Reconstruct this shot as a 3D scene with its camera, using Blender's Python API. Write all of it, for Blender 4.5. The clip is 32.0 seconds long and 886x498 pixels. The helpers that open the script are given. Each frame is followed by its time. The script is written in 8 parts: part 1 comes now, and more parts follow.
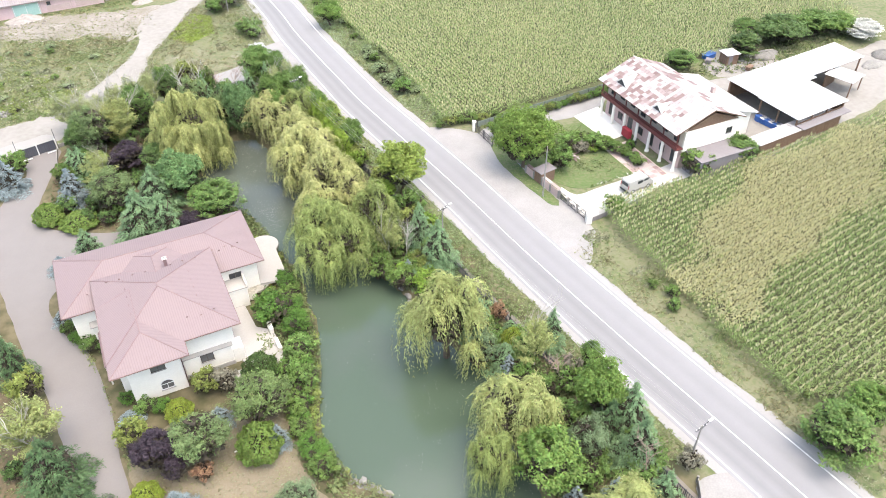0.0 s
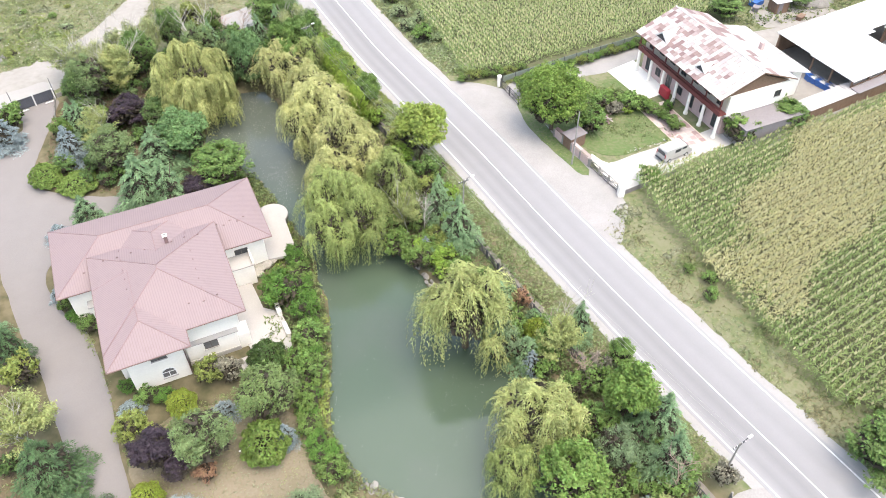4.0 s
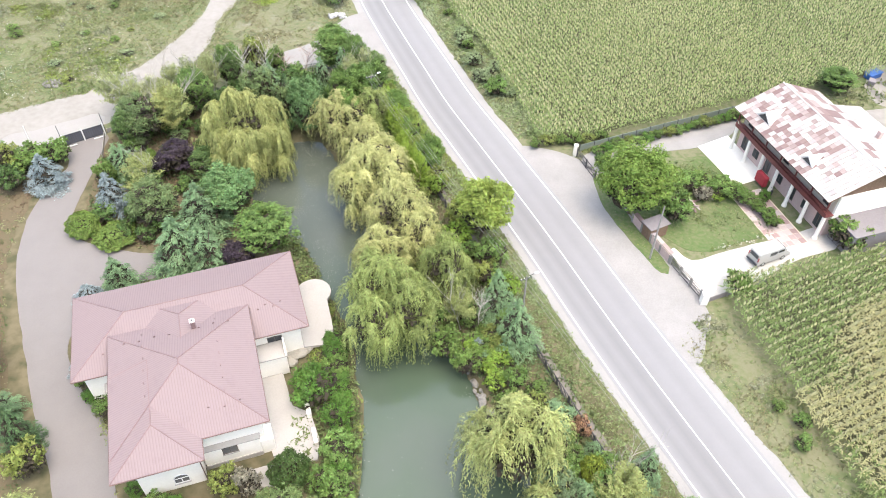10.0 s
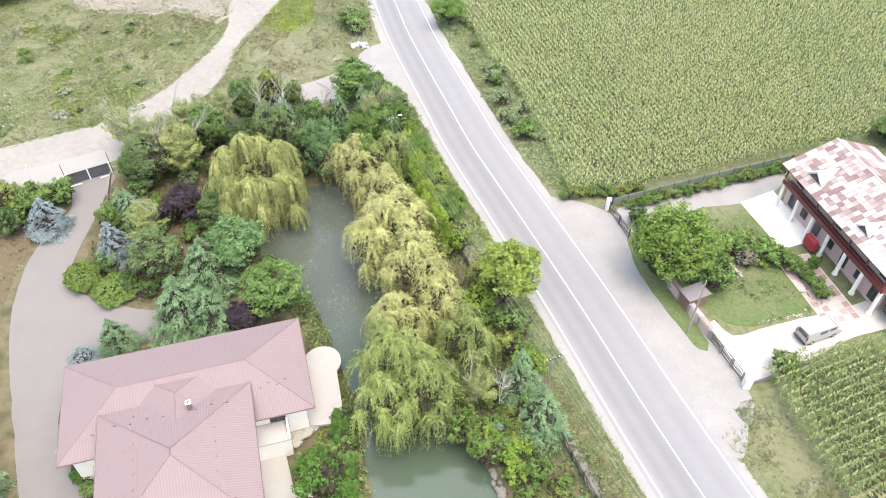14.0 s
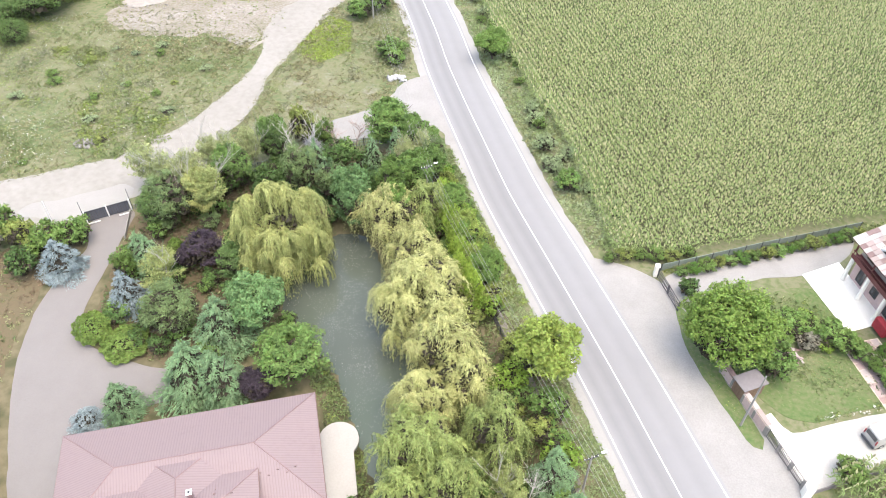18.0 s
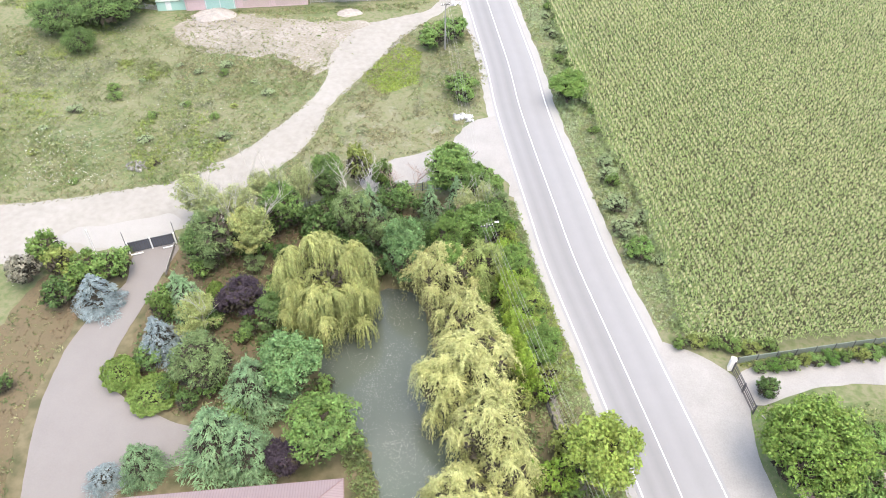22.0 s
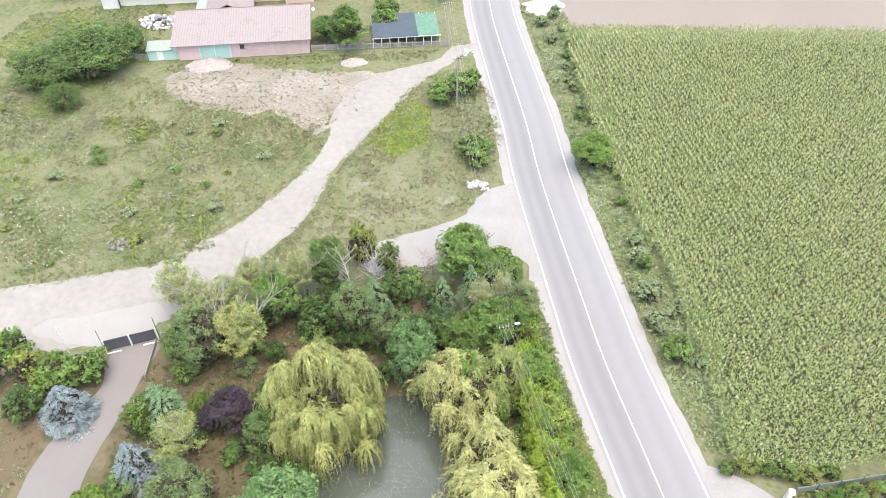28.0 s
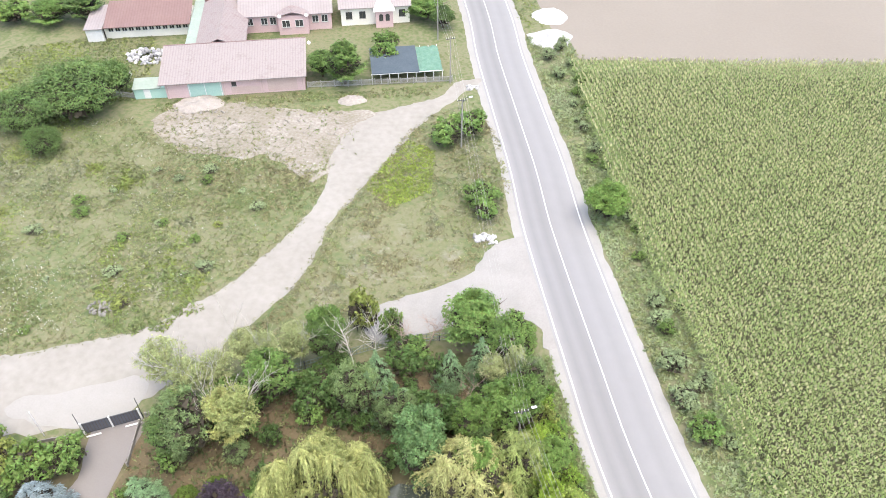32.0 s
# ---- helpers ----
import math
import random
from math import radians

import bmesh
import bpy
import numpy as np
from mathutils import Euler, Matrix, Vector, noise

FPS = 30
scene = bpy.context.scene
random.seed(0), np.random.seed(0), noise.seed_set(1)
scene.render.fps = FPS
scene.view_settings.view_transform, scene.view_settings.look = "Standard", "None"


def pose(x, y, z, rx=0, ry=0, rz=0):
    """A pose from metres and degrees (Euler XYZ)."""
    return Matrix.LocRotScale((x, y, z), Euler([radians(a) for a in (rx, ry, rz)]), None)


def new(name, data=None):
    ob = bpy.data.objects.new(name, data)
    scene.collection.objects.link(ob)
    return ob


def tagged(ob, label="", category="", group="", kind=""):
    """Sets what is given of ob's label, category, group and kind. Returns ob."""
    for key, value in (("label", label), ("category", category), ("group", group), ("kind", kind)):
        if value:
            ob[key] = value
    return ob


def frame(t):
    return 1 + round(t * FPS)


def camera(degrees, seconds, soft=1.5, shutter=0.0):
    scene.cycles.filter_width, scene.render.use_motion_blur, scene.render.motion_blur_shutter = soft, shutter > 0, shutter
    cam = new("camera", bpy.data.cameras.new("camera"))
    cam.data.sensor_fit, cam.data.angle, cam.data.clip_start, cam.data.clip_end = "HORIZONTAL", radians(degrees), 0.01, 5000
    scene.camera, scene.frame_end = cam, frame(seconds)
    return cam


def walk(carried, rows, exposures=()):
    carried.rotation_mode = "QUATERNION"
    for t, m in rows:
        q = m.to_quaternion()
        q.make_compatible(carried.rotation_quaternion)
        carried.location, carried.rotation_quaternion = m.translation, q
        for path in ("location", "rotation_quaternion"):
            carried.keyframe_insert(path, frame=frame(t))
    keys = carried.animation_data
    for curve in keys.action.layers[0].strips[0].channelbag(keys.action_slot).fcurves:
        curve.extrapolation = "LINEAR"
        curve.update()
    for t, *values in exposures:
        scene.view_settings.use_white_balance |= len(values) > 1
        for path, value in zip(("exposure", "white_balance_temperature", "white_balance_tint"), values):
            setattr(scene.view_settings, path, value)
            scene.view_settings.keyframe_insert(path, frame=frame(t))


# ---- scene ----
cam = camera(61.0, 32.0, soft=0.9)
# seconds, x, y, z, tilt from straight down, heading, roll
PATH = [
    (0, 0.65, -66.69, 65.64, 50.481, -7.391, -0.428),
    (0.5, 0.71, -65.51, 65.66, 49.233, -7.475, -0.440),
    (1, 0.78, -64.33, 65.71, 47.511, -7.537, -0.460),
    (1.5, 0.86, -63.13, 65.79, 45.971, -7.599, -0.521),
    (2, 0.95, -61.92, 65.90, 45.012, -7.641, -0.537),
    (2.5, 1.06, -60.71, 66.01, 44.630, -7.684, -0.590),
    (3, 1.16, -59.54, 66.10, 44.622, -7.699, -0.607),
    (3.5, 1.26, -58.38, 66.16, 44.626, -6.570, -0.449),
    (5.5, 1.67, -53.60, 66.42, 44.615, -4.836, -0.321),
    (6, 1.77, -52.40, 66.50, 44.606, -4.074, -0.281),
    (6.5, 1.87, -51.19, 66.59, 44.596, -3.179, -0.159),
    (7, 1.97, -49.94, 66.71, 44.568, -2.715, -0.117),
    (7.5, 2.07, -48.69, 66.82, 44.554, -2.190, -0.070),
    (8, 2.15, -47.44, 66.92, 44.532, -1.618, -0.020),
    (8.5, 2.22, -46.20, 67.01, 44.520, -1.040, -0.029),
    (9, 2.28, -44.97, 67.09, 44.529, -0.475, 0.032),
    (9.5, 2.35, -43.74, 67.16, 44.530, 0.092, 0.063),
    (10, 2.41, -42.52, 67.24, 44.539, 0.645, 0.102),
    (10.5, 2.43, -41.29, 67.32, 44.543, 0.934, 0.102),
    (11, 2.41, -40.06, 67.41, 44.538, 0.953, 0.081),
    (11.5, 2.34, -38.83, 67.50, 44.550, 1.295, 0.100),
    (12, 2.27, -37.58, 67.59, 44.537, 2.231, 0.236),
    (12.5, 2.21, -36.31, 67.68, 44.516, 2.801, 0.286),
    (13, 2.16, -35.01, 67.78, 44.498, 2.841, 0.220),
    (13.5, 2.16, -33.67, 67.88, 44.451, 2.874, 0.134),
    (14, 2.19, -32.34, 67.98, 44.400, 2.939, 0.019),
    (14.5, 2.19, -31.04, 68.07, 44.358, 3.049, -0.101),
    (16.5, 1.72, -26.05, 68.31, 44.351, 4.473, -0.031),
    (17, 1.58, -24.85, 68.31, 44.418, 5.254, 0.094),
    (17.5, 1.47, -23.67, 68.27, 44.474, 5.941, 0.121),
    (18, 1.38, -22.48, 68.21, 44.555, 6.453, 0.117),
    (18.5, 1.32, -21.26, 68.17, 44.614, 7.325, 0.134),
    (19, 1.24, -20.03, 68.17, 44.629, 8.270, 0.169),
    (19.5, 1.10, -18.78, 68.18, 44.668, 9.202, 0.264),
    (20, 0.91, -17.54, 68.20, 44.706, 10.119, 0.325),
    (20.5, 0.66, -16.30, 68.22, 44.741, 10.951, 0.463),
    (21, 0.39, -15.06, 68.25, 44.764, 11.755, 0.582),
    (21.5, 0.10, -13.84, 68.27, 44.784, 12.301, 0.649),
    (22, -0.18, -12.64, 68.28, 44.825, 12.466, 0.636),
    (22.5, -0.44, -11.45, 68.28, 44.864, 12.752, 0.634),
    (23, -0.68, -10.26, 68.29, 44.923, 13.119, 0.623),
    (23.5, -0.90, -9.08, 68.30, 44.983, 13.450, 0.585),
    (24, -1.13, -7.90, 68.31, 45.041, 13.482, 0.500),
    (24.5, -1.36, -6.71, 68.32, 45.093, 13.548, 0.356),
    (25, -1.63, -5.54, 68.34, 45.135, 13.565, 0.256),
    (25.5, -1.95, -4.38, 68.34, 45.175, 13.553, 0.252),
    (27.5, -3.58, 0.16, 68.22, 45.403, 13.341, 0.146),
    (28, -3.97, 1.28, 68.24, 45.440, 13.319, 0.087),
    (28.5, -4.37, 2.41, 68.26, 45.476, 13.273, 0.038),
    (29, -4.77, 3.57, 68.30, 45.518, 13.261, 0.029),
    (29.5, -5.17, 4.71, 68.33, 45.581, 13.230, 0.002),
    (30, -5.55, 5.83, 68.36, 45.637, 13.192, 0.003),
    (30.5, -5.94, 6.94, 68.38, 45.698, 13.153, -0.048),
    (31, -6.38, 8.06, 68.38, 45.745, 13.072, -0.075),
    (31.5, -6.90, 9.20, 68.39, 45.810, 12.992, -0.019),
    (32, -7.47, 10.40, 68.48, 45.820, 12.863, 0.147),
]
walk(cam, [(t, pose(x, y, z, rx, 0, rz) @ pose(0, 0, 0, 0, 0, roll)) for t, x, y, z, rx, rz, roll in PATH],
     exposures=[(0, 2.16, 6900, 7), (10, 2.11, 6900, 7), (20, 2.12, 6870, 7), (32, 2.05, 6850, 7)])

# ---- sky, sun ----
world = bpy.data.worlds.new("sky")
scene.world = world
world.use_nodes = True
wn, wl = world.node_tree.nodes, world.node_tree.links
sky = wn.new("ShaderNodeTexSky")
sky.sky_type, sky.sun_disc = "NISHITA", False
sky.sun_elevation, sky.sun_rotation = radians(75), radians(140)
sky.air_density, sky.dust_density = 1.0, 4.0
wn["Background"].inputs["Strength"].default_value = 0.13
wl.new(sky.outputs["Color"], wn["Background"].inputs["Color"])
sun = new("sun", bpy.data.lights.new("sun", "SUN"))
sun.data.energy, sun.data.angle, sun.data.color = 0.66, radians(92), (1.0, 0.97, 0.93)
sun.rotation_euler = (radians(15), 0, radians(-140 + 180))


# ---- materials ----
def rgb(*c):
    return (*c, 1.0)


def surface(name, colours, scale=1.0, rough=0.85, bump=0.3, fine=8.0, metallic=0.0, random=0.0, island=0.0,
            spec=0.3, stretch=(1, 1, 1), mix=(0.3, 0.7), translucent=0.0, hue=0.0):
    """A rough surface that runs between several colours over coarse patches, with fine grain and relief."""
    m = bpy.data.materials.new(name)
    m.use_nodes = True
    nt = m.node_tree
    n, k = nt.nodes, nt.links
    b = n["Principled BSDF"]
    b.inputs["Roughness"].default_value = rough
    b.inputs["Metallic"].default_value = metallic
    b.inputs["Specular IOR Level"].default_value = spec
    tc = n.new("ShaderNodeTexCoord")
    mp = n.new("ShaderNodeMapping")
    mp.inputs["Scale"].default_value = stretch
    k.new(tc.outputs["Object"], mp.inputs["Vector"])
    coarse = n.new("ShaderNodeTexNoise")
    coarse.inputs["Scale"].default_value = scale
    coarse.inputs["Detail"].default_value = 6
    coarse.inputs["Roughness"].default_value = 0.65
    grain = n.new("ShaderNodeTexNoise")
    grain.inputs["Scale"].default_value = scale * fine
    grain.inputs["Detail"].default_value = 4
    for x in (coarse, grain):
        k.new(mp.outputs["Vector"], x.inputs["Vector"])
    ramp = n.new("ShaderNodeValToRGB")
    e = ramp.color_ramp.elements
    while len(e) < len(colours):
        e.new(0.5)
    for i, c in enumerate(colours):
        e[i].position = mix[0] + (mix[1] - mix[0]) * i / max(1, len(colours) - 1)
        e[i].color = rgb(*c)
    blend = n.new("ShaderNodeMath")
    blend.operation = "MULTIPLY_ADD"
    blend.inputs[1].default_value = 0.45
    k.new(grain.outputs["Fac"], blend.inputs[0])
    low = n.new("ShaderNodeMath")
    low.operation = "MULTIPLY"
    low.inputs[1].default_value = 0.55
    k.new(coarse.outputs["Fac"], low.inputs[0])
    k.new(low.outputs[0], blend.inputs[2])
    k.new(blend.outputs[0], ramp.inputs["Fac"])
    out = ramp.outputs["Color"]
    if random or island or hue:
        hsv = n.new("ShaderNodeHueSaturation")
        k.new(out, hsv.inputs["Color"])
        parts = []
        if random:
            oi = n.new("ShaderNodeObjectInfo")
            parts.append((oi.outputs["Random"], random))
        if island:
            ge = n.new("ShaderNodeNewGeometry")
            parts.append((ge.outputs["Random Per Island"], island))
        last = None
        for o, amount in parts:
            ma = n.new("ShaderNodeMath")
            ma.operation = "MULTIPLY_ADD"
            ma.inputs[1].default_value = 2 * amount
            k.new(o, ma.inputs[0])
            if last is None:
                ma.inputs[2].default_value = 1 - sum(a for _, a in parts)
            else:
                k.new(last, ma.inputs[2])
            last = ma.outputs[0]
        if last is not None:
            k.new(last, hsv.inputs["Value"])
        if hue and parts:
            hm = n.new("ShaderNodeMath")
            hm.operation = "MULTIPLY_ADD"
            hm.inputs[1].default_value, hm.inputs[2].default_value = 2 * hue, 0.5 - hue
            k.new(parts[-1][0], hm.inputs[0])
            k.new(hm.outputs[0], hsv.inputs["Hue"])
        out = hsv.outputs["Color"]
    k.new(out, b.inputs["Base Color"])
    if bump:
        bp = n.new("ShaderNodeBump")
        bp.inputs["Strength"].default_value = bump
        bp.inputs["Distance"].default_value = 0.05
        k.new(grain.outputs["Fac"], bp.inputs["Height"])
        k.new(bp.outputs["Normal"], b.inputs["Normal"])
    if translucent:
        tr = n.new("ShaderNodeBsdfTranslucent")
        k.new(out, tr.inputs["Color"])
        ms = n.new("ShaderNodeMixShader")
        ms.inputs[0].default_value = translucent
        k.new(b.outputs[0], ms.inputs[1])
        k.new(tr.outputs[0], ms.inputs[2])
        k.new(ms.outputs[0], n["Material Output"].inputs["Surface"])
    return m


def leaf(name, a, b, island=0.3):
    return surface(name, [a, b], 0.35, 0.6, 0.0, 6, island=island, random=0.12, hue=0.016, translucent=0.12)


GRASS = surface("rough_grass", [(0.075, 0.105, 0.042), (0.11, 0.128, 0.06), (0.155, 0.15, 0.092), (0.095, 0.118, 0.05)], 0.09, 0.95, 0.6, 14, mix=(0.38, 0.62))


def bare_spots(m):
    """Lets pale trampled earth show through, where the sheet's own attribute says so, with ragged edges."""
    n, k = m.node_tree.nodes, m.node_tree.links
    b = n["Principled BSDF"]
    at = n.new("ShaderNodeAttribute")
    at.attribute_name = "bare"
    tc = n.new("ShaderNodeTexCoord")
    ragged, fine_ = n.new("ShaderNodeTexNoise"), n.new("ShaderNodeTexNoise")
    ragged.inputs["Scale"].default_value, ragged.inputs["Detail"].default_value, ragged.inputs["Roughness"].default_value = 0.35, 8, 0.75
    fine_.inputs["Scale"].default_value, fine_.inputs["Detail"].default_value = 1.5, 5
    for x in (ragged, fine_):
        k.new(tc.outputs["Object"], x.inputs["Vector"])
    add = n.new("ShaderNodeMath")
    k.new(at.outputs["Fac"], add.inputs[0])
    k.new(ragged.outputs["Fac"], add.inputs[1])
    fit = n.new("ShaderNodeMapRange")
    fit.interpolation_type = "SMOOTHSTEP"
    fit.inputs["From Min"].default_value, fit.inputs["From Max"].default_value = 0.88, 1.16
    k.new(add.outputs[0], fit.inputs["Value"])
    earth = n.new("ShaderNodeValToRGB")
    e = earth.color_ramp.elements
    e[0].position, e[1].position = 0.35, 0.65
    e[0].color, e[1].color = rgb(0.17, 0.152, 0.122), rgb(0.275, 0.256, 0.222)
    k.new(fine_.outputs["Fac"], earth.inputs["Fac"])
    mixer = n.new("ShaderNodeMix")
    mixer.data_type = "RGBA"
    k.new(fit.outputs["Result"], mixer.inputs["Factor"])
    k.new(b.inputs["Base Color"].links[0].from_socket, mixer.inputs["A"])
    k.new(earth.outputs["Color"], mixer.inputs["B"])
    k.new(mixer.outputs["Result"], b.inputs["Base Color"])


bare_spots(GRASS)


def garden_floor(m):
    """Inside the garden the sheet turns to dry earth, litter and thin grass."""
    n, k = m.node_tree.nodes, m.node_tree.links
    b = n["Principled BSDF"]
    at, tc, spots = n.new("ShaderNodeAttribute"), n.new("ShaderNodeTexCoord"), n.new("ShaderNodeTexNoise")
    at.attribute_name = "garden"
    spots.inputs["Scale"].default_value, spots.inputs["Detail"].default_value = 0.5, 7
    k.new(tc.outputs["Object"], spots.inputs["Vector"])
    floor_ = n.new("ShaderNodeValToRGB")
    e = floor_.color_ramp.elements
    e[0].position, e[1].position = 0.36, 0.62
    e[0].color, e[1].color = rgb(0.062, 0.062, 0.03), rgb(0.135, 0.115, 0.07)
    k.new(spots.outputs["Fac"], floor_.inputs["Fac"])
    mixer = n.new("ShaderNodeMix")
    mixer.data_type = "RGBA"
    k.new(at.outputs["Fac"], mixer.inputs["Factor"])
    k.new(b.inputs["Base Color"].links[0].from_socket, mixer.inputs["A"])
    k.new(floor_.outputs["Color"], mixer.inputs["B"])
    k.new(mixer.outputs["Result"], b.inputs["Base Color"])


garden_floor(GRASS)
STRAWLAWN = surface("straw_lawn", [(0.12, 0.112, 0.066), (0.175, 0.148, 0.104), (0.205, 0.175, 0.132)], 0.3, 0.95, 0.6, 14)
# Field soil, its colour darkened for the shade between the maize rows.
SHADEDSOIL = surface("shaded_maize_soil", [(0.05, 0.054, 0.028), (0.085, 0.082, 0.048)], 0.4, 0.95, 0.5, 12)
DRYLAWN = surface("dry_lawn", [(0.06, 0.05, 0.03), (0.115, 0.09, 0.055), (0.075, 0.078, 0.036)], 0.25, 0.95, 0.6, 14)
LAWN = surface("green_lawn", [(0.048, 0.092, 0.026), (0.078, 0.12, 0.04), (0.12, 0.135, 0.065), (0.17, 0.155, 0.10)], 0.16, 0.95, 0.5, 14)
ASPHALT = surface("worn_asphalt", [(0.204, 0.203, 0.211), (0.224, 0.223, 0.23)], 0.5, 0.9, 0.15, 20)


def wheel_tracks(m):
    """Four darker bands along the strip, where tyres have polished the asphalt, fading in and out along it."""
    n, k = m.node_tree.nodes, m.node_tree.links
    b = n["Principled BSDF"]
    uv = n.new("ShaderNodeUVMap")
    uv.uv_map = "strip"
    sep = n.new("ShaderNodeSeparateXYZ")
    k.new(uv.outputs["UV"], sep.inputs[0])
    ramp = n.new("ShaderNodeValToRGB")
    e = ramp.color_ramp.elements
    stops = [(0.0, 1.16), (0.07, 1.10), (0.17, 0.90), (0.26, 1.0), (0.36, 0.86), (0.45, 0.95), (0.56, 1.02), (0.65, 1.06), (0.75, 0.99), (0.90, 1.08), (1.0, 1.16)]
    while len(e) < len(stops):
        e.new(0.5)
    for i, (p, v) in enumerate(stops):
        e[i].position, e[i].color = p, rgb(v * 0.9, v * 0.9, v * 0.9)
    fit = n.new("ShaderNodeMapRange")
    fit.inputs["From Min"].default_value, fit.inputs["From Max"].default_value = -4.15, 4.65
    k.new(sep.outputs["X"], fit.inputs["Value"])
    k.new(fit.outputs["Result"], ramp.inputs["Fac"])
    mixer = n.new("ShaderNodeMix")
    mixer.data_type, mixer.blend_type = "RGBA", "MULTIPLY"
    mixer.inputs["Factor"].default_value = 1.0
    k.new(b.inputs["Base Color"].links[0].from_socket, mixer.inputs["A"])
    k.new(ramp.outputs["Color"], mixer.inputs["B"])
    k.new(mixer.outputs["Result"], b.inputs["Base Color"])


wheel_tracks(ASPHALT)
SHOULDER = surface("dusty_shoulder", [(0.232, 0.227, 0.222), (0.278, 0.272, 0.266)], 0.4, 0.95, 0.4, 16)
PAINT = surface("road_paint", [(0.30, 0.30, 0.305), (0.52, 0.52, 0.52), (0.62, 0.62, 0.62)], 0.8, 0.7, 0.1, 10)
GRAVEL = surface("pale_gravel", [(0.205, 0.198, 0.193), (0.24, 0.232, 0.227), (0.275, 0.267, 0.262)], 0.3, 0.95, 0.4, 20)
DIRT = surface("pale_dirt_track", [(0.198, 0.184, 0.166), (0.236, 0.223, 0.206), (0.27, 0.258, 0.243)], 0.10, 0.95, 0.2, 10)
PAVING = surface("grey_driveway", [(0.16, 0.148, 0.144), (0.185, 0.173, 0.168)], 0.3, 0.9, 0.2, 24)
SOIL = surface("ploughed_soil", [(0.178, 0.157, 0.136), (0.205, 0.184, 0.162)], 0.05, 0.95, 0.4, 40)
PALECOBBLE = surface("pale_cobbles", [(0.33, 0.32, 0.305), (0.43, 0.42, 0.405)], 0.8, 0.85, 0.3, 9)
CONCRETE = surface("pale_concrete", [(0.21, 0.20, 0.19), (0.28, 0.268, 0.257)], 0.6, 0.85, 0.2, 12)
APRON = surface("bright_apron", [(0.235, 0.226, 0.217), (0.275, 0.266, 0.256)], 0.4, 0.9, 0.2, 14)
CREAM = surface("cream_stone_terrace", [(0.31, 0.295, 0.28), (0.36, 0.345, 0.33)], 0.5, 0.8, 0.1, 12)
WHITE = surface("white_render", [(0.70, 0.675, 0.62), (0.79, 0.765, 0.71)], 0.6, 0.85, 0.1, 10)


# ---- building helpers ----
def mesh_of(name, verts, faces, mat=None, smooth=False):
    me = bpy.data.meshes.new(name)
    me.from_pydata([tuple(v) for v in verts], [], [tuple(f) for f in faces])
    if mat:
        me.materials.append(mat)
    if smooth:
        me.polygons.foreach_set("use_smooth", [True] * len(me.polygons))
    me.update()
    return me


def mesh_np(name, verts, quads, mat=None, side=4):
    """A mesh straight from arrays: verts (n, 3), faces (m, side)."""
    me = bpy.data.meshes.new(name)
    verts, quads = np.asarray(verts, np.float32), np.asarray(quads, np.int32)
    me.vertices.add(len(verts))
    me.vertices.foreach_set("co", verts.ravel())
    me.loops.add(quads.size)
    me.loops.foreach_set("vertex_index", quads.ravel())
    me.polygons.add(len(quads))
    me.polygons.foreach_set("loop_start", np.arange(0, quads.size, side, dtype=np.int32))
    me.polygons.foreach_set("loop_total", np.full(len(quads), side, np.int32))
    if mat:
        me.materials.append(mat)
    me.update(calc_edges=True)
    me.shade_flat()
    return me


def part(name, bm, mat, parent=None, label="", at=None):
    me = bpy.data.meshes.new(name)
    bm.normal_update()
    bm.to_mesh(me)
    bm.free()
    me.materials.append(mat)
    ob = new(name, me)
    if at is not None:
        ob.matrix_basis = at
    if parent:
        ob.parent = parent
    return tagged(ob, label)


def piece(name, me, parent, m, label=""):
    ob = new(name, me)
    ob.parent = parent
    ob.matrix_basis = m
    return tagged(ob, label)


def thing(name, m, label, category, group="", kind=""):
    e = new(name)
    e.empty_display_size = 0.3
    e.matrix_basis = m
    return tagged(e, label, category, group, kind)


def add_box(bm, x0, y0, z0, x1, y1, z1, bevel=0.0):
    vs = bmesh.ops.create_cube(bm, size=1.0)["verts"]
    for v in vs:
        v.co = Vector(((x0 + x1) / 2 + v.co.x * (x1 - x0), (y0 + y1) / 2 + v.co.y * (y1 - y0), (z0 + z1) / 2 + v.co.z * (z1 - z0)))
    if bevel:
        es = list({e for v in vs for e in v.link_edges})
        bmesh.ops.bevel(bm, geom=es, offset=bevel, segments=1, affect="EDGES")
    return bm


def box(x0, y0, z0, x1, y1, z1, bevel=0.0):
    return add_box(bmesh.new(), x0, y0, z0, x1, y1, z1, bevel)


def tube(points, radii, sides=6):
    """Vertices and faces of a tapered tube along points."""
    verts, faces = [], []
    pts = [Vector(p) for p in points]
    for i, p in enumerate(pts):
        d = (pts[min(i + 1, len(pts) - 1)] - pts[max(i - 1, 0)]).normalized()
        a = d.orthogonal().normalized()
        b = d.cross(a)
        for s in range(sides):
            w = 2 * math.pi * s / sides
            verts.append(p + (a * math.cos(w) + b * math.sin(w)) * radii[i])
    for i in range(len(pts) - 1):
        for s in range(sides):
            q = (s + 1) % sides
            faces.append((i * sides + s, i * sides + q, (i + 1) * sides + q, (i + 1) * sides + s))
    faces.append(tuple(range(sides - 1, -1, -1)))
    faces.append(tuple((len(pts) - 1) * sides + s for s in range(sides)))
    return verts, faces


def add_tube(bm, points, radii, sides=6):
    verts, faces = tube(points, radii, sides)
    vs = [bm.verts.new(v) for v in verts]
    for f in faces:
        bm.faces.new([vs[i] for i in f])
    return bm


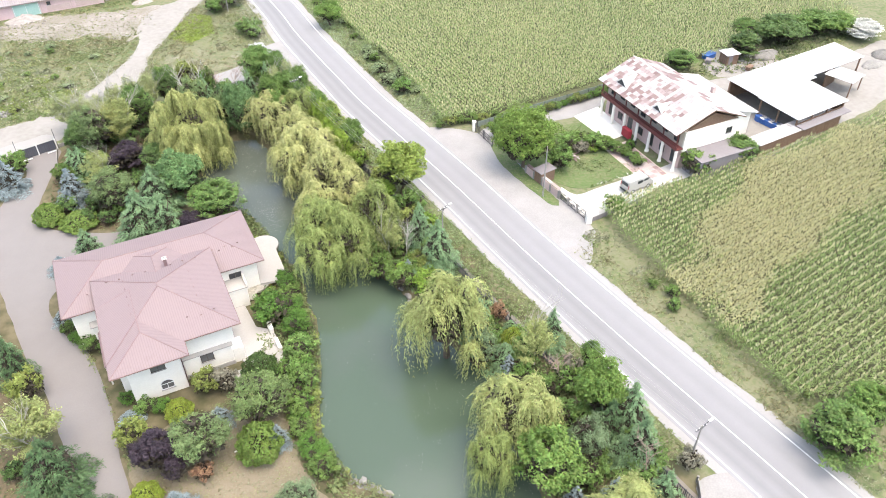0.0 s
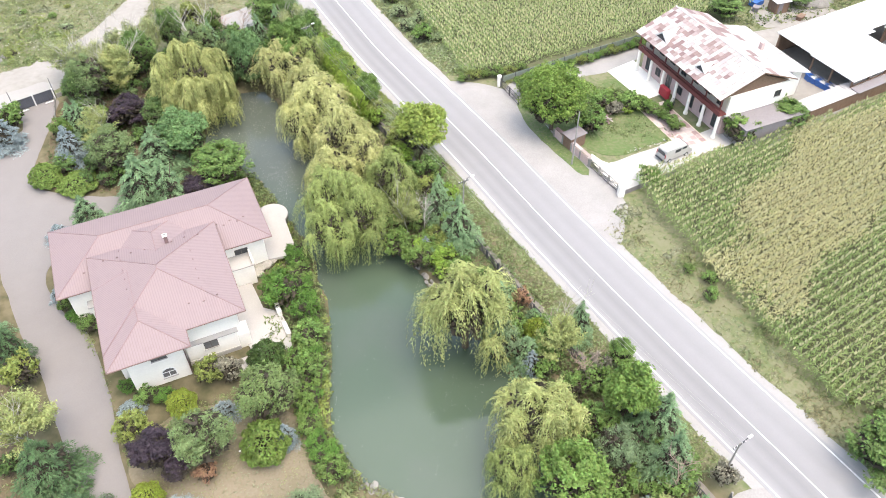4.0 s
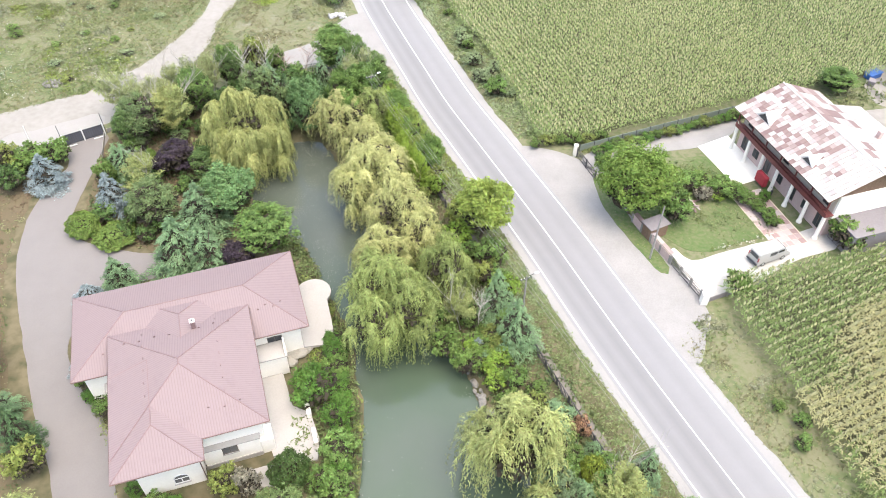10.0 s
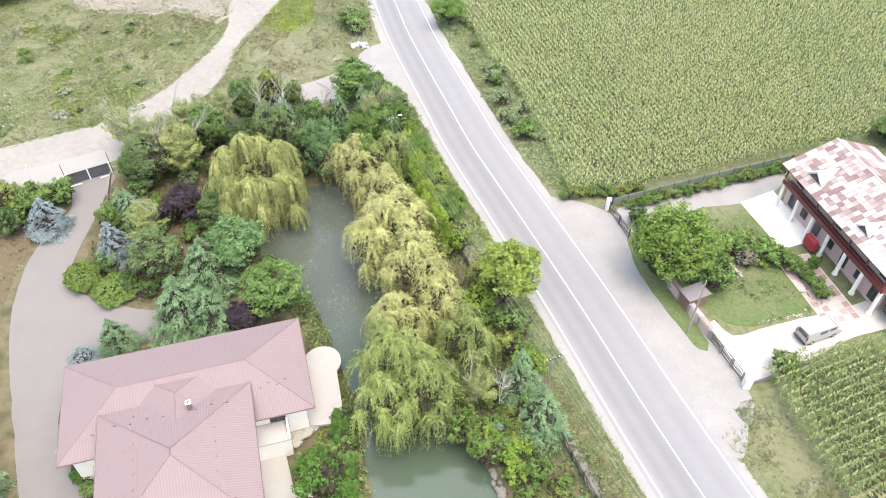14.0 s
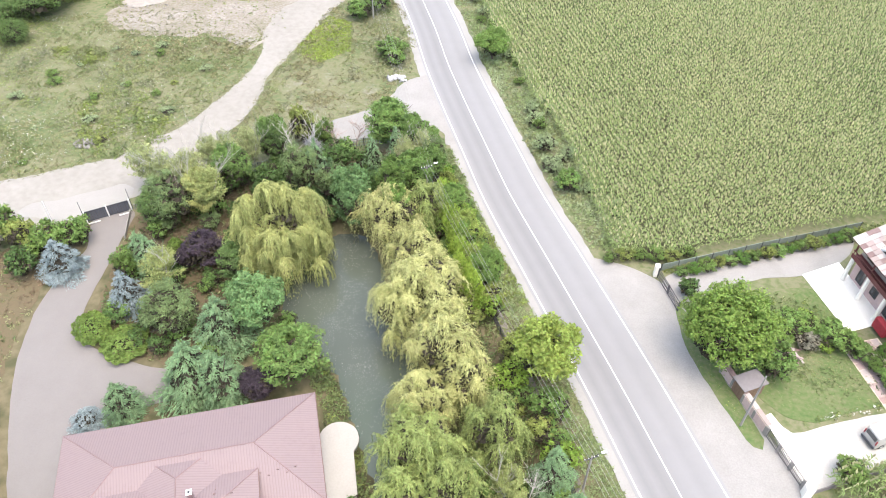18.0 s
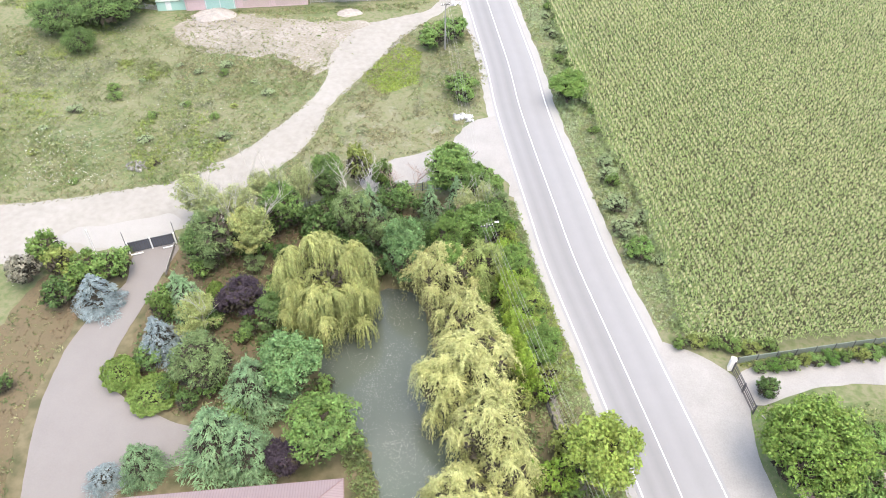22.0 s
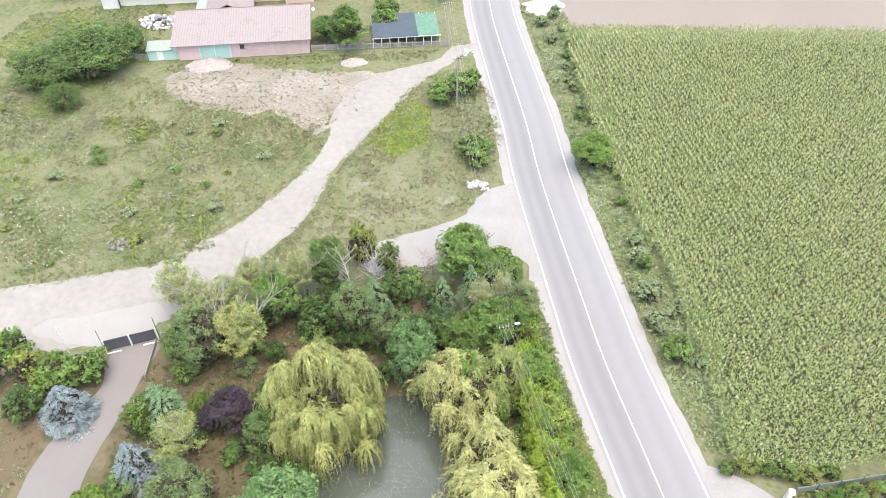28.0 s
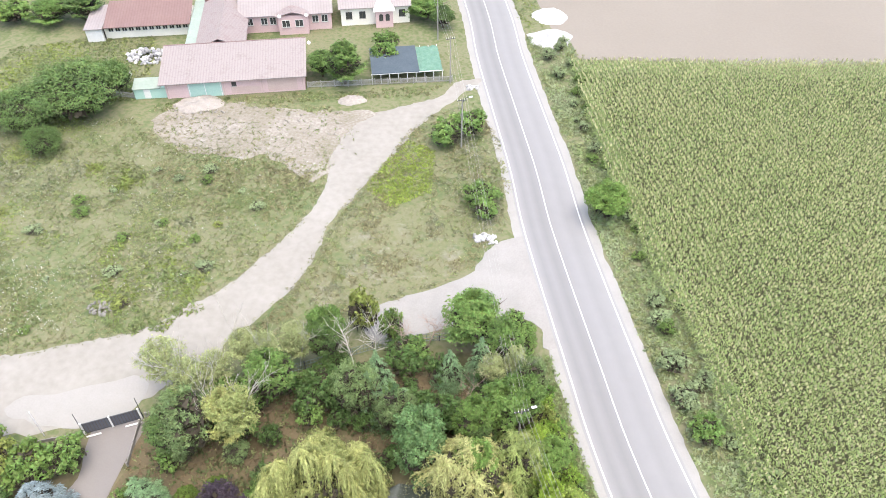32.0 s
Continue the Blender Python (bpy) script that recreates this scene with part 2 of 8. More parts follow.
def curve_points(pts, step=2.0):
    """A smooth line through pts (Catmull-Rom), as an array."""
    p = [np.array(q, float) for q in pts]
    p = [2 * p[0] - p[1]] + p + [2 * p[-1] - p[-2]]
    out = []
    for a, b, c, d in zip(p, p[1:], p[2:], p[3:]):
        n = max(2, int(np.linalg.norm(c - b) / step))
        for t in np.arange(n) / n:
            out.append(0.5 * (2 * b + (c - a) * t + (2 * a - 5 * b + 4 * c - d) * t**2 + (3 * b - a - 3 * c + d) * t**3))
    return np.array(out + [p[-2]])


def closed_curve(pts, step=1.0, jitter=0.0, seed=0):
    n = len(pts)
    line = curve_points([pts[-1], *pts, pts[0], pts[1]], step)
    a = int(np.argmin(np.linalg.norm(line - np.array(pts[0]), axis=1)))
    ends = np.linalg.norm(line[a + n:] - np.array(pts[0]), axis=1)
    line = line[a: a + n + int(np.argmin(ends))]
    if jitter:
        line = np.array([(x + jitter * noise.noise((x * 0.45, y * 0.45, seed)) + 0.5 * jitter * noise.noise((x * 1.3, y * 1.3, seed + 5)),
                          y + jitter * noise.noise((x * 0.45, y * 0.45, seed + 9)) + 0.5 * jitter * noise.noise((x * 1.3, y * 1.3, seed + 15))) for x, y in line])
    return line


def patch(name, pts, z, mat, label, category, jitter=0.5, step=1.0, thick=0.25, smooth=True, kind="structure"):
    """A piece of ground cover with a worn outline, its top at z."""
    line = closed_curve(pts, step, jitter, len(name)) if smooth else np.array(pts, float)
    bm = bmesh.new()
    top = [bm.verts.new((x, y, z)) for x, y in line]
    f = bm.faces.new(top)
    bm.normal_update()
    if f.normal.z < 0:
        f.normal_flip()
    low = bmesh.ops.extrude_face_region(bm, geom=[f])["geom"]
    for g in low:
        if isinstance(g, bmesh.types.BMVert):
            g.co.z -= thick
    bmesh.ops.triangulate(bm, faces=[x for x in bm.faces if len(x.verts) > 4])
    bmesh.ops.recalc_face_normals(bm, faces=bm.faces)
    ob = part(name, bm, mat)
    return tagged(ob, label, category, "", kind)


def inside(px, py, poly):
    """Which of the points lie in the polygon."""
    poly = np.asarray(poly, float)
    res = np.zeros(np.shape(px), bool)
    for (x0, y0), (x1, y1) in zip(poly, np.roll(poly, -1, 0)):
        if y0 != y1:
            res ^= ((y0 > py) != (y1 > py)) & (px < (x1 - x0) * (py - y0) / (y1 - y0) + x0)
    return res


def distance(px, py, poly, closed=True):
    poly = np.asarray(poly, float)
    best = np.full(np.shape(px), 1e9)
    for (x0, y0), (x1, y1) in list(zip(poly, np.roll(poly, -1, 0)))[: None if closed else -1]:
        l = (x1 - x0) ** 2 + (y1 - y0) ** 2 + 1e-9
        t = np.clip(((px - x0) * (x1 - x0) + (py - y0) * (y1 - y0)) / l, 0, 1)
        best = np.minimum(best, np.hypot(px - x0 - t * (x1 - x0), py - y0 - t * (y1 - y0)))
    return best


def ribbon(name, line, lo, hi, z, mat, label, category, jitter=0.0, kind="structure", thick=0.3):
    """A strip along a line, from lo to hi metres to its right."""
    d = np.gradient(line, axis=0)
    d /= np.linalg.norm(d, axis=1)[:, None]
    nrm = np.stack([d[:, 1], -d[:, 0]], 1)
    j = np.array([noise.noise((x * 0.35, y * 0.35, lo)) + 0.6 * noise.noise((x * 1.1, y * 1.1, hi)) for x, y in line])[:, None] * jitter
    a, b = line + nrm * (lo - j), line + nrm * (hi + j[::-1])
    n = len(line)
    v = np.concatenate([np.c_[a, np.full(n, z)], np.c_[b, np.full(n, z)], np.c_[a, np.full(n, z - thick)], np.c_[b, np.full(n, z - thick)]])
    i = np.arange(n - 1)
    q = np.concatenate([np.c_[i, i + n, i + n + 1, i + 1][:, ::-1], np.c_[i, i + 1, i + 2 * n + 1, i + 2 * n][:, ::-1], np.c_[i + n, i + 3 * n, i + 3 * n + 1, i + n + 1][:, ::-1]])
    q = q[:, ::-1]
    ob = new(name, mesh_np(name, v, q, mat))
    across = np.concatenate([np.full(n, lo), np.full(n, hi)] * 2)
    along = np.tile(np.concatenate([[0], np.cumsum(np.linalg.norm(np.diff(line, axis=0), axis=1))]), 4)
    uv = ob.data.uv_layers.new(name="strip")
    uv.data.foreach_set("uv", np.stack([across[q], along[q]], -1).astype(np.float32).ravel())
    return tagged(ob, label, category, "", kind)


# ---- ground, pond, road ----
POND = [(-21.2, 45.5), (-24.3, 38), (-24.3, 32), (-17.5, 25.5), (-14, 20), (-10.5, 13), (-8.7, 8.5), (-7.3, 2), (-6.3, -5), (-6.4, -15.4),
        (-3.6, -21.5), (1, -25.6), (2.5, -34), (9, -45), (22, -48), (21, -36), (16.5, -29), (14.5, -20), (14.5, -14), (12, -8), (8, -2),
        (5.2, 3.9), (4, 6.6), (0.9, 10.6), (-2, 18), (-6.5, 27), (-10.8, 35), (-13.5, 42), (-17, 46.5)]
SHORE = closed_curve(POND, 1.0, 0.35, 3)
ROAD = curve_points([(150, -255), (85, -121), (60, -69), (45.4, -40), (38.3, -25), (31.2, -10.3), (22.3, 9.2), (15.2, 26), (8.2, 41.6), (2.0, 55.2), (-1.8, 65), (-6.1, 76.2),
                     (-10.2, 87.4), (-13.8, 98.9), (-18.7, 112.6), (-24.6, 129.2), (-31.3, 150), (-51, 200), (-80, 264), (-140, 390)], 2.0)
TRACK = [(-25.5, 121), (-28.3, 116), (-29.2, 113.4), (-31.9, 108.4), (-34.2, 101.2), (-34.9, 97.2), (-37.2, 88.6), (-39, 81), (-39.1, 74.3), (-39.7, 68.7), (-41.6, 63.1), (-43.9, 59.6),
         (-45, 55), (-50, 48.2), (-54.4, 45), (-60, 42), (-75, 36), (-95, 34), (-130, 30),
         (-130, 48), (-95, 48), (-80, 47), (-69.7, 49.9), (-61.2, 54.2), (-54.4, 58.1), (-51.7, 61.7), (-48.3, 66.1), (-46.3, 70.4), (-44, 76.7), (-42.9, 81), (-42.4, 87.5), (-43.9, 95),
         (-43.5, 100.3), (-41, 106.2), (-36.4, 110.4), (-31.5, 114.5), (-30, 119)]
EARTH = [(-71.7, 98.3), (-68, 103.5), (-58, 104.5), (-46, 105.5), (-38.5, 107), (-38, 100), (-41.5, 93), (-50, 95), (-56, 92.5), (-61, 89.9), (-68.2, 93.4)]
JUNCTION = [(-29.5, 66.5), (-22.8, 71.8), (-18.6, 76), (-17.2, 80.5), (-14.1, 83.5), (-8.5, 83), (-4, 70), (-7.4, 65.4), (-8.8, 68.2), (-11.1, 69.6), (-14, 69.3), (-20, 66.0), (-27, 62)]
TRODDEN = [(-90, 94), (-70, 104), (-50, 108), (-36, 110), (-36, 95), (-43, 86), (-56, 88), (-72, 90)]
PLOT = [(-46, 47.5), (-53.5, 44), (-56, 30), (-54, 10), (-45, -12), (-36, -45), (30, -50), (34, -35), (26, -14), (13, 14), (-4, 53), (-9.5, 62), (-14, 65), (-25, 61), (-38, 53)]
DRYWEDGE = [(-38, 84), (-37, 78), (-40, 66), (-38, 62), (-27, 68), (-17, 77), (-20, 83), (-30, 84)]


def build_ground():
    def spread(lo, hi):
        mid = np.arange(lo, hi + 0.1, 1.5)
        out = np.array([4, 10, 22, 45, 90, 180, 360, 720, 1400, 2600.0])
        return np.concatenate([lo - out[::-1], mid, hi + out])

    xs, ys = spread(-110, 110), spread(-75, 175)
    gx, gy = np.meshgrid(xs, ys)
    ins, d = inside(gx, gy, SHORE), distance(gx, gy, SHORE)
    depth = np.clip(d / 2.2, 0, 1)
    z = np.where(ins, -0.25 - 1.5 * depth * depth * (3 - 2 * depth), -0.25 * np.clip(1 - d / 1.2, 0, 1))
    v = np.c_[gx.ravel(), gy.ravel(), z.ravel()]
    w, h = len(xs), len(ys)
    i = (np.arange(h - 1)[:, None] * w + np.arange(w - 1)).ravel()
    ob = new("ground", mesh_np("ground", v, np.c_[i, i + 1, i + w + 1, i + w], GRASS))
    bare = np.zeros(gx.shape)
    for poly, top, soft in ((TRACK, 0.75, 2.2), (EARTH, 0.62, 3.0), (TRODDEN, 0.33, 6.0), (DRYWEDGE, 0.42, 4.0)):
        e = distance(gx, gy, np.array(poly, float)) * np.where(inside(gx, gy, np.array(poly, float)), 1, -1)
        bare = np.maximum(bare, top * np.clip(0.5 + e / soft, 0, 1))
    step = np.min([np.hypot(gx - x, gy - y) for x, y in ROAD[(ROAD[:, 1] > -130) & (ROAD[:, 1] < 240)]], axis=0)
    bare = np.maximum(bare, 0.46 * np.clip(1 - (step - 4.5) / 4.5, 0, 1))
    e = distance(gx, gy, np.array(PLOT, float)) * np.where(inside(gx, gy, np.array(PLOT, float)), 1, -1)
    ob.data.attributes.new("garden", "FLOAT", "POINT").data.foreach_set("value", np.clip(0.5 + e / 1.6, 0, 1).ravel().astype(np.float32))
    bare *= 1 - np.clip(0.5 + e / 1.6, 0, 1)
    ob.data.attributes.new("bare", "FLOAT", "POINT").data.foreach_set("value", bare.ravel().astype(np.float32))
    ob.data.polygons.foreach_set("use_smooth", [True] * len(ob.data.polygons))
    tagged(ob, "rough grass ground, dry and green in patches", "ground", "", "structure")


build_ground()

WATER = bpy.data.materials.new("pond_water")
WATER.use_nodes = True
_n, _k = WATER.node_tree.nodes, WATER.node_tree.links
_b = _n["Principled BSDF"]
_b.inputs["Roughness"].default_value = 0.06
_b.inputs["Specular IOR Level"].default_value = 0.9
_b.inputs["IOR"].default_value = 1.33
_tc = _n.new("ShaderNodeTexCoord")
_w = _n.new("ShaderNodeTexNoise")
_w.inputs["Scale"].default_value, _w.inputs["Detail"].default_value = 1.6, 4
_c = _n.new("ShaderNodeTexNoise")
_c.inputs["Scale"].default_value, _c.inputs["Detail"].default_value = 0.09, 5
_r = _n.new("ShaderNodeValToRGB")
_r.color_ramp.elements[0].position, _r.color_ramp.elements[1].position = 0.3, 0.7
_r.color_ramp.elements[0].color, _r.color_ramp.elements[1].color = rgb(0.056, 0.080, 0.055), rgb(0.072, 0.085, 0.071)
_bp = _n.new("ShaderNodeBump")
_bp.inputs["Strength"].default_value, _bp.inputs["Distance"].default_value = 0.22, 0.04
for _x in (_w, _c):
    _k.new(_tc.outputs["Object"], _x.inputs["Vector"])
_sep = _n.new("ShaderNodeSeparateXYZ")
_k.new(_tc.outputs["Object"], _sep.inputs["Vector"])
# base colour lightens northward, painting in the sky's reflection on that part
_sky_tone = _n.new("ShaderNodeMapRange")
_sky_tone.inputs["From Min"].default_value, _sky_tone.inputs["From Max"].default_value = 2.0, 34.0
_sky_tone.inputs["To Min"].default_value, _sky_tone.inputs["To Max"].default_value = -0.18, 0.22
_k.new(_sep.outputs["Y"], _sky_tone.inputs["Value"])
_sum = _n.new("ShaderNodeMath")
_k.new(_c.outputs["Fac"], _sum.inputs[0])
_k.new(_sky_tone.outputs["Result"], _sum.inputs[1])
_k.new(_sum.outputs[0], _r.inputs["Fac"])
_k.new(_r.outputs["Color"], _b.inputs["Base Color"])
_k.new(_w.outputs["Fac"], _bp.inputs["Height"])
_k.new(_bp.outputs["Normal"], _b.inputs["Normal"])


def build_water():
    c = SHORE.mean(0)
    grown = SHORE + (SHORE - c) / np.linalg.norm(SHORE - c, axis=1)[:, None] * 0.2
    bm = bmesh.new()
    f = bm.faces.new([bm.verts.new((x, y, -0.55)) for x, y in grown])
    bm.normal_update()
    if f.normal.z < 0:
        f.normal_flip()
    bmesh.ops.triangulate(bm, faces=bm.faces)
    tagged(part("water", bm, WATER), "still murky grey-green pond water", "pond", "", "structure")


build_water()

near = ROAD[(ROAD[:, 1] > -120) & (ROAD[:, 1] < 270)]
fine = curve_points(near[::4], 0.8)
ribbon("road_shoulder", fine, -5.2, 5.7, 0.03, SHOULDER, "pale dusty gravel shoulder along the road", "road", 0.3)
ribbon("road", ROAD, -4.15, 4.65, 0.06, ASPHALT, "worn light grey two-lane asphalt road with darker wheel tracks", "road")
for o, w in ((-3.75, 0.17), (0, 0.13), (4.25, 0.17)):
    ribbon("road_marking", near, o - w / 2, o + w / 2, 0.072, PAINT, "solid white painted road line", "road marking", 0.015, thick=0.02)

# gravel, tracks, drives, fields
patch("forecourt", [(12.5, 43.5), (16, 44), (20, 42.3), (23, 38), (26.5, 29.5), (29.8, 22), (32.6, 14.6), (31.5, 10), (28.5, 5.5), (24, 10), (17, 28)], 0.045, GRAVEL,
      "pale gravel forecourt beside the road", "gravel")
patch("dirt_track", TRACK, 0.035, DIRT, "pale dusty dirt track with worn edges", "track", 0.55, 0.6)
patch("road_junction", JUNCTION, 0.045, GRAVEL, "whitish gravel where the track meets the road", "gravel", 0.5)
patch("gate_apron", [(-62.2, 43.7), (-54.1, 44.3), (-49.5, 48.3), (-51.3, 51.7), (-57.3, 48.4), (-63, 46)], 0.05, APRON, "bright pale concrete apron outside the gate", "concrete", 0.5)
patch("driveway", [(-48, 46.5), (-52.6, 44.9), (-52, 41.5), (-51.2, 39), (-52.4, 34), (-52.4, 27), (-50, 18.5), (-44.6, 7.5), (-39.5, -2), (-36.7, -6.4), (-31.7, -16.3), (-28, -24),
                   (-24.5, -32), (-20, -45), (-14.5, -45), (-19, -35), (-23.2, -24.5), (-26.8, -15.7), (-29.1, -9), (-33, -1), (-36.5, 2.5), (-40, 9), (-36, 16.5), (-29, 20), (-30.6, 22.3), (-36, 22.4), (-43, 24),
                   (-46, 26.3), (-47.2, 31), (-47.2, 37), (-47.6, 42)], 0.04, PAVING, "smooth grey concrete driveway curving to the gate", "driveway", 0.15)
patch("garden_ground", [(-47, 40), (-45.5, 30), (-44, 25.2), (-37, 23.4), (-29.5, 23), (-27, 30), (-26, 40), (-22, 48), (-14, 49), (-8, 48), (-12, 56), (-24, 59), (-40, 52), (-47, 46)], 0.02, DRYLAWN,
      "dry brown garden ground under the trees", "ground", 0.6)
patch("garden_bed", [(-54, 40), (-53.5, 30), (-52, 20), (-46, 6), (-40, -6), (-33, -19), (-30, -30), (-45, -30), (-60, 0), (-62, 30), (-60, 40)], 0.02, DRYLAWN, "dry brown planted ground along the driveway", "ground", 0.6)
patch("lawn_south", [(-25.5, -17), (-22, -13), (-14, -12), (-9, -15), (-8, -20), (-5, -25), (-1, -29), (0, -36), (4, -44), (-12, -44), (-18, -35), (-22, -25)], 0.02, STRAWLAWN, "dry lawn beside the pond", "lawn", 0.4)
patch("ploughed_field", [(-16, 131.5), (10, 135.2), (42, 141.5), (200, 176), (420, 240), (420, 420), (-20, 420), (-60, 250), (-36, 190), (-22, 155), (-16, 140)], 0.02, SOIL, "bare pale brown ploughed field", "field", 0.8, 3.0)


# ---- villa ----
def ribbed(name, colours, axis, pitch=0.25, scale=0.4, rough=0.5, depth=0.5, line=0.86, metallic=0.0):
    """Sheet metal with ribs that repeat along one axis; the paint is patchy and a little dusty."""
    m = surface(name, colours, scale, rough, 0.05, 7, metallic=metallic, spec=0.4)
    n, k = m.node_tree.nodes, m.node_tree.links
    b = n["Principled BSDF"]
    tc = n.new("ShaderNodeTexCoord")
    wave = n.new("ShaderNodeTexWave")
    wave.wave_type, wave.bands_direction, wave.wave_profile = "BANDS", axis, "SIN"
    wave.inputs["Scale"].default_value = 0.314 / pitch
    wave.inputs["Distortion"].default_value = 0.0
    k.new(tc.outputs["Object"], wave.inputs["Vector"])
    old = b.inputs["Base Color"].links[0].from_socket
    mixer = n.new("ShaderNodeMix")
    mixer.data_type, mixer.blend_type = "RGBA", "MULTIPLY"
    ramp = n.new("ShaderNodeValToRGB")
    ramp.color_ramp.elements[0].position, ramp.color_ramp.elements[1].position = 0.0, 0.35
    ramp.color_ramp.elements[0].color, ramp.color_ramp.elements[1].color = rgb(line, line, line), rgb(1, 1, 1)
    k.new(wave.outputs["Fac"], ramp.inputs["Fac"])
    mixer.inputs["Factor"].default_value = 1.0
    k.new(old, mixer.inputs["A"])
    k.new(ramp.outputs["Color"], mixer.inputs["B"])
    k.new(mixer.outputs["Result"], b.inputs["Base Color"])
    bp = n.new("ShaderNodeBump")
    bp.inputs["Strength"].default_value, bp.inputs["Distance"].default_value = depth, 0.03
    k.new(wave.outputs["Fac"], bp.inputs["Height"])
    k.new(bp.outputs["Normal"], b.inputs["Normal"])
    return m


PINK = [(0.186, 0.140, 0.144), (0.204, 0.156, 0.160), (0.195, 0.148, 0.152)]
ROOF_X = ribbed("pink_metal_roof", PINK, "X", rough=0.75, depth=0.35)
ROOF_Y = ribbed("pink_metal_roof_side", PINK, "Y", rough=0.75, depth=0.35)
CAP = surface("pink_ridge_metal", [(0.175, 0.118, 0.118), (0.205, 0.142, 0.142)], 0.8, 0.5, 0.1, 6)
# Glass with the reflected sky put into its pale grey base colour.
PALEGLASS = surface("painted_sky_window_glass", [(0.10, 0.10, 0.10), (0.16, 0.16, 0.16)], 0.7, 0.06, 0.0, 3, spec=0.8)
GLASS = surface("dark_window_glass", [(0.03, 0.035, 0.04), (0.06, 0.065, 0.07)], 0.7, 0.08, 0.0, 3, spec=0.6)
WHITEPAINT = surface("white_painted_metal", [(0.55, 0.55, 0.55), (0.68, 0.68, 0.68)], 1.5, 0.5, 0.1, 6)
FRAME = surface("dark_frame", [(0.06, 0.05, 0.045), (0.09, 0.08, 0.07)], 1.0, 0.6)
GUTTER = surface("brown_gutter", [(0.12, 0.075, 0.07), (0.17, 0.11, 0.10)], 1.0, 0.5)
WHITEROOF = ribbed("white_sheet_roof", [(0.52, 0.515, 0.51), (0.60, 0.595, 0.59)], "X", 0.9, 0.3, 0.5, 0.3, 0.95)
STONE = surface("grey_stone", [(0.13, 0.125, 0.115), (0.25, 0.24, 0.225)], 1.2, 0.9, 0.5, 6, random=0.2)
METAL = surface("dark_painted_metal", [(0.035, 0.037, 0.045), (0.06, 0.062, 0.07)], 1.5, 0.5, 0.1, 6)
ROT = 18.6


def hip(x0, y0, x1, y1, z, slope, lip=0.14, ends=(1, 1)):
    """A hip roof over a rectangle; ends: 1 for a hip, 0 for a gable, on the low and the high end of its longer side."""
    w, h = x1 - x0, y1 - y0
    half = min(w, h) / 2
    top = z + half * slope
    if w >= h:
        r = [(x0 + half * ends[0], (y0 + y1) / 2, top), (x1 - half * ends[1], (y0 + y1) / 2, top)]
    else:
        r = [((x0 + x1) / 2, y0 + half * ends[0], top), ((x0 + x1) / 2, y1 - half * ends[1], top)]
    c = [(x0, y0), (x1, y0), (x1, y1), (x0, y1)]
    v = [(x, y, z - lip) for x, y in c] + [(x, y, z) for x, y in c] + r
    f = [(3, 2, 1, 0)] + [(i, (i + 1) % 4, 4 + (i + 1) % 4, 4 + i) for i in range(4)]
    if w >= h:
        f += [(4, 5, 9, 8), (6, 7, 8, 9), (5, 6, 9), (7, 4, 8)]
        caps = [(4, 8), (7, 8), (5, 9), (6, 9), (8, 9)]
        side = [0, 0, 1, 1]
    else:
        f += [(4, 5, 8), (6, 7, 9), (5, 6, 9, 8), (7, 4, 8, 9)]
        caps = [(4, 8), (5, 8), (6, 9), (7, 9), (8, 9)]
        side = [0, 0, 1, 1]
    return v, f, side, [(Vector(v[a]), Vector(v[b])) for a, b in caps if (Vector(v[a]) - Vector(v[b])).length > 0.1]


def hip_part(parent, rect, z, slope, mats, cap, name="roof", ends=(1, 1), label="", gutter=None, lip=0.16):
    v, f, side, caps = hip(*rect, z, slope, lip, ends)
    me = mesh_of(name, v, f, mats[0])
    me.materials.append(mats[1])
    for i, s in enumerate(side):
        me.polygons[5 + i].material_index = s
    ob = new(name, me)
    ob.parent = parent
    tagged(ob, label)
    for a, b in caps:
        bm = bmesh.new()
        add_tube(bm, [a, b], [0.06, 0.06], 6)
        part("ridge_cap", bm, cap, ob)
    if gutter:
        x0, y0, x1, y1 = rect
        c = [(x0, y0), (x1, y0), (x1, y1), (x0, y1)]
        for i in range(4):
            bm = bmesh.new()
            a, b = c[i], c[(i + 1) % 4]
            add_tube(bm, [(*a, z - 0.10), (*b, z - 0.10)], [0.075, 0.075], 6)
            part("gutter", bm, gutter, ob)
    return ob


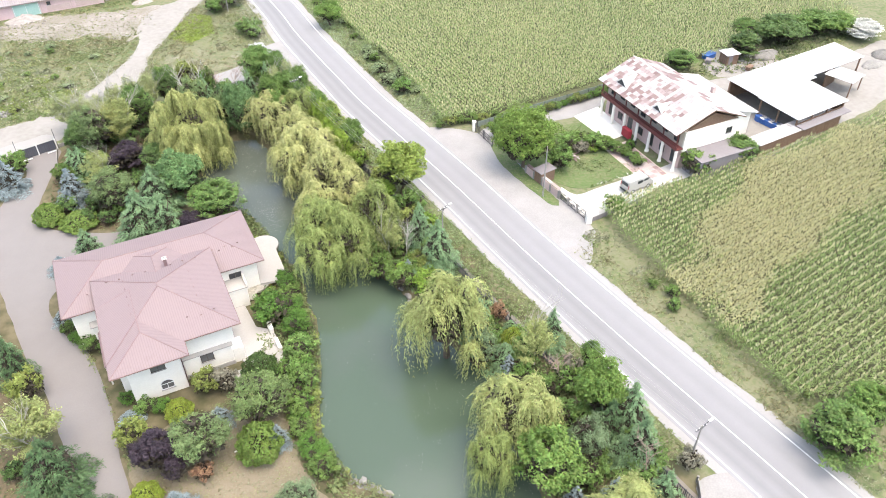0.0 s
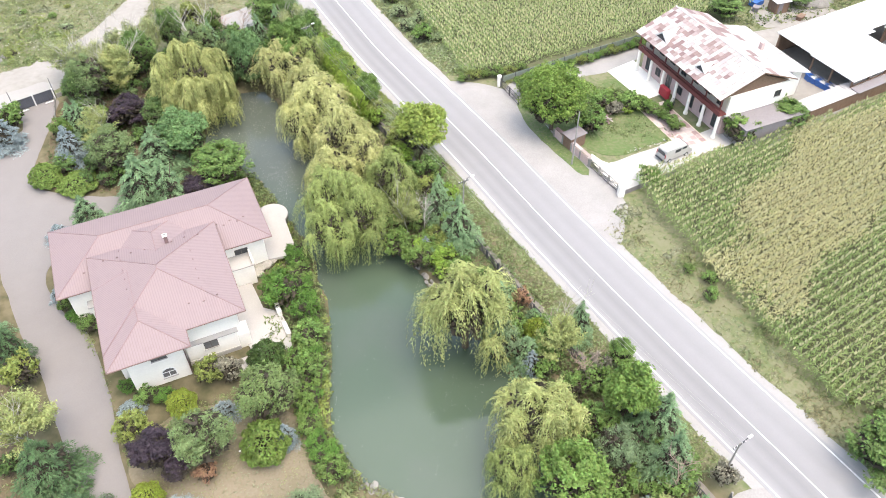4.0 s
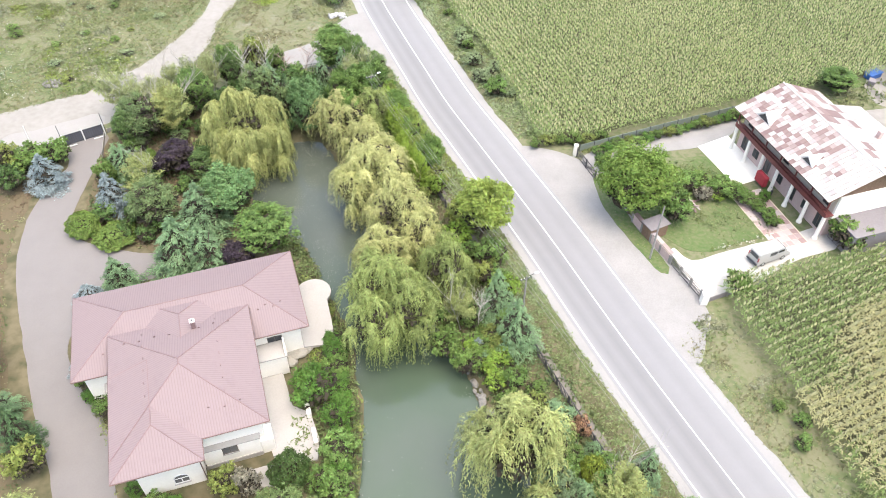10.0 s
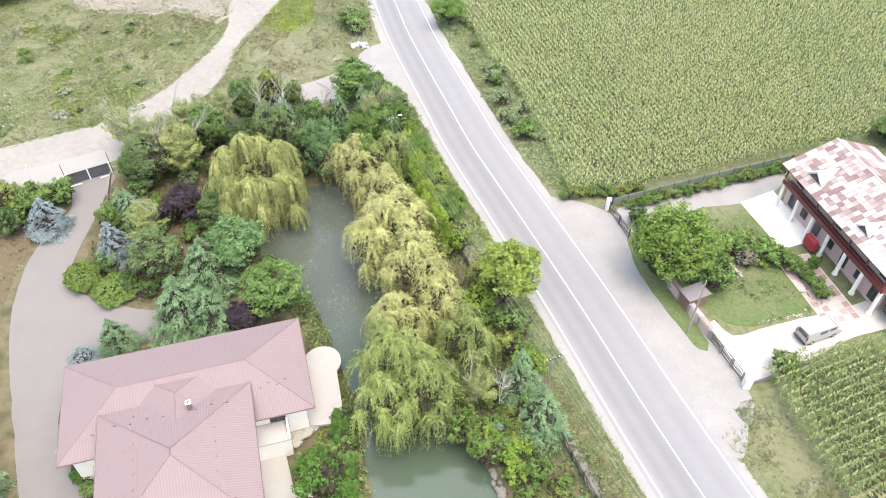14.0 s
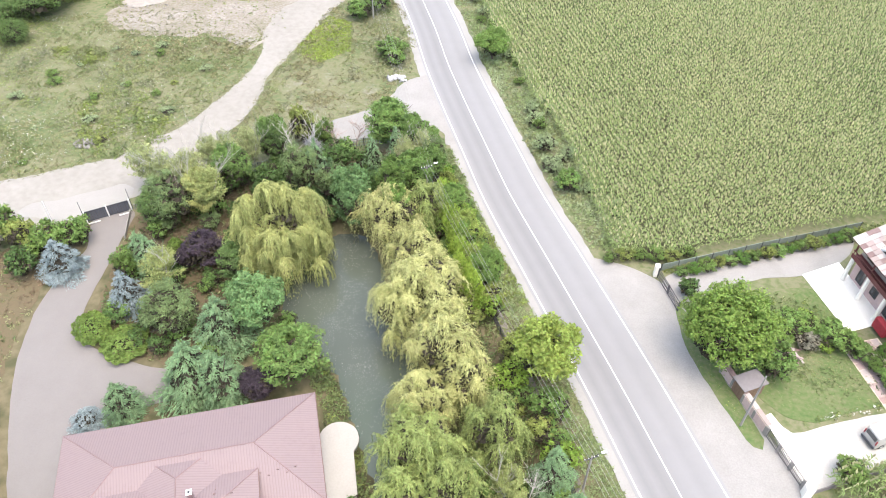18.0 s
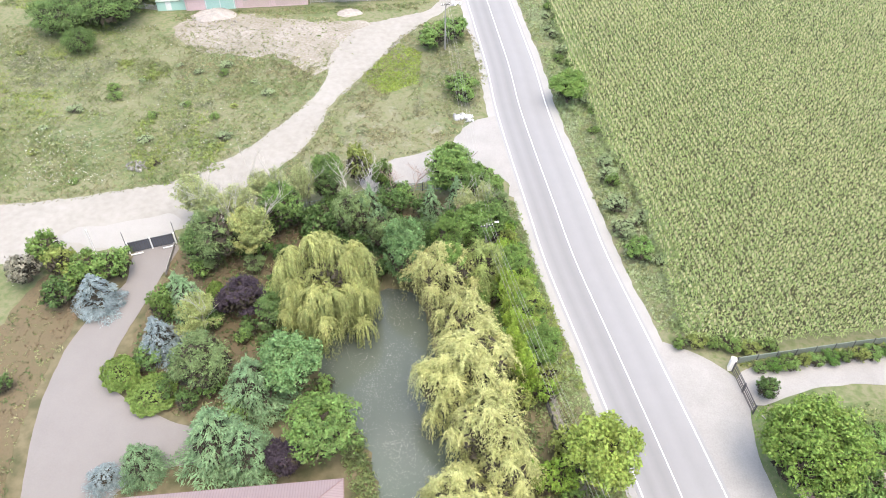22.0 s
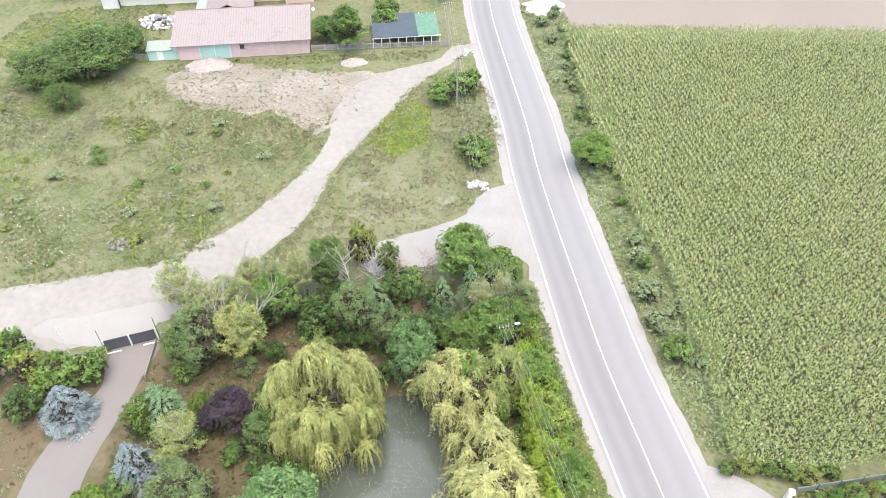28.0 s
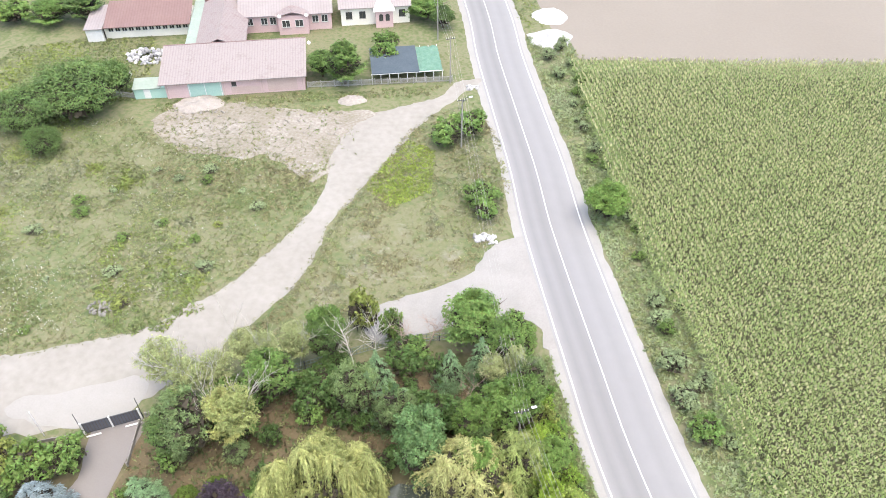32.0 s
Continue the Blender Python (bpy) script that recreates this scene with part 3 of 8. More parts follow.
def window(parent, x, y, z, w, h, facing, trim=None, glass=None, bars=1, sill=True, arch=False, name="window"):
    """A framed window centred at x, y, z on a wall that faces -y (0), +x (90), +y (180) or -x (270), in the thing's own axes."""
    trim, glass = trim or FRAME, glass or GLASS
    at = pose(x, y, z, 0, 0, facing)
    root = part(name, box(-w / 2, -0.02, -h / 2, w / 2, 0.06, h / 2), glass, parent, at=at)
    bm = bmesh.new()
    t = 0.07
    for s in (-1, 1):
        add_box(bm, s * w / 2 - t / 2, -0.07, -h / 2 - t / 2, s * w / 2 + t / 2, 0.05, h / 2 + t / 2)
        add_box(bm, -w / 2 + t / 2, -0.065, s * h / 2 - t / 2, w / 2 - t / 2, 0.05, s * h / 2 + t / 2)
    for i in range(bars):
        c = -w / 2 + w * (i + 1) / (bars + 1)
        add_box(bm, c - t / 2, -0.06, -h / 2 + t / 2, c + t / 2, 0.05, h / 2 - t / 2)
    part("window_frame", bm, trim, root)
    if arch:
        bm = bmesh.new()
        pts = [(w / 2 * math.cos(a), 0, h / 2 + 0.42 * w * math.sin(a)) for a in np.linspace(0, math.pi, 13)]
        vs = [bm.verts.new((p[0], -0.02, p[2])) for p in pts]
        f = bm.faces.new(vs)
        bmesh.ops.recalc_face_normals(bm, faces=[f])
        bmesh.ops.solidify(bm, geom=[f], thickness=0.05)
        part("pane", bm, glass, root)
        bm = bmesh.new()
        add_tube(bm, [(p[0], -0.03, p[2]) for p in pts], [0.05] * 13, 5)
        part("arch", bm, trim, root)
    if sill:
        part("window_sill", box(-w / 2 - 0.1, -0.16, -h / 2 - 0.12, w / 2 + 0.1, 0.0, -h / 2 - 0.04, 0.01), CREAM, root)
    return root


def slab(points, z, thick):
    """A flat slab with that outline, its top at z."""
    bm = bmesh.new()
    f = bm.faces.new([bm.verts.new((x, y, z)) for x, y in points])
    bm.normal_update()
    if f.normal.z < 0:
        f.normal_flip()
    for g in bmesh.ops.extrude_face_region(bm, geom=[f])["geom"]:
        if isinstance(g, bmesh.types.BMVert):
            g.co.z -= thick
    bmesh.ops.recalc_face_normals(bm, faces=bm.faces)
    return bm


def arc(cx, cy, r, a0, a1, n=14):
    return [(cx + r * math.cos(radians(a)), cy + r * math.sin(radians(a))) for a in np.linspace(a0, a1, n)]


villa = thing("villa", pose(-25, 5, 0, 0, 0, ROT), "large white villa with a faded pink hipped metal roof", "house")
part("wall", box(-10.0, -1.4, -0.2, 11.8, 8.5, 5.25, 0.04), WHITE, villa)
part("wall", box(-6.4, -11.9, -0.2, 6.2, -1.41, 6.62, 0.04), WHITE, villa)
part("wall", box(-5.6, -13.6, -0.2, 0.05, -11.91, 6.6, 0.04), WHITE, villa)
hip_part(villa, (-10.9, -2.2, 12.7, 9.3), 5.3, 0.385, (ROOF_X, ROOF_Y), CAP, gutter=GUTTER)
hip_part(villa, (-7.0, -13.3, 7.1, 1.4), 6.7, 0.37, (ROOF_X, ROOF_Y), CAP, gutter=GUTTER)
hip_part(villa, (-6.99, -15.5, 1.0, -4.0), 6.67, 0.37, (ROOF_X, ROOF_Y), CAP, gutter=GUTTER, ends=(1, 0))
cross = hip_part(villa, (-3.3, -6.0, 3.9, 4.7), 6.7, 0.36, (ROOF_X, ROOF_Y), CAP)
# chimney
part("chimney", box(1.4, -1.0, 6.8, 1.8, -0.6, 8.6, 0.03), CAP, villa)
chim = part("chimney_cap", box(1.33, -1.07, 8.6, 1.87, -0.53, 8.68, 0.02), WHITE, villa)
part("flue", box(1.5, -0.9, 8.68, 1.7, -0.7, 8.74, 0.02), METAL, chim)
# snow guards on the slopes
rs = random.Random(4)
guard = box(-0.11, -0.03, 0, 0.11, 0.03, 0.14, 0.01)
guard_mesh = bpy.data.meshes.new("snow_guard")
guard.to_mesh(guard_mesh)
guard.free()
guard_mesh.materials.append(CAP)
for i in range(8):
    for s, y0 in ((0, -9.5), (1, 1.0)):
        x = -5.2 + 1.45 * i
        d = 2.2 + 0.25 * (i % 2)
        y = -13.3 + d if s == 0 else 1.4 - d
        if s == 0 and x < 1.2:
            continue
        piece("snow_guard", guard_mesh, villa, pose(x, y, 6.7 + d * 0.37 - 0.01))
for i in range(7):
    for sx in (-1, 1):
        y = -9.6 + 1.5 * i
        d = 3.4 if sx > 0 else 3.6
        piece("snow_guard", guard_mesh, villa, pose((7.1 - d) if sx > 0 else (-7.0 + d), y, 6.7 + d * 0.37 - 0.01, 0, 0, 90))
for i in range(6):
    piece("snow_guard", guard_mesh, villa, pose(-7.6 + 0.9 * i, -0.2 + 0.35 * (i % 2), 5.3 + 0.385 * (2.0 + 0.35 * (i % 2)), 0, 0, 0))
    piece("snow_guard", guard_mesh, villa, pose(6.4 + 0.8 * i, 0.6 + 0.35 * (i % 2), 5.3 + 0.385 * (2.8 + 0.35 * (i % 2)), 0, 0, 0))
# windows
window(villa, -2.0, -13.6, 1.3, 1.35, 0.75, 0, trim=WHITEPAINT, glass=PALEGLASS, arch=True)
window(villa, -2.4, -13.6, 4.4, 1.5, 0.8, 0, glass=PALEGLASS)
window(villa, 6.2, -9.2, 4.2, 1.4, 1.3, 90)
window(villa, 6.2, -5.2, 4.2, 1.4, 1.3, 90)
window(villa, 6.2, -7.2, 1.9, 2.6, 2.3, 90, bars=2)
window(villa, 11.8, 1.4, 3.0, 1.6, 1.4, 90)
window(villa, 11.8, 5.2, 2.0, 2.4, 2.4, 90, bars=2)
window(villa, 9.0, -1.4, 3.2, 1.5, 1.4, 0)
window(villa, -6.4, -6.0, 3.6, 1.3, 1.3, 270)
window(villa, -6.4, -10.5, 3.6, 1.3, 1.3, 270)
window(villa, -10.0, 3.5, 3.2, 1.5, 1.4, 270)
bm = bmesh.new()
add_tube(bm, [(0.12, -13.66, 6.5), (0.12, -13.66, 0.0)], [0.06, 0.06], 6)
part("downpipe", bm, GUTTER, villa)
# ground-floor extension with its flat roof terrace
part("wall", box(0.22, -12.4, -0.2, 5.65, -11.52, 2.95, 0.04), WHITE, villa)
deck = part("balcony_floor", box(0.07, -12.55, 2.95, 5.8, -11.52, 3.08, 0.02), CREAM, villa)
part("parapet", box(5.66, -12.4, -0.2, 6.9, -10.6, 2.2, 0.04), WHITE, villa)
window(villa, 2.8, -12.4, 2.3, 1.4, 1.0, 0, glass=PALEGLASS)
part("plinth", box(0.15, -12.52, -0.1, 5.65, -12.41, 0.55, 0.02), CREAM, villa)
# flat-roofed bay in the corner of the two wings
part("bay_wall", box(6.21, -3.6, -0.2, 9.8, -1.42, 3.0, 0.04), WHITE, villa)
part("bay_roof", box(6.21, -3.75, 3.0, 9.95, -1.42, 3.14, 0.02), CREAM, villa)
part("parapet", box(9.7, -3.7, 3.14, 9.9, -1.5, 3.7, 0.02), WHITE, villa)
# entrance porch on the west side
part("porch_wall", box(-8.2, -2.5, -0.2, -6.5, -1.42, 3.0, 0.05), WHITE, villa)
part("porch_roof", box(-8.4, -2.7, 3.0, -6.5, -1.5, 3.15, 0.03), CREAM, villa)
part("porch_canopy", box(-7.75, -9.6, 2.9, -6.45, -3.6, 3.04, 0.03), CAP, villa)
for y in (-9.4, -6.5, -3.9):
    bm = bmesh.new()
    add_tube(bm, [(-7.6, y, 0), (-7.6, y, 2.9)], [0.09, 0.08], 8)
    part("porch_post", bm, WHITE, villa)

# terraces round the house
terrace = thing("terrace", pose(-25, 5, 0, 0, 0, ROT), "cream stone terrace between the villa and the pond", "terrace", "", "structure")
part("paving", slab([(6.25, -11.4), (6.7, -14.3), (10.6, -14.9), (11.2, -12.6), (10.9, -9.4), (9.3, -8.0), (8.9, -1.45), (6.25, -1.45)], 0.30, 0.5), CREAM, terrace)
part("paving", slab([(3.6, -15.9), (6.68, -16.3), (6.66, -14.3), (6.24, -13.95), (3.6, -13.95)], 0.26, 0.5), CREAM, terrace)
part("upper_terrace", slab([(11.82, -1.4), (15.3, -1.9), (15.6, 4.4)] + arc(14.3, 6.2, 2.05, -50, 150) + [(11.82, 7.2)], 0.95, 0.35), CREAM, terrace)
for x, y in ((15.0, -1.4), (15.2, 3.6), (15.6, 6.6), (13.0, 7.2)):
    bm = bmesh.new()
    add_tube(bm, [(x, y, -1.6), (x, y, 0.62)], [0.22, 0.22], 8)
    part("pillar", bm, STONE, terrace)
part("garden_wall", box(10.6, -13.4, 0.25, 11.0, -11.6, 1.0, 0.04), WHITE, terrace)
part("garden_wall", box(10.5, -10.0, 0.25, 11.0, -8.6, 1.1, 0.04), WHITE, terrace)


# ---- gate, walls, poles and wires ----
def fence_run(name, a, b, height, spacing, rail, mat, post_mat, label, category="fence", panel=None, z=0.0, slats=0, post=0.06):
    """A fence from a to b: posts, rails, and slats or solid panels."""
    a, b = Vector((*a, 0)), Vector((*b, 0))
    l = (b - a).length
    f = thing(name, Matrix.Translation((a.x, a.y, z)) @ Matrix.Rotation(math.atan2(b.y - a.y, b.x - a.x), 4, "Z"), label, category)
    n = max(1, round(l / spacing))
    pm = bpy.data.meshes.new("post")
    bm = box(-post, -post, -0.2, post, post, height + 0.08, 0.01)
    bm.to_mesh(pm)
    bm.free()
    pm.materials.append(post_mat)
    for i in range(n + 1):
        piece("post", pm, f, pose(l * i / n, 0, 0))
    for i in range(n):
        x0, x1 = l * i / n + post, l * (i + 1) / n - post
        if panel:
            part("panel", box(x0, -0.04, 0.05, x1, 0.04, height, 0.01), panel, f)
        for r in rail:
            part("rail", box(x0, -0.03, r - 0.03, x1, 0.03, r + 0.03), mat, f)
        for s in range(slats):
            x = x0 + (x1 - x0) * (s + 0.5) / slats
            part("slat", box(x - 0.035, -0.02, 0.12, x + 0.035, 0.02, height - 0.05), mat, f)
    return f


MESHGREEN = surface("green_mesh_fence", [(0.12, 0.15, 0.13), (0.20, 0.23, 0.20)], 0.8, 0.8, 0.2, 8)
LAMPGLASS = surface("pale_lamp_glass", [(0.65, 0.65, 0.66), (0.78, 0.78, 0.78)], 2.0, 0.3, 0.0, 4)

GATEPANEL = surface("slate_blue_panel", [(0.07, 0.076, 0.098), (0.10, 0.107, 0.13)], 1.2, 0.35, 0.1, 6)
# driveway gate of dark panels
gate = thing("gate", pose(-53.2, 43.7, 0.04, 0, 0, 32), "closed dark metal double gate with pale posts", "gate")
for i in range(2):
    leafp = part("gate_leaf", box(0.1 + 2.78 * i, -0.03, 0.12, 2.78 + 2.78 * i, 0.03, 1.75, 0.01), GATEPANEL, gate)
    for j in range(9):
        x = 0.25 + 2.78 * i + 0.3 * j
        part("bar", box(x - 0.02, -0.06, 0.2, x + 0.02, -0.03, 1.7), FRAME, leafp)
    for zz in (0.2, 1.72):
        part("rail", box(0.1 + 2.78 * i, -0.055, zz - 0.04, 2.78 + 2.78 * i, 0.055, zz + 0.04), METAL, leafp)
for x in (0.0, 2.79, 5.7):
    part("gate_post", box(x - 0.09, -0.09, -0.1, x + 0.09, 0.09, 1.9, 0.01), WHITEPAINT, gate)
for x in (-0.15, 5.85):
    bm = bmesh.new()
    add_tube(bm, [(x, 0.1, 0), (x, 0.1, 3.6)], [0.05, 0.035], 6)
    part("mast", bm, METAL, gate)
for x0, x1 in ((0.1, 1.6), (4.0, 5.6)):
    part("lower_rail", box(x0, -0.55, 0.02, x1, -0.4, 0.16, 0.01), WHITEPAINT, gate)
mast = thing("flag_mast", pose(-57.3, 42.6, 0), "thin pale metal mast beside the gate", "mast")
bm = bmesh.new()
add_tube(bm, [(0, 0, -0.1), (0, 0, 2), (0.05, 0, 4.2)], [0.05, 0.045, 0.03], 6)
part("pole", bm, WHITEPAINT, mast)
part("cap", box(-0.02, -0.07, 4.2, 0.12, 0.07, 4.32, 0.02), WHITEPAINT, mast)
fence_run("garden_wall", (-53.5, 43.5), (-66, 37.5), 0.5, 3.0, (), CONCRETE, CONCRETE, "low grey concrete garden wall", "wall", CONCRETE, post=0.09)
fence_run("garden_wall", (-48.1, 47.1), (-40.5, 52.5), 0.7, 3.0, (), CONCRETE, CONCRETE, "low grey concrete garden wall", "wall", CONCRETE, post=0.09)
fence_run("garden_wall", (-48.3, 46.2), (-47.0, 41.4), 0.6, 2.4, (), CONCRETE, CONCRETE, "low pale concrete wall beside the gate", "wall", CONCRETE, post=0.09)
fence_run("garden_fence", (-40.5, 52.5), (-25, 62.5), 1.4, 2.6, (0.2, 0.8, 1.35), MESHGREEN, METAL, "grey wire garden fence along the track", slats=6)
fence_run("garden_fence", (-25, 62.5), (-12.8, 66.5), 1.4, 2.6, (0.2, 0.8, 1.35), MESHGREEN, METAL, "grey wire garden fence along the track", slats=6)

OLDPATH = surface("weathered_path", [(0.135, 0.12, 0.105), (0.19, 0.172, 0.155)], 0.5, 0.9, 0.3, 10)
# concrete path and dark fence between the garden and the road
side = fine[(fine[:, 1] > -27) & (fine[:, 1] < 66)]
ribbon("garden_path", side, -9.75, -8.75, 0.12, OLDPATH, "narrow pale concrete path along the garden fence", "path", 0.12)
dirs = np.gradient(side, axis=0)
dirs /= np.linalg.norm(dirs, axis=1)[:, None]
edge = side + np.stack([dirs[:, 1], -dirs[:, 0]], 1) * -9.95
for i in range(0, len(edge) - 12, 12):
    fence_run("road_fence", edge[i], edge[min(i + 12, len(edge) - 1)], 1.3, 2.4, (0.15, 1.2), METAL, METAL, "dark metal garden fence beside the path", slats=9)


def power_pole(x, y, h, turn, lamp, label, arms=True):
    p = thing("power_pole", pose(x, y, 0, 0, 0, turn), label, "power pole")
    bm = bmesh.new()
    add_tube(bm, [(0, 0, -0.3), (0, 0, h * 0.5), (0, 0, h)], [0.13, 0.105, 0.08], 8)
    part("pole", bm, CONCRETE, p)
    arm = part("crossarm", box(-0.75, -0.05, h - 0.45, 0.75, 0.05, h - 0.35, 0.01), METAL, p) if arms else None
    for s in (-0.68, -0.3, 0.3, 0.68) if arms else ():
        bm = bmesh.new()
        add_tube(bm, [(s, 0, h - 0.35), (s, 0, h - 0.25), (s, 0, h - 0.15)], [0.03, 0.055, 0.03], 6)
        part("insulator", bm, LAMPGLASS, arm)
    if lamp:
        bm = bmesh.new()
        add_tube(bm, [(0, 0, h - 0.9), (0.4, 0, h - 0.15), (1.0, 0, h + 0.05)], [0.04, 0.04, 0.035], 6)
        part("lamp_arm", bm, METAL, p)
        bm = box(0.95, -0.13, h - 0.04, 1.5, 0.13, h + 0.10, 0.05)
        part("lamp_head", bm, LAMPGLASS, p, "pale street lamp head")
    return p


POLES = [(31.0, -25.4, 6.4), (11.0, 13.4, 6.3), (-9.2, 52.2, 7.0), (-25.4, 101.2, 8.8), (-31.0, 118.6, 8.6), (-36.4, 132.4, 8.6), (-47, 160, 8.6)]
for i, (x, y, h) in enumerate(POLES):
    power_pole(x, y, h, 25, i in (0, 1, 2, 3), "grey concrete power pole with a crossarm beside the road")
power_pole(27.3, 22.3, 8.8, 25, False, "grey concrete pole behind the pink garden wall", False)
WIRE = surface("aluminium_wire", [(0.22, 0.22, 0.215), (0.30, 0.30, 0.295)], 1.0, 0.5, 0.0, 4)
for (x0, y0, h0), (x1, y1, h1) in zip(POLES, POLES[1:]):
    line = thing("power_line", pose(x0, y0, 0), "sagging bare overhead wires between poles", "power line")
    for s in (-0.68, -0.3, 0.3, 0.68):
        bm = bmesh.new()
        c, w = math.cos(radians(25)), math.sin(radians(25))
        pts = []
        for t in np.linspace(0, 1, 11):
            pts.append((s * c + (x1 - x0) * t, s * w + (y1 - y0) * t, h0 + (h1 - h0) * t - 0.16 - 4 * (0.7 + 0.15 * abs(s)) * t * (1 - t)))
        add_tube(bm, pts, [0.014] * 11, 4)
        part("wire", bm, WIRE, line)

# drive of the neighbouring plot by the road
patch("south_drive", [(35.5, -27), (31, -27.5), (30.2, -31), (26, -44), (38, -46), (42, -34), (40.5, -30)], 0.05, GRAVEL, "pale concrete drive joining the road", "driveway", 0.1)
fence_run("plot_wall", (31.0, -27.4), (29.8, -32.0), 0.9, 2.4, (), CONCRETE, CONCRETE, "low pale concrete plot wall", "wall", CONCRETE, post=0.1)
fence_run("plot_gate", (29.8, -32.0), (28.0, -37.0), 1.5, 2.5, (0.2, 1.4), METAL, METAL, "dark metal sliding gate", "gate", slats=14)

garden_post = thing("garden_post", pose(-13.9, -18.2, 0), "small white garden post with a cross-piece on the lawn", "post")
bm = bmesh.new()
add_tube(bm, [(0, 0, -0.1), (0, 0, 1.3)], [0.05, 0.04], 6)
part("pole", bm, WHITEPAINT, garden_post)
part("crosspiece", box(-0.75, -0.06, 1.3, 0.75, 0.06, 1.4, 0.01), WHITEPAINT, garden_post, at=pose(0, 0, 0, 0, 0, 25))

# stones along the pond edge
rk = random.Random(8)
rocks = []
for i in range(4):
    bm = bmesh.new()
    bmesh.ops.create_icosphere(bm, subdivisions=2, radius=1.0)
    for v in bm.verts:
        v.co *= 1 + 0.35 * noise.noise(v.co * 1.4 + Vector((i * 7, 0, 0)))
        v.co.z *= 0.6
    me = bpy.data.meshes.new("stone")
    bm.to_mesh(me)
    bm.free()
    me.materials.append(STONE)
    rocks.append(me)
bank = thing("stone_edging", pose(0, 0, 0), "rough pale stones lining the pond edge", "stones")
for i, (x, y) in enumerate(SHORE):
    if (x > -3.5 and -1 < y < 14) or (y < -19 and x < 4):
        for j in range(2):
            r = rk.uniform(0.22, 0.42)
            piece("stone", rocks[(i + j) % 4], bank, Matrix.LocRotScale((x + rk.gauss(0, 0.2), y + rk.gauss(0, 0.2), -0.35 + 0.2 * rk.random()), Euler((0, 0, rk.random() * 6)), (r * 1.3, r, r)))


boulders = thing("boulders", pose(-25, 5, 0, 0, 0, ROT), "pale rounded boulders heaped beside the upper terrace", "boulders")
BOULDER = surface("cream_boulder", [(0.22, 0.205, 0.175), (0.34, 0.32, 0.285)], 1.0, 0.9, 0.5, 6, random=0.15)
boulder_meshes = []
for r in rocks:
    m = r.copy()
    m.materials.clear()
    m.materials.append(BOULDER)
    boulder_meshes.append(m)
for i in range(13):
    r = rk.uniform(0.4, 0.85)
    piece("boulder", boulder_meshes[i % 4], boulders, Matrix.LocRotScale((9.6 + 0.26 * i + rk.gauss(0, 0.2), -2.0 + 0.11 * i + rk.gauss(0, 0.35), 0.15 + 0.4 * rk.random()), Euler((0, 0, rk.random() * 6)), (r * 1.3, r, r)))


# ---- farmhouse, barn and yard across the road ----
def mosaic(name, tints, rough=0.6):
    """Sheets or tiles that take their paint piece by piece."""
    m = surface(name, [(0.5, 0.5, 0.5), (0.6, 0.6, 0.6)], 1.2, rough, 0.15, 8)
    n, k = m.node_tree.nodes, m.node_tree.links
    b = n["Principled BSDF"]
    old = b.inputs["Base Color"].links[0].from_socket
    oi = n.new("ShaderNodeObjectInfo")
    ramp = n.new("ShaderNodeValToRGB")
    ramp.color_ramp.interpolation = "CONSTANT"
    e = ramp.color_ramp.elements
    while len(e) < len(tints):
        e.new(0.5)
    for i, (p, c) in enumerate(tints):
        e[i].position, e[i].color = p, rgb(*c)
    k.new(oi.outputs["Random"], ramp.inputs["Fac"])
    mixer = n.new("ShaderNodeMix")
    mixer.data_type, mixer.blend_type = "RGBA", "MULTIPLY"
    mixer.inputs["Factor"].default_value = 1.0
    k.new(ramp.outputs["Color"], mixer.inputs["A"])
    k.new(old, mixer.inputs["B"])
    k.new(mixer.outputs["Result"], b.inputs["Base Color"])
    return m


RUST = mosaic("rusty_roof_sheets", [(0.0, (0.60, 0.54, 0.525)), (0.22, (0.48, 0.39, 0.375)), (0.42, (0.35, 0.245, 0.235)), (0.62, (0.30, 0.20, 0.195)), (0.76, (0.55, 0.48, 0.465)), (0.88, (0.40, 0.31, 0.295))])
PALE = mosaic("pale_roof_sheets", [(0.0, (0.68, 0.655, 0.645)), (0.35, (0.61, 0.58, 0.57)), (0.78, (0.53, 0.48, 0.465)), (0.88, (0.66, 0.635, 0.625))])
PINKWALL = surface("pink_render", [(0.46, 0.34, 0.32), (0.54, 0.42, 0.395)], 0.6, 0.85, 0.15, 8)
CREAMWALL = surface("cream_render", [(0.50, 0.43, 0.35), (0.58, 0.50, 0.42)], 0.6, 0.85, 0.15, 8)
LAVENDER = surface("bare_grey_render", [(0.165, 0.15, 0.158), (0.205, 0.19, 0.198)], 0.5, 0.9, 0.3, 8)
MAROON = surface("maroon_railing", [(0.12, 0.035, 0.035), (0.17, 0.055, 0.05)], 0.8, 0.6, 0.2, 6)
REDWALL = surface("red_canvas", [(0.22, 0.02, 0.03), (0.32, 0.035, 0.045)], 0.8, 0.7, 0.2, 6)
BROWNWOOD = surface("brown_boards", [(0.12, 0.075, 0.05), (0.22, 0.15, 0.11)], 0.7, 0.85, 0.3, 6, stretch=(4, 4, 0.6))
TILE = mosaic("pink_paving_tiles", [(0.0, (0.60, 0.46, 0.45)), (0.5, (0.70, 0.60, 0.585)), (0.75, (0.50, 0.35, 0.34))], 0.8)
BLUE = surface("blue_plastic", [(0.03, 0.09, 0.30), (0.06, 0.15, 0.40)], 1.0, 0.5, 0.1, 5)


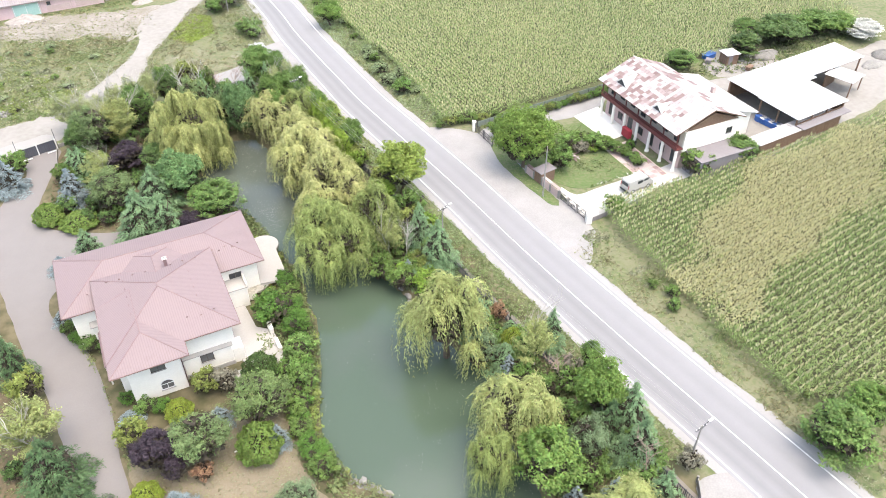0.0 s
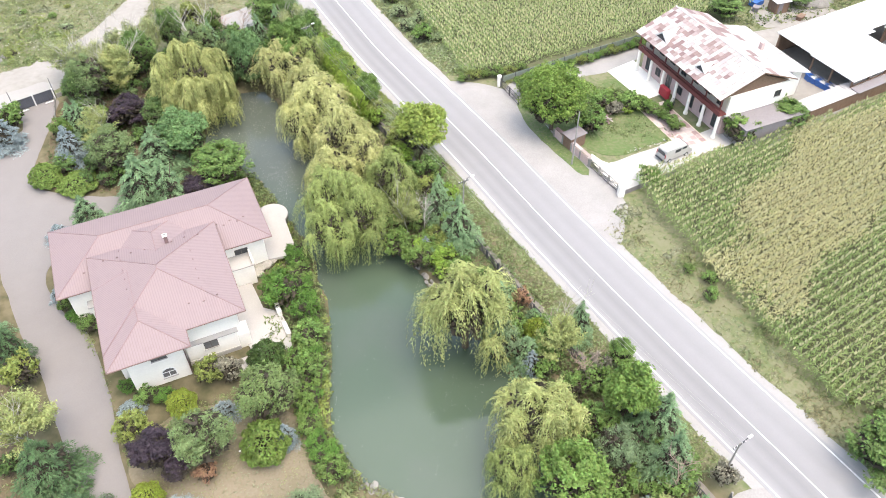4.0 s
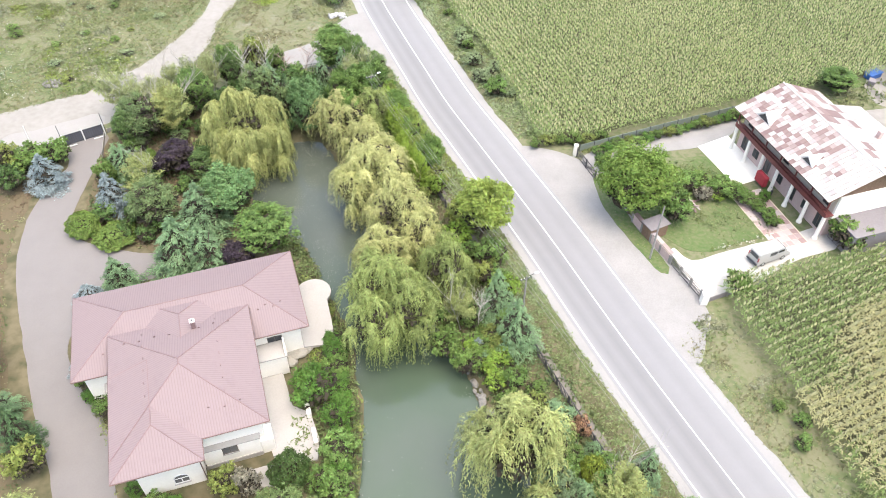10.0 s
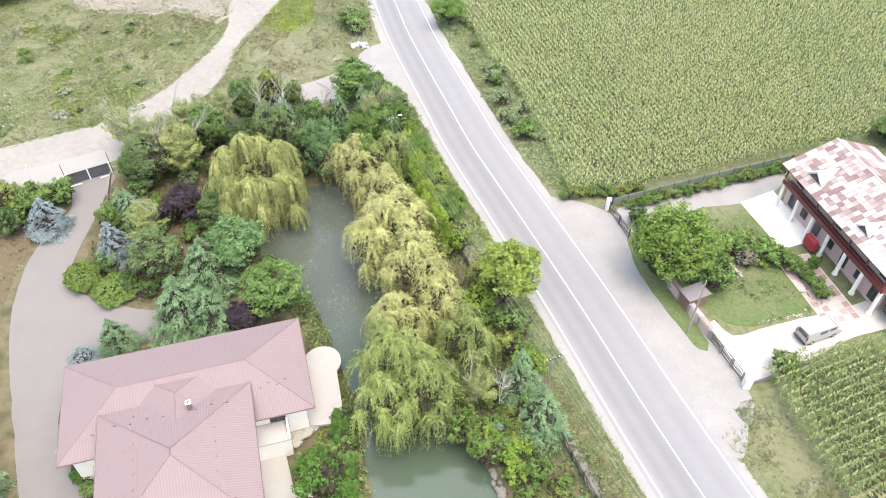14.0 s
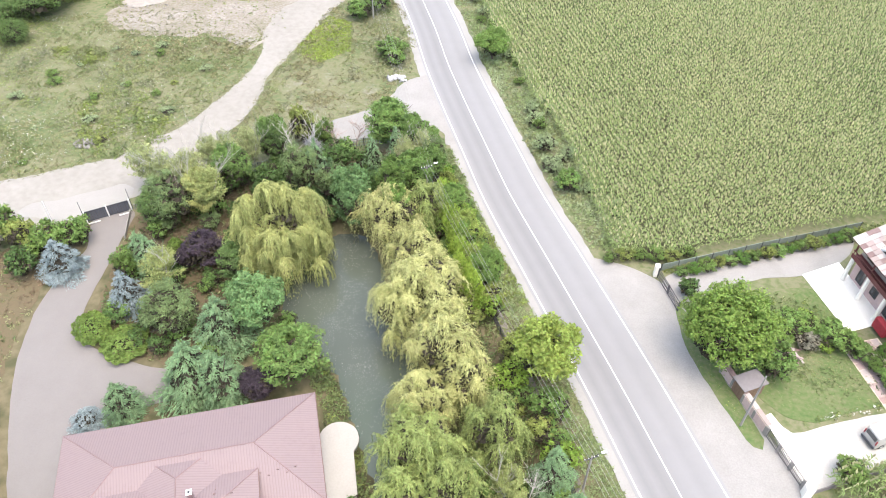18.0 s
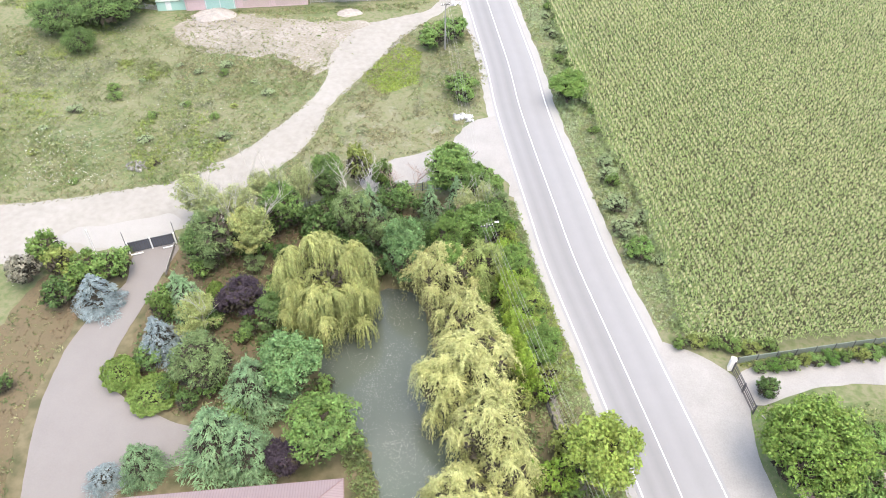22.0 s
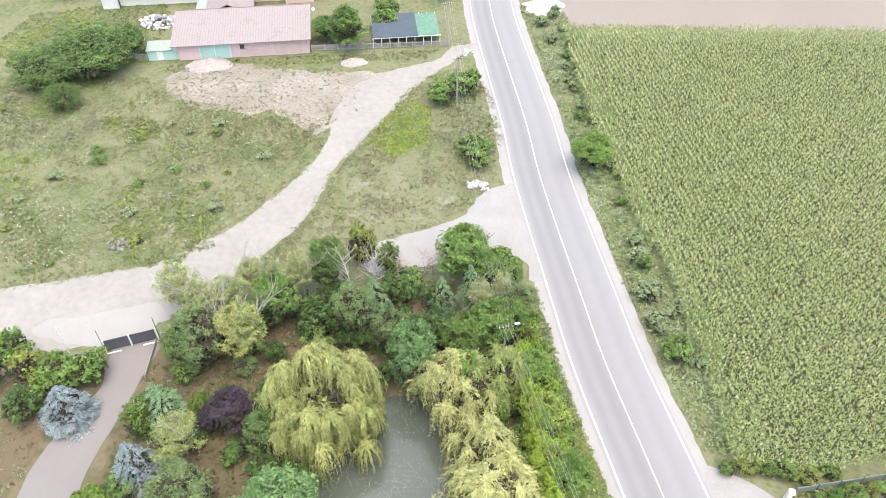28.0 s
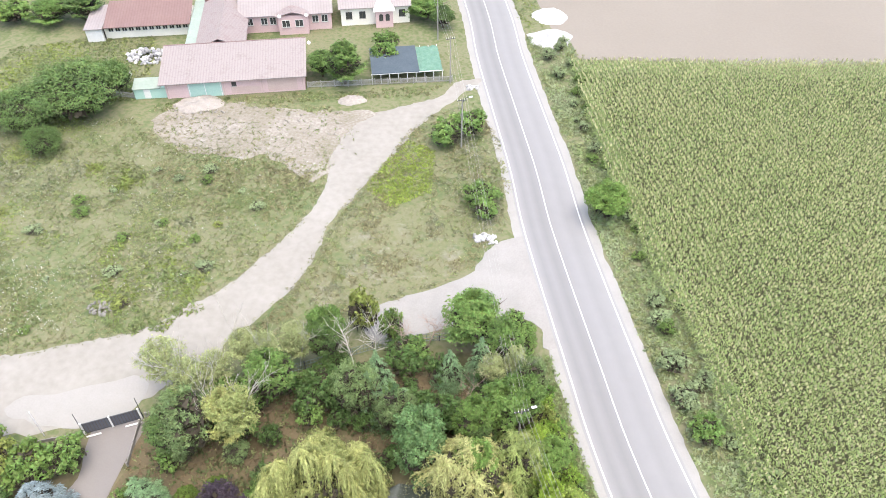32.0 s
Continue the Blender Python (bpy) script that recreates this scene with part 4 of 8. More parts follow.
def sheet_slope(parent, a, b, c, d, rows, cols, mats, choose, gap=0.02, thick=0.03, name="roof_sheet"):
    """Sheets over a slope with the corners a, b (eave) and d, c (ridge)."""
    a, b, c, d = (Vector(v) for v in (a, b, c, d))
    up = (b - a).cross(d - a).normalized()
    w, h = (b - a).length / cols, ((d - a).length + (c - b).length) / 2 / rows
    meshes = []
    for m in mats:
        bm = box(-w / 2 + gap, -h / 2 - 0.03, 0, w / 2 - gap, h / 2 + 0.03, thick, 0.0)
        me = bpy.data.meshes.new(name)
        bm.to_mesh(me)
        bm.free()
        me.materials.append(m)
        meshes.append(me)
    ex = (b - a).normalized()
    ey = up.cross(ex)
    rot = Matrix((ex, ey, up)).transposed().to_4x4()
    for j in range(rows):
        for i in range(cols):
            u, v = (i + 0.5) / cols, (j + 0.5) / rows
            p = a.lerp(b, u).lerp(d.lerp(c, u), v) + up * (0.012 + 0.012 * ((i + j) % 2))
            piece(name, meshes[choose(u, v)], parent, Matrix.Translation(p) @ rot @ pose(0, 0, 0, -0.6))


farm = thing("farmhouse", pose(54.2, 27.2, 0, 0, 0, 17.5), "two-storey pink farmhouse with a patchy rusty and white roof", "house")
part("wall", box(-4.3, 0.8, -0.2, 6.1, 20.4, 3.3, 0.03), PINKWALL, farm)
part("upper_wall", box(-4.3, 0.8, 3.31, 6.1, 20.4, 6.9, 0.03), CREAMWALL, farm)
part("south_wall", box(-4.3, 0.5, 3.2, 6.1, 0.79, 6.6, 0.02), WHITE, farm)
part("gable_board", slab([(-4.3, 0), (6.1, 0), (0.9, 2.1)], 0, 0.15), BROWNWOOD, farm, at=pose(0, 0.75, 6.6, 90))
part("gable_board", slab([(-4.3, 0), (6.1, 0), (0.9, 2.1)], 0, 0.15), BROWNWOOD, farm, at=pose(0, 20.5, 6.6, 90))
part("lower_south_wall", box(-3.6, -3.2, -0.2, 6.6, 0.49, 3.2, 0.03), LAVENDER, farm)
part("lean_roof", box(-3.7, -3.4, 3.2, 6.8, 0.49, 3.32, 0.02), LAVENDER, farm)
window(farm, 4.4, 0.5, 5.0, 1.0, 0.9, 0)
ridge, eave, x0, x1, xm = 9.65, 6.95, -6.6, 6.9, 0.15
v = [(x0, 0, eave), (xm, 0, ridge), (x1, 0, eave), (x0, 20.6, eave), (xm, 20.6, ridge), (x1, 20.6, eave)]
v += [(x, y, z - 0.14) for x, y, z in v]
deck = new("roof", mesh_of("roof", v, [(0, 1, 4, 3), (1, 2, 5, 4), (6, 9, 10, 7), (7, 10, 11, 8), (0, 6, 7, 1), (1, 7, 8, 2), (3, 4, 10, 9), (4, 5, 11, 10), (0, 3, 9, 6), (2, 8, 11, 5)], BROWNWOOD))
deck.parent = farm
rp = random.Random(2)
sheet_slope(deck, (x0, 20.6, eave), (x0, 0, eave), (xm, 0, ridge), (xm, 20.6, ridge), 10, 30, (RUST, PALE),
            lambda u, v: 1 if u > 0.88 or (u > 0.72 and v > 0.55) or noise.noise((u * 7.0, v * 4.0, 3.3)) + rp.uniform(-0.32, 0.32) > 0.10 - 0.3 * u + 0.12 else 0)
sheet_slope(deck, (x1, 0, eave), (x1, 20.6, eave), (xm, 20.6, ridge), (xm, 0, ridge), 5, 11, (RUST, PALE), lambda u, v: 0 if u > 0.55 or rp.random() < 0.15 else 1)
bm = bmesh.new()
add_tube(bm, [(xm, 0, ridge + 0.06), (xm, 20.6, ridge + 0.06)], [0.1, 0.1], 6)
part("ridge_cap", bm, WHITEROOF, deck)
# small triangular dormers
for y, w, h in ((16.2, 1.6, 1.25), (6.8, 1.25, 1.0)):
    bm = bmesh.new()
    top = 7.55 + h
    q = [bm.verts.new(c) for c in ((-5.2, y - w, 7.55), (-5.2, y + w, 7.55), (-5.2, y, top), (-6.6 + (top - eave) / 0.4, y, top))]
    for f in ((0, 2, 3), (2, 1, 3), (0, 1, 2), (0, 3, 1)):
        bm.faces.new([q[i] for i in f])
    bmesh.ops.recalc_face_normals(bm, faces=bm.faces)
    dormer = part("dormer", bm, WHITEROOF, farm)
    part("opening", slab([(-0.7 * w, 0), (0.7 * w, 0), (0, 0.72 * h)], 0, 0.06), GLASS, dormer, at=pose(-5.24, y, 7.64, 90, 0, -90))
# gallery on the west front
part("gallery_floor", box(-5.65, 0.4, 3.75, -4.31, 20.4, 3.93, 0.02), MAROON, farm)
part("gallery_rail", box(-5.70, 0.4, 4.82, -5.58, 20.4, 4.94, 0.01), MAROON, farm)
part("gallery_panel", box(-5.67, 0.4, 3.94, -5.61, 20.4, 4.42, 0.01), MAROON, farm)
bal = bpy.data.meshes.new("baluster")
bm = box(-0.03, -0.03, 4.42, 0.03, 0.03, 4.83)
bm.to_mesh(bal)
bm.free()
bal.materials.append(MAROON)
for i in range(48):
    piece("baluster", bal, farm, pose(-5.64, 0.6 + 19.6 * i / 47, 0))
for i in range(7):
    y = 0.6 + 19.5 * i / 6
    part("upper_post", box(-5.72, y - 0.08, 4.9, -5.56, y + 0.08, 7.1, 0.01), MAROON, farm)
    bm = bmesh.new()
    add_tube(bm, [(-5.4, y, 0), (-5.4, y, 0.3), (-5.4, y, 0.32), (-5.4, y, 3.75)], [0.36, 0.34, 0.26, 0.24], 10)
    part("column", bm, WHITE, farm)
for i, y in enumerate((2.2, 5.0, 7.8, 10.6, 13.4, 16.2, 18.8)):
    window(farm, -4.3, y, 5.35, 1.1, 1.3 if i % 3 else 2.0, 270, sill=False)
    window(farm, -4.3, y, 1.6, 1.1, 1.2 if i % 2 else 2.1, 270, sill=False)
part("awning", box(-6.6, 10.6, 0.5, -5.9, 12.6, 2.1, 0.1), REDWALL, farm)

annex = thing("annex", pose(54.2, 27.2, 0, 0, 0, 17.5), "low annex with a pale sheet roof joined to the farmhouse", "annex")
part("wall", box(6.12, 4.5, -0.2, 13.0, 17.5, 4.2, 0.03), WHITE, annex)
v = [(6.6, 3.6, 6.2), (13.6, 3.6, 4.3), (13.6, 18.6, 4.3), (6.6, 18.6, 6.2)]
v += [(x, y, z - 0.12) for x, y, z in v]
ar = new("roof", mesh_of("roof", v, [(0, 1, 2, 3), (7, 6, 5, 4), (0, 4, 5, 1), (1, 5, 6, 2), (2, 6, 7, 3), (3, 7, 4, 0)], WHITEROOF))
ar.parent = annex
sheet_slope(ar, (13.6, 3.6, 4.3), (13.6, 18.6, 4.3), (6.6, 18.6, 6.2), (6.6, 3.6, 6.2), 4, 8, (PALE, RUST), lambda u, v: 1 if u > 0.8 and rp.random() < 0.3 else 0)
part("chimney", box(9.3, 10.2, 4.9, 9.9, 10.8, 6.6, 0.03), PINKWALL, annex)

barn = thing("barn", pose(72.0, 32.3, 0, 0, 0, 23.5), "low timber barn with a bright white sheet roof", "barn")
for r in ((0.1, 0.1, 12.8, 8.5), (0.9, 8.51, 15.4, 16.0), (15.41, 9.4, 30.0, 16.0)):
    x0b, y0b, x1b, y1b = r
    v = [(x0b, y0b, 3.6), (x1b, y0b, 3.6), (x1b, y1b, 3.9), (x0b, y1b, 3.9)]
    v += [(x, y, z - 0.12) for x, y, z in v]
    o = new("roof", mesh_of("roof", v, [(0, 1, 2, 3), (7, 6, 5, 4), (0, 4, 5, 1), (1, 5, 6, 2), (2, 6, 7, 3), (3, 7, 4, 0)], WHITEROOF))
    o.parent = barn
for x, y in ((0.6, 0.6), (4.4, 0.6), (8.2, 0.6), (12.4, 0.6), (0.6, 8), (0.6, 4.3), (12.4, 8), (1.4, 15.5), (8, 15.5), (15, 15.5), (22, 15.5), (29.6, 15.5), (15.7, 9.8), (22, 9.8), (29.6, 9.8)):
    part("post", box(x - 0.12, y - 0.12, -0.2, x + 0.12, y + 0.12, 3.55, 0.01), BROWNWOOD, barn)
part("back_wall", box(1.4, 15.6, -0.2, 29.6, 15.8, 3.6, 0.02), BROWNWOOD, barn)
for i in range(14):
    part("board", box(12.5, 0.6 + 0.55 * i, 0.0, 12.58, 1.1 + 0.55 * i, 3.1 - 0.12 * (i % 3), 0.01), BROWNWOOD, barn)
part("beam", box(0.2, 0.35, 3.2, 12.6, 0.55, 3.45, 0.01), BROWNWOOD, barn)
part("low_wall", box(0.5, 0.8, -0.1, 0.7, 7.8, 1.1, 0.02), LAVENDER, barn)
part("low_wall", box(0.8, 0.5, -0.1, 12.2, 0.7, 2.4, 0.02), BROWNWOOD, barn)
part("lower_roof", box(0.2, -1.3, 2.3, 12.3, 0.3, 2.4, 0.01), LAVENDER, barn)

leanto = thing("lean_to", pose(63.6, 28.2, 0, 0, 0, 22.5), "long low lean-to with pale corrugated sheets at the field edge", "shed")
lt = part("roof", box(0, -0.3, 2.1, 19.6, 2.4, 2.2, 0.01), WHITEROOF, leanto)
for i in range(20):
    part("sheet", box(0.05 + 0.975 * i, -0.4, 2.205, 0.99 + 0.975 * i, 2.45, 2.235 + 0.012 * (i % 2)), PALE, lt)
part("wall", box(0.1, -0.25, -0.2, 19.5, -0.1, 2.1, 0.01), BROWNWOOD, leanto)
for i in range(8):
    part("post", box(0.1 + 2.75 * i, 2.2, -0.1, 0.24 + 2.75 * i, 2.34, 2.1), BROWNWOOD, leanto)
hut = thing("hut", pose(88.6, 44.1, 0, 0, 0, 35), "small open hut with a white sheet roof", "hut")
part("roof", box(0, 0, 2.9, 4.9, 5.3, 3.0, 0.01), WHITEROOF, hut)
for x, y in ((0.3, 0.3), (4.6, 0.3), (0.3, 5.0), (4.6, 5.0)):
    part("post", box(x - 0.09, y - 0.09, -0.1, x + 0.09, y + 0.09, 2.9), BROWNWOOD, hut)
part("back_wall", box(0.3, 4.8, 0, 4.6, 4.9, 2.8), BROWNWOOD, hut)

rb = random.Random(5)
for i in range(7):
    crate = thing("crate", pose(69.3 + 0.7 * i * 0.55, 39.0 - 0.72 * i, 0.02, 0, 0, rb.uniform(-20, 30)), "blue plastic crate standing in the farm yard", "crate", "blue crates in the yard")
    part("body", box(-0.6, -0.5, 0.0, 0.6, 0.5, 0.9, 0.04), BLUE, crate)
    part("rim", box(-0.65, -0.55, 0.9, 0.65, 0.55, 1.0, 0.02), WHITEPAINT if i % 2 else BLUE, crate)

# yard clutter behind the house and barn
store = thing("yard_shed", pose(72.4, 59.6, 0, 0, 0, 12), "small board shed with a pale flat roof in the yard", "shed")
part("wall", box(0.1, 0.1, 0, 2.7, 2.4, 2.1, 0.02), BROWNWOOD, store)
part("roof", box(-0.15, -0.15, 2.1, 2.95, 2.65, 2.2, 0.02), WHITEROOF, store)
part("door", box(0.5, 0.03, 0.05, 1.4, 0.1, 1.9, 0.01), LAVENDER, store)
for (x, y, w, d, h), mat, what in (((70.6, 63.6, 2.6, 1.4, 0.9), BLUE, "blue tarpaulin stack in the farm yard"), ((69.6, 61.4, 1.2, 1.0, 0.8), LAVENDER, "grey covered stack in the farm yard"), ((76.2, 57.6, 1.6, 0.9, 0.7), BROWNWOOD, "stack of brown boards in the farm yard")):
    st = thing("stack", pose(x, y, 0.02, 0, 0, rb.uniform(0, 60)), what, "stack")
    part("body", box(-w / 2, -d / 2, 0, w / 2, d / 2, h, 0.12), mat, st)
    part("cover", box(-w / 2 - 0.08, -d / 2 - 0.08, h, w / 2 + 0.08, d / 2 + 0.08, h + 0.08, 0.03), mat, st)
def draped(name, x, y, rx, ry, h, mat, label, category, seed):
    """A rounded heap with a creased cover."""
    bm = bmesh.new()
    rings = []
    for i in range(7):
        f = i / 6
        ring = []
        for j in range(22):
            a = 2 * math.pi * j / 22
            k = math.cos(f * math.pi / 2) * (1 + 0.16 * noise.noise((3 * math.cos(a), 3 * math.sin(a), seed + f)) + 0.05 * (j % 2))
            ring.append(bm.verts.new((rx * k * math.cos(a), ry * k * math.sin(a), h * math.sin(f * math.pi / 2) * (1 + 0.15 * noise.noise((2 * math.cos(a), 2 * math.sin(a), seed))) - 0.05)))
        rings.append(ring)
    for r0, r1 in zip(rings, rings[1:]):
        for j in range(22):
            bm.faces.new((r0[j], r0[(j + 1) % 22], r1[(j + 1) % 22], r1[j]))
    ob = part(name, bm, mat)
    ob.matrix_world = pose(x, y, 0, 0, 0, 25)
    return tagged(ob, label, category, "", "stuff")


draped("hay_heap", 82.2, 62.8, 3.2, 1.8, 1.0, STONE, "grey covered hay heap behind the barn", "heap", 2)
draped("log_heap", 100.6, 56.0, 2.6, 1.4, 0.7, STONE, "heap of grey logs in the yard", "heap", 5)
draped("hay_heap", 105.0, 59.5, 2.4, 2.0, 1.2, STONE, "grey covered hay heap at the yard edge", "heap", 8)
# yard surfaces
patch("back_yard", [(68, 57), (71, 66), (77, 67), (84, 60), (92, 58), (100, 62), (110, 66), (110, 58), (100, 46), (90, 40.5), (82, 38), (84, 48), (78, 54), (72, 55)], 0.026, DIRT, "trampled earth behind the barn", "yard", 0.6)
patch("farm_yard", [(56, 23), (62, 26.5), (68, 29), (80, 35), (92, 41), (98, 50), (92, 60), (76, 56), (64, 54), (58, 52), (60, 44), (64, 36), (62, 30)], 0.022, DIRT, "trampled earth farm yard", "yard", 0.5)
patch("garden_drive", [(30.2, 23.4), (32.4, 15.8), (36, 17.2), (40.2, 19.2), (46, 22.5), (51.4, 24.7), (51, 28.5), (45.4, 26.4), (40.5, 24.9), (35, 22.9), (32.5, 22)], 0.05, PALECOBBLE, "pale cobbled drive in the farm garden", "drive", 0.1)
patch("gate_pad", [(29.9, 23.7), (30.7, 24.2), (34.4, 17.4), (32.4, 15.7)], 0.075, WHITE, "white concrete pad behind the gate", "pavement", 0.0, smooth=False)
patch("north_path", [(21.5, 42.5), (23, 38.5), (28, 41.5), (33.2, 43.6), (39, 45), (44, 48), (46, 52.4), (38, 50), (30, 46.5)], 0.04, GRAVEL, "pale gravel path inside the farm gate", "path", 0.2)
patch("porch_slab", [(38.3, 44.9), (43.3, 47.6), (46.2, 38.2), (41.5, 36.2)], 0.07, WHITE, "white concrete slab before the farmhouse", "pavement", 0.0, smooth=False)
patch("farm_lawn", [(33.2, 41.2), (39.1, 42.6), (42, 36), (43.4, 31), (44.3, 27.2), (39.5, 25.4), (34.1, 23.4), (31, 25), (27.6, 29), (24.4, 36.2), (25.5, 38)], 0.035, LAWN, "green lawn with a worn dry patch in the farm garden", "lawn", 0.3)
patch("verge_lawn", [(22.2, 37.6), (23.8, 36.6), (26.4, 28.4), (29.4, 20.8), (28.2, 20.0), (26.3, 23.5), (23.2, 31)], 0.07, LAWN, "strip of green grass before the garden wall", "lawn", 0.2)
court = thing("tiled_court", pose(54.2, 27.2, 0, 0, 0, 17.5), "pink tiled court in front of the farmhouse", "pavement", "", "structure")
part("base", box(-11.2, 0.2, -0.2, -6.5, 11.0, 0.06), CREAMWALL, court)
tm = bpy.data.meshes.new("tile")
bm = box(-0.42, -0.42, 0, 0.42, 0.42, 0.03, 0.012)
bm.to_mesh(tm)
bm.free()
tm.materials.append(TILE)
for i in range(5):
    for j in range(12):
        piece("tile", tm, court, pose(-10.7 + 0.9 * i, 0.7 + 0.89 * j, 0.062))
# roadside wall of pink panels, gate and side walls
fence_run("garden_wall", (26.2, 28.9), (29.5, 21.6), 1.3, 1.9, (), PINKWALL, CONCRETE, "pink panelled garden wall with a red coping", "wall", PINKWALL, post=0.14)
cop = thing("wall_coping", pose(26.2, 28.9, 1.4, 0, 0, math.degrees(math.atan2(-7.3, 3.3))), "rust-red coping boards on the garden wall", "coping")
for i in range(4):
    part("board", box(2.0 * i, 0.0, 0, 2.0 * i + 1.96, 0.55, 0.08, 0.01), RUST, cop)
fence_run("farm_gate", (29.6, 21.4), (32.0, 15.9), 1.5, 2.0, (0.2, 0.8, 1.45), METAL, CONCRETE, "dark metal sliding gate on pale posts", "gate", slats=9, post=0.12)
part("post_block", box(31.85, 14.8, -0.1, 32.65, 15.6, 1.7, 0.04), WHITE)
tagged(bpy.data.objects["post_block"], "white rendered gate pier at the corner", "gate pier")
fence_run("side_wall", (32.6, 15.2), (40.6, 18.6), 0.8, 2.9, (), STONE, STONE, "low dark stone wall beside the maize", "wall", LAVENDER, post=0.12)
fence_run("farm_gate", (20.5, 42.4), (22.4, 37.2), 1.6, 2.7, (0.2, 0.8, 1.5), METAL, METAL, "dark metal double gate to the farm", "gate", slats=10)
part("gate_pier", box(20.0, 42.4, -0.1, 20.6, 43.0, 1.9, 0.05), WHITE)
tagged(bpy.data.objects["gate_pier"], "white rendered gate pier beside the farm gate", "gate pier")
fence_run("boundary_fence", (21, 43.6), (34, 49), 1.15, 2.5, (0.3, 1.1), MESHGREEN, METAL, "grey-green mesh fence along the maize field", panel=MESHGREEN)
fence_run("boundary_fence", (34, 49), (47.5, 54.3), 1.15, 2.5, (0.3, 1.1), MESHGREEN, METAL, "grey-green mesh fence along the maize field", panel=MESHGREEN)
shedlet = thing("garden_shed", pose(27.7, 25.1, 0, 0, 0, 27), "small shed with a grey sheet roof behind the wall", "shed")
part("wall", box(0.1, 0.2, 0, 2.8, 1.8, 2.0, 0.02), BROWNWOOD, shedlet)
part("roof", box(-0.1, 0, 2.0, 3.0, 2.1, 2.1, 0.02), LAVENDER, shedlet)
heap = thing("brick_heap", pose(34.5, 32.3, 0), "heap of red-brown boards under the shrubs", "heap")
for i in range(6):
    part("board", box(-1.3, -0.12, 0.0, 1.3, 0.12, 0.08, 0.01), RUST, heap, at=pose(rb.uniform(-0.5, 0.5), rb.uniform(-0.5, 0.5), 0.1 + 0.09 * i, 0, 4, rb.uniform(0, 180)))
motor = thing("moped", pose(45.6, 34.2, 0.08, 0, 0, 60), "dark parked moped beside the tiled court", "moped")
TYRE = surface("black_rubber", [(0.02, 0.02, 0.02), (0.04, 0.04, 0.04)], 2.0, 0.8, 0.1, 6)
for x in (-0.6, 0.6):
    bm = bmesh.new()
    add_tube(bm, [(x + 0.27 * math.cos(a), 0, 0.27 + 0.27 * math.sin(a)) for a in np.linspace(0, 2 * math.pi, 13)], [0.06] * 13, 6)
    part("wheel", bm, TYRE, motor)
part("body", box(-0.55, -0.14, 0.35, 0.4, 0.14, 0.75, 0.06), METAL, motor)
part("seat", box(-0.7, -0.15, 0.75, 0.05, 0.15, 0.88, 0.04), TYRE, motor)
bm = bmesh.new()
add_tube(bm, [(0.6, 0, 0.3), (0.45, 0, 1.05)], [0.04, 0.04], 6)
add_tube(bm, [(0.45, -0.32, 1.05), (0.45, 0.32, 1.05)], [0.025, 0.025], 6)
part("handlebar", bm, METAL, motor)


# ---- parked van ----
VANPAINT = surface("silvery_paint", [(0.36, 0.355, 0.34), (0.43, 0.425, 0.41)], 1.5, 0.4, 0.05, 6, spec=0.5)


def build_van(m):
    van = thing("van", m, "silvery white van parked on the drive", "van")
    prof = [(-2.4, 0.35), (-2.45, 0.9), (-2.38, 2.0), (-2.2, 2.12), (1.0, 2.12), (1.35, 2.02), (2.0, 1.25), (2.5, 1.05), (2.58, 0.75), (2.55, 0.38)]
    bm = bmesh.new()
    sides = []
    for y, k in ((-0.92, 1), (0.92, 1)):
        sides.append([bm.verts.new((x, y * (0.9 if z > 1.5 else 1.0), z)) for x, z in prof])
    n = len(prof)
    for i in range(n):
        bm.faces.new([sides[0][i], sides[0][(i + 1) % n], sides[1][(i + 1) % n], sides[1][i]])
    bm.faces.new(sides[0][::-1])
    bm.faces.new(sides[1])
    bmesh.ops.recalc_face_normals(bm, faces=bm.faces)
    bmesh.ops.bevel(bm, geom=list(bm.edges), offset=0.05, segments=2, affect="EDGES")
    body = part("body", bm, VANPAINT, van)
    part("windscreen", slab([(-0.78, 0), (0.78, 0), (0.70, 0.84), (-0.70, 0.84)], 0.05, 0.05), GLASS, body, at=pose(1.97, 0, 1.32, 49.9, 0, 90) )
    for s in (-1, 1):
        part("side_window", box(0.55, s * 0.87 - 0.03, 1.3, 1.45, s * 0.87 + 0.03, 1.82, 0.02), GLASS, body)
        part("side_window", box(-0.7, s * 0.87 - 0.03, 1.3, 0.35, s * 0.87 + 0.03, 1.82, 0.02), GLASS, body)
        part("headlight", box(2.42, s * 0.66 - 0.2, 0.75, 2.58, s * 0.66 + 0.2, 0.98, 0.03), LAMPGLASS, body)
        part("tail_light", box(-2.47, s * 0.82 - 0.07, 1.0, -2.40, s * 0.82 + 0.07, 1.6, 0.01), REDWALL, body)
    part("rear_window", box(-2.47, -0.65, 1.3, -2.40, 0.65, 1.85, 0.01), GLASS, body)
    part("bumper", box(2.5, -0.9, 0.38, 2.66, 0.9, 0.62, 0.04), METAL, body)
    part("bumper", box(-2.56, -0.9, 0.38, -2.4, 0.9, 0.6, 0.04), METAL, body)
    part("roof_panel", box(-2.1, -0.75, 2.12, 0.9, 0.75, 2.15, 0.01), VANPAINT, body)
    for x in (-1.5, 1.55):
        for s in (-1, 1):
            bm = bmesh.new()
            add_tube(bm, [(x, s * 0.70, 0.33), (x, s * 0.94, 0.33)], [0.33, 0.33], 16)
            w = part("tyre", bm, TYRE, van)
            bm = bmesh.new()
            add_tube(bm, [(x, s * 0.93, 0.33), (x, s * 0.96, 0.33)], [0.19, 0.17], 10)
            part("rim", bm, WHITEPAINT, w)


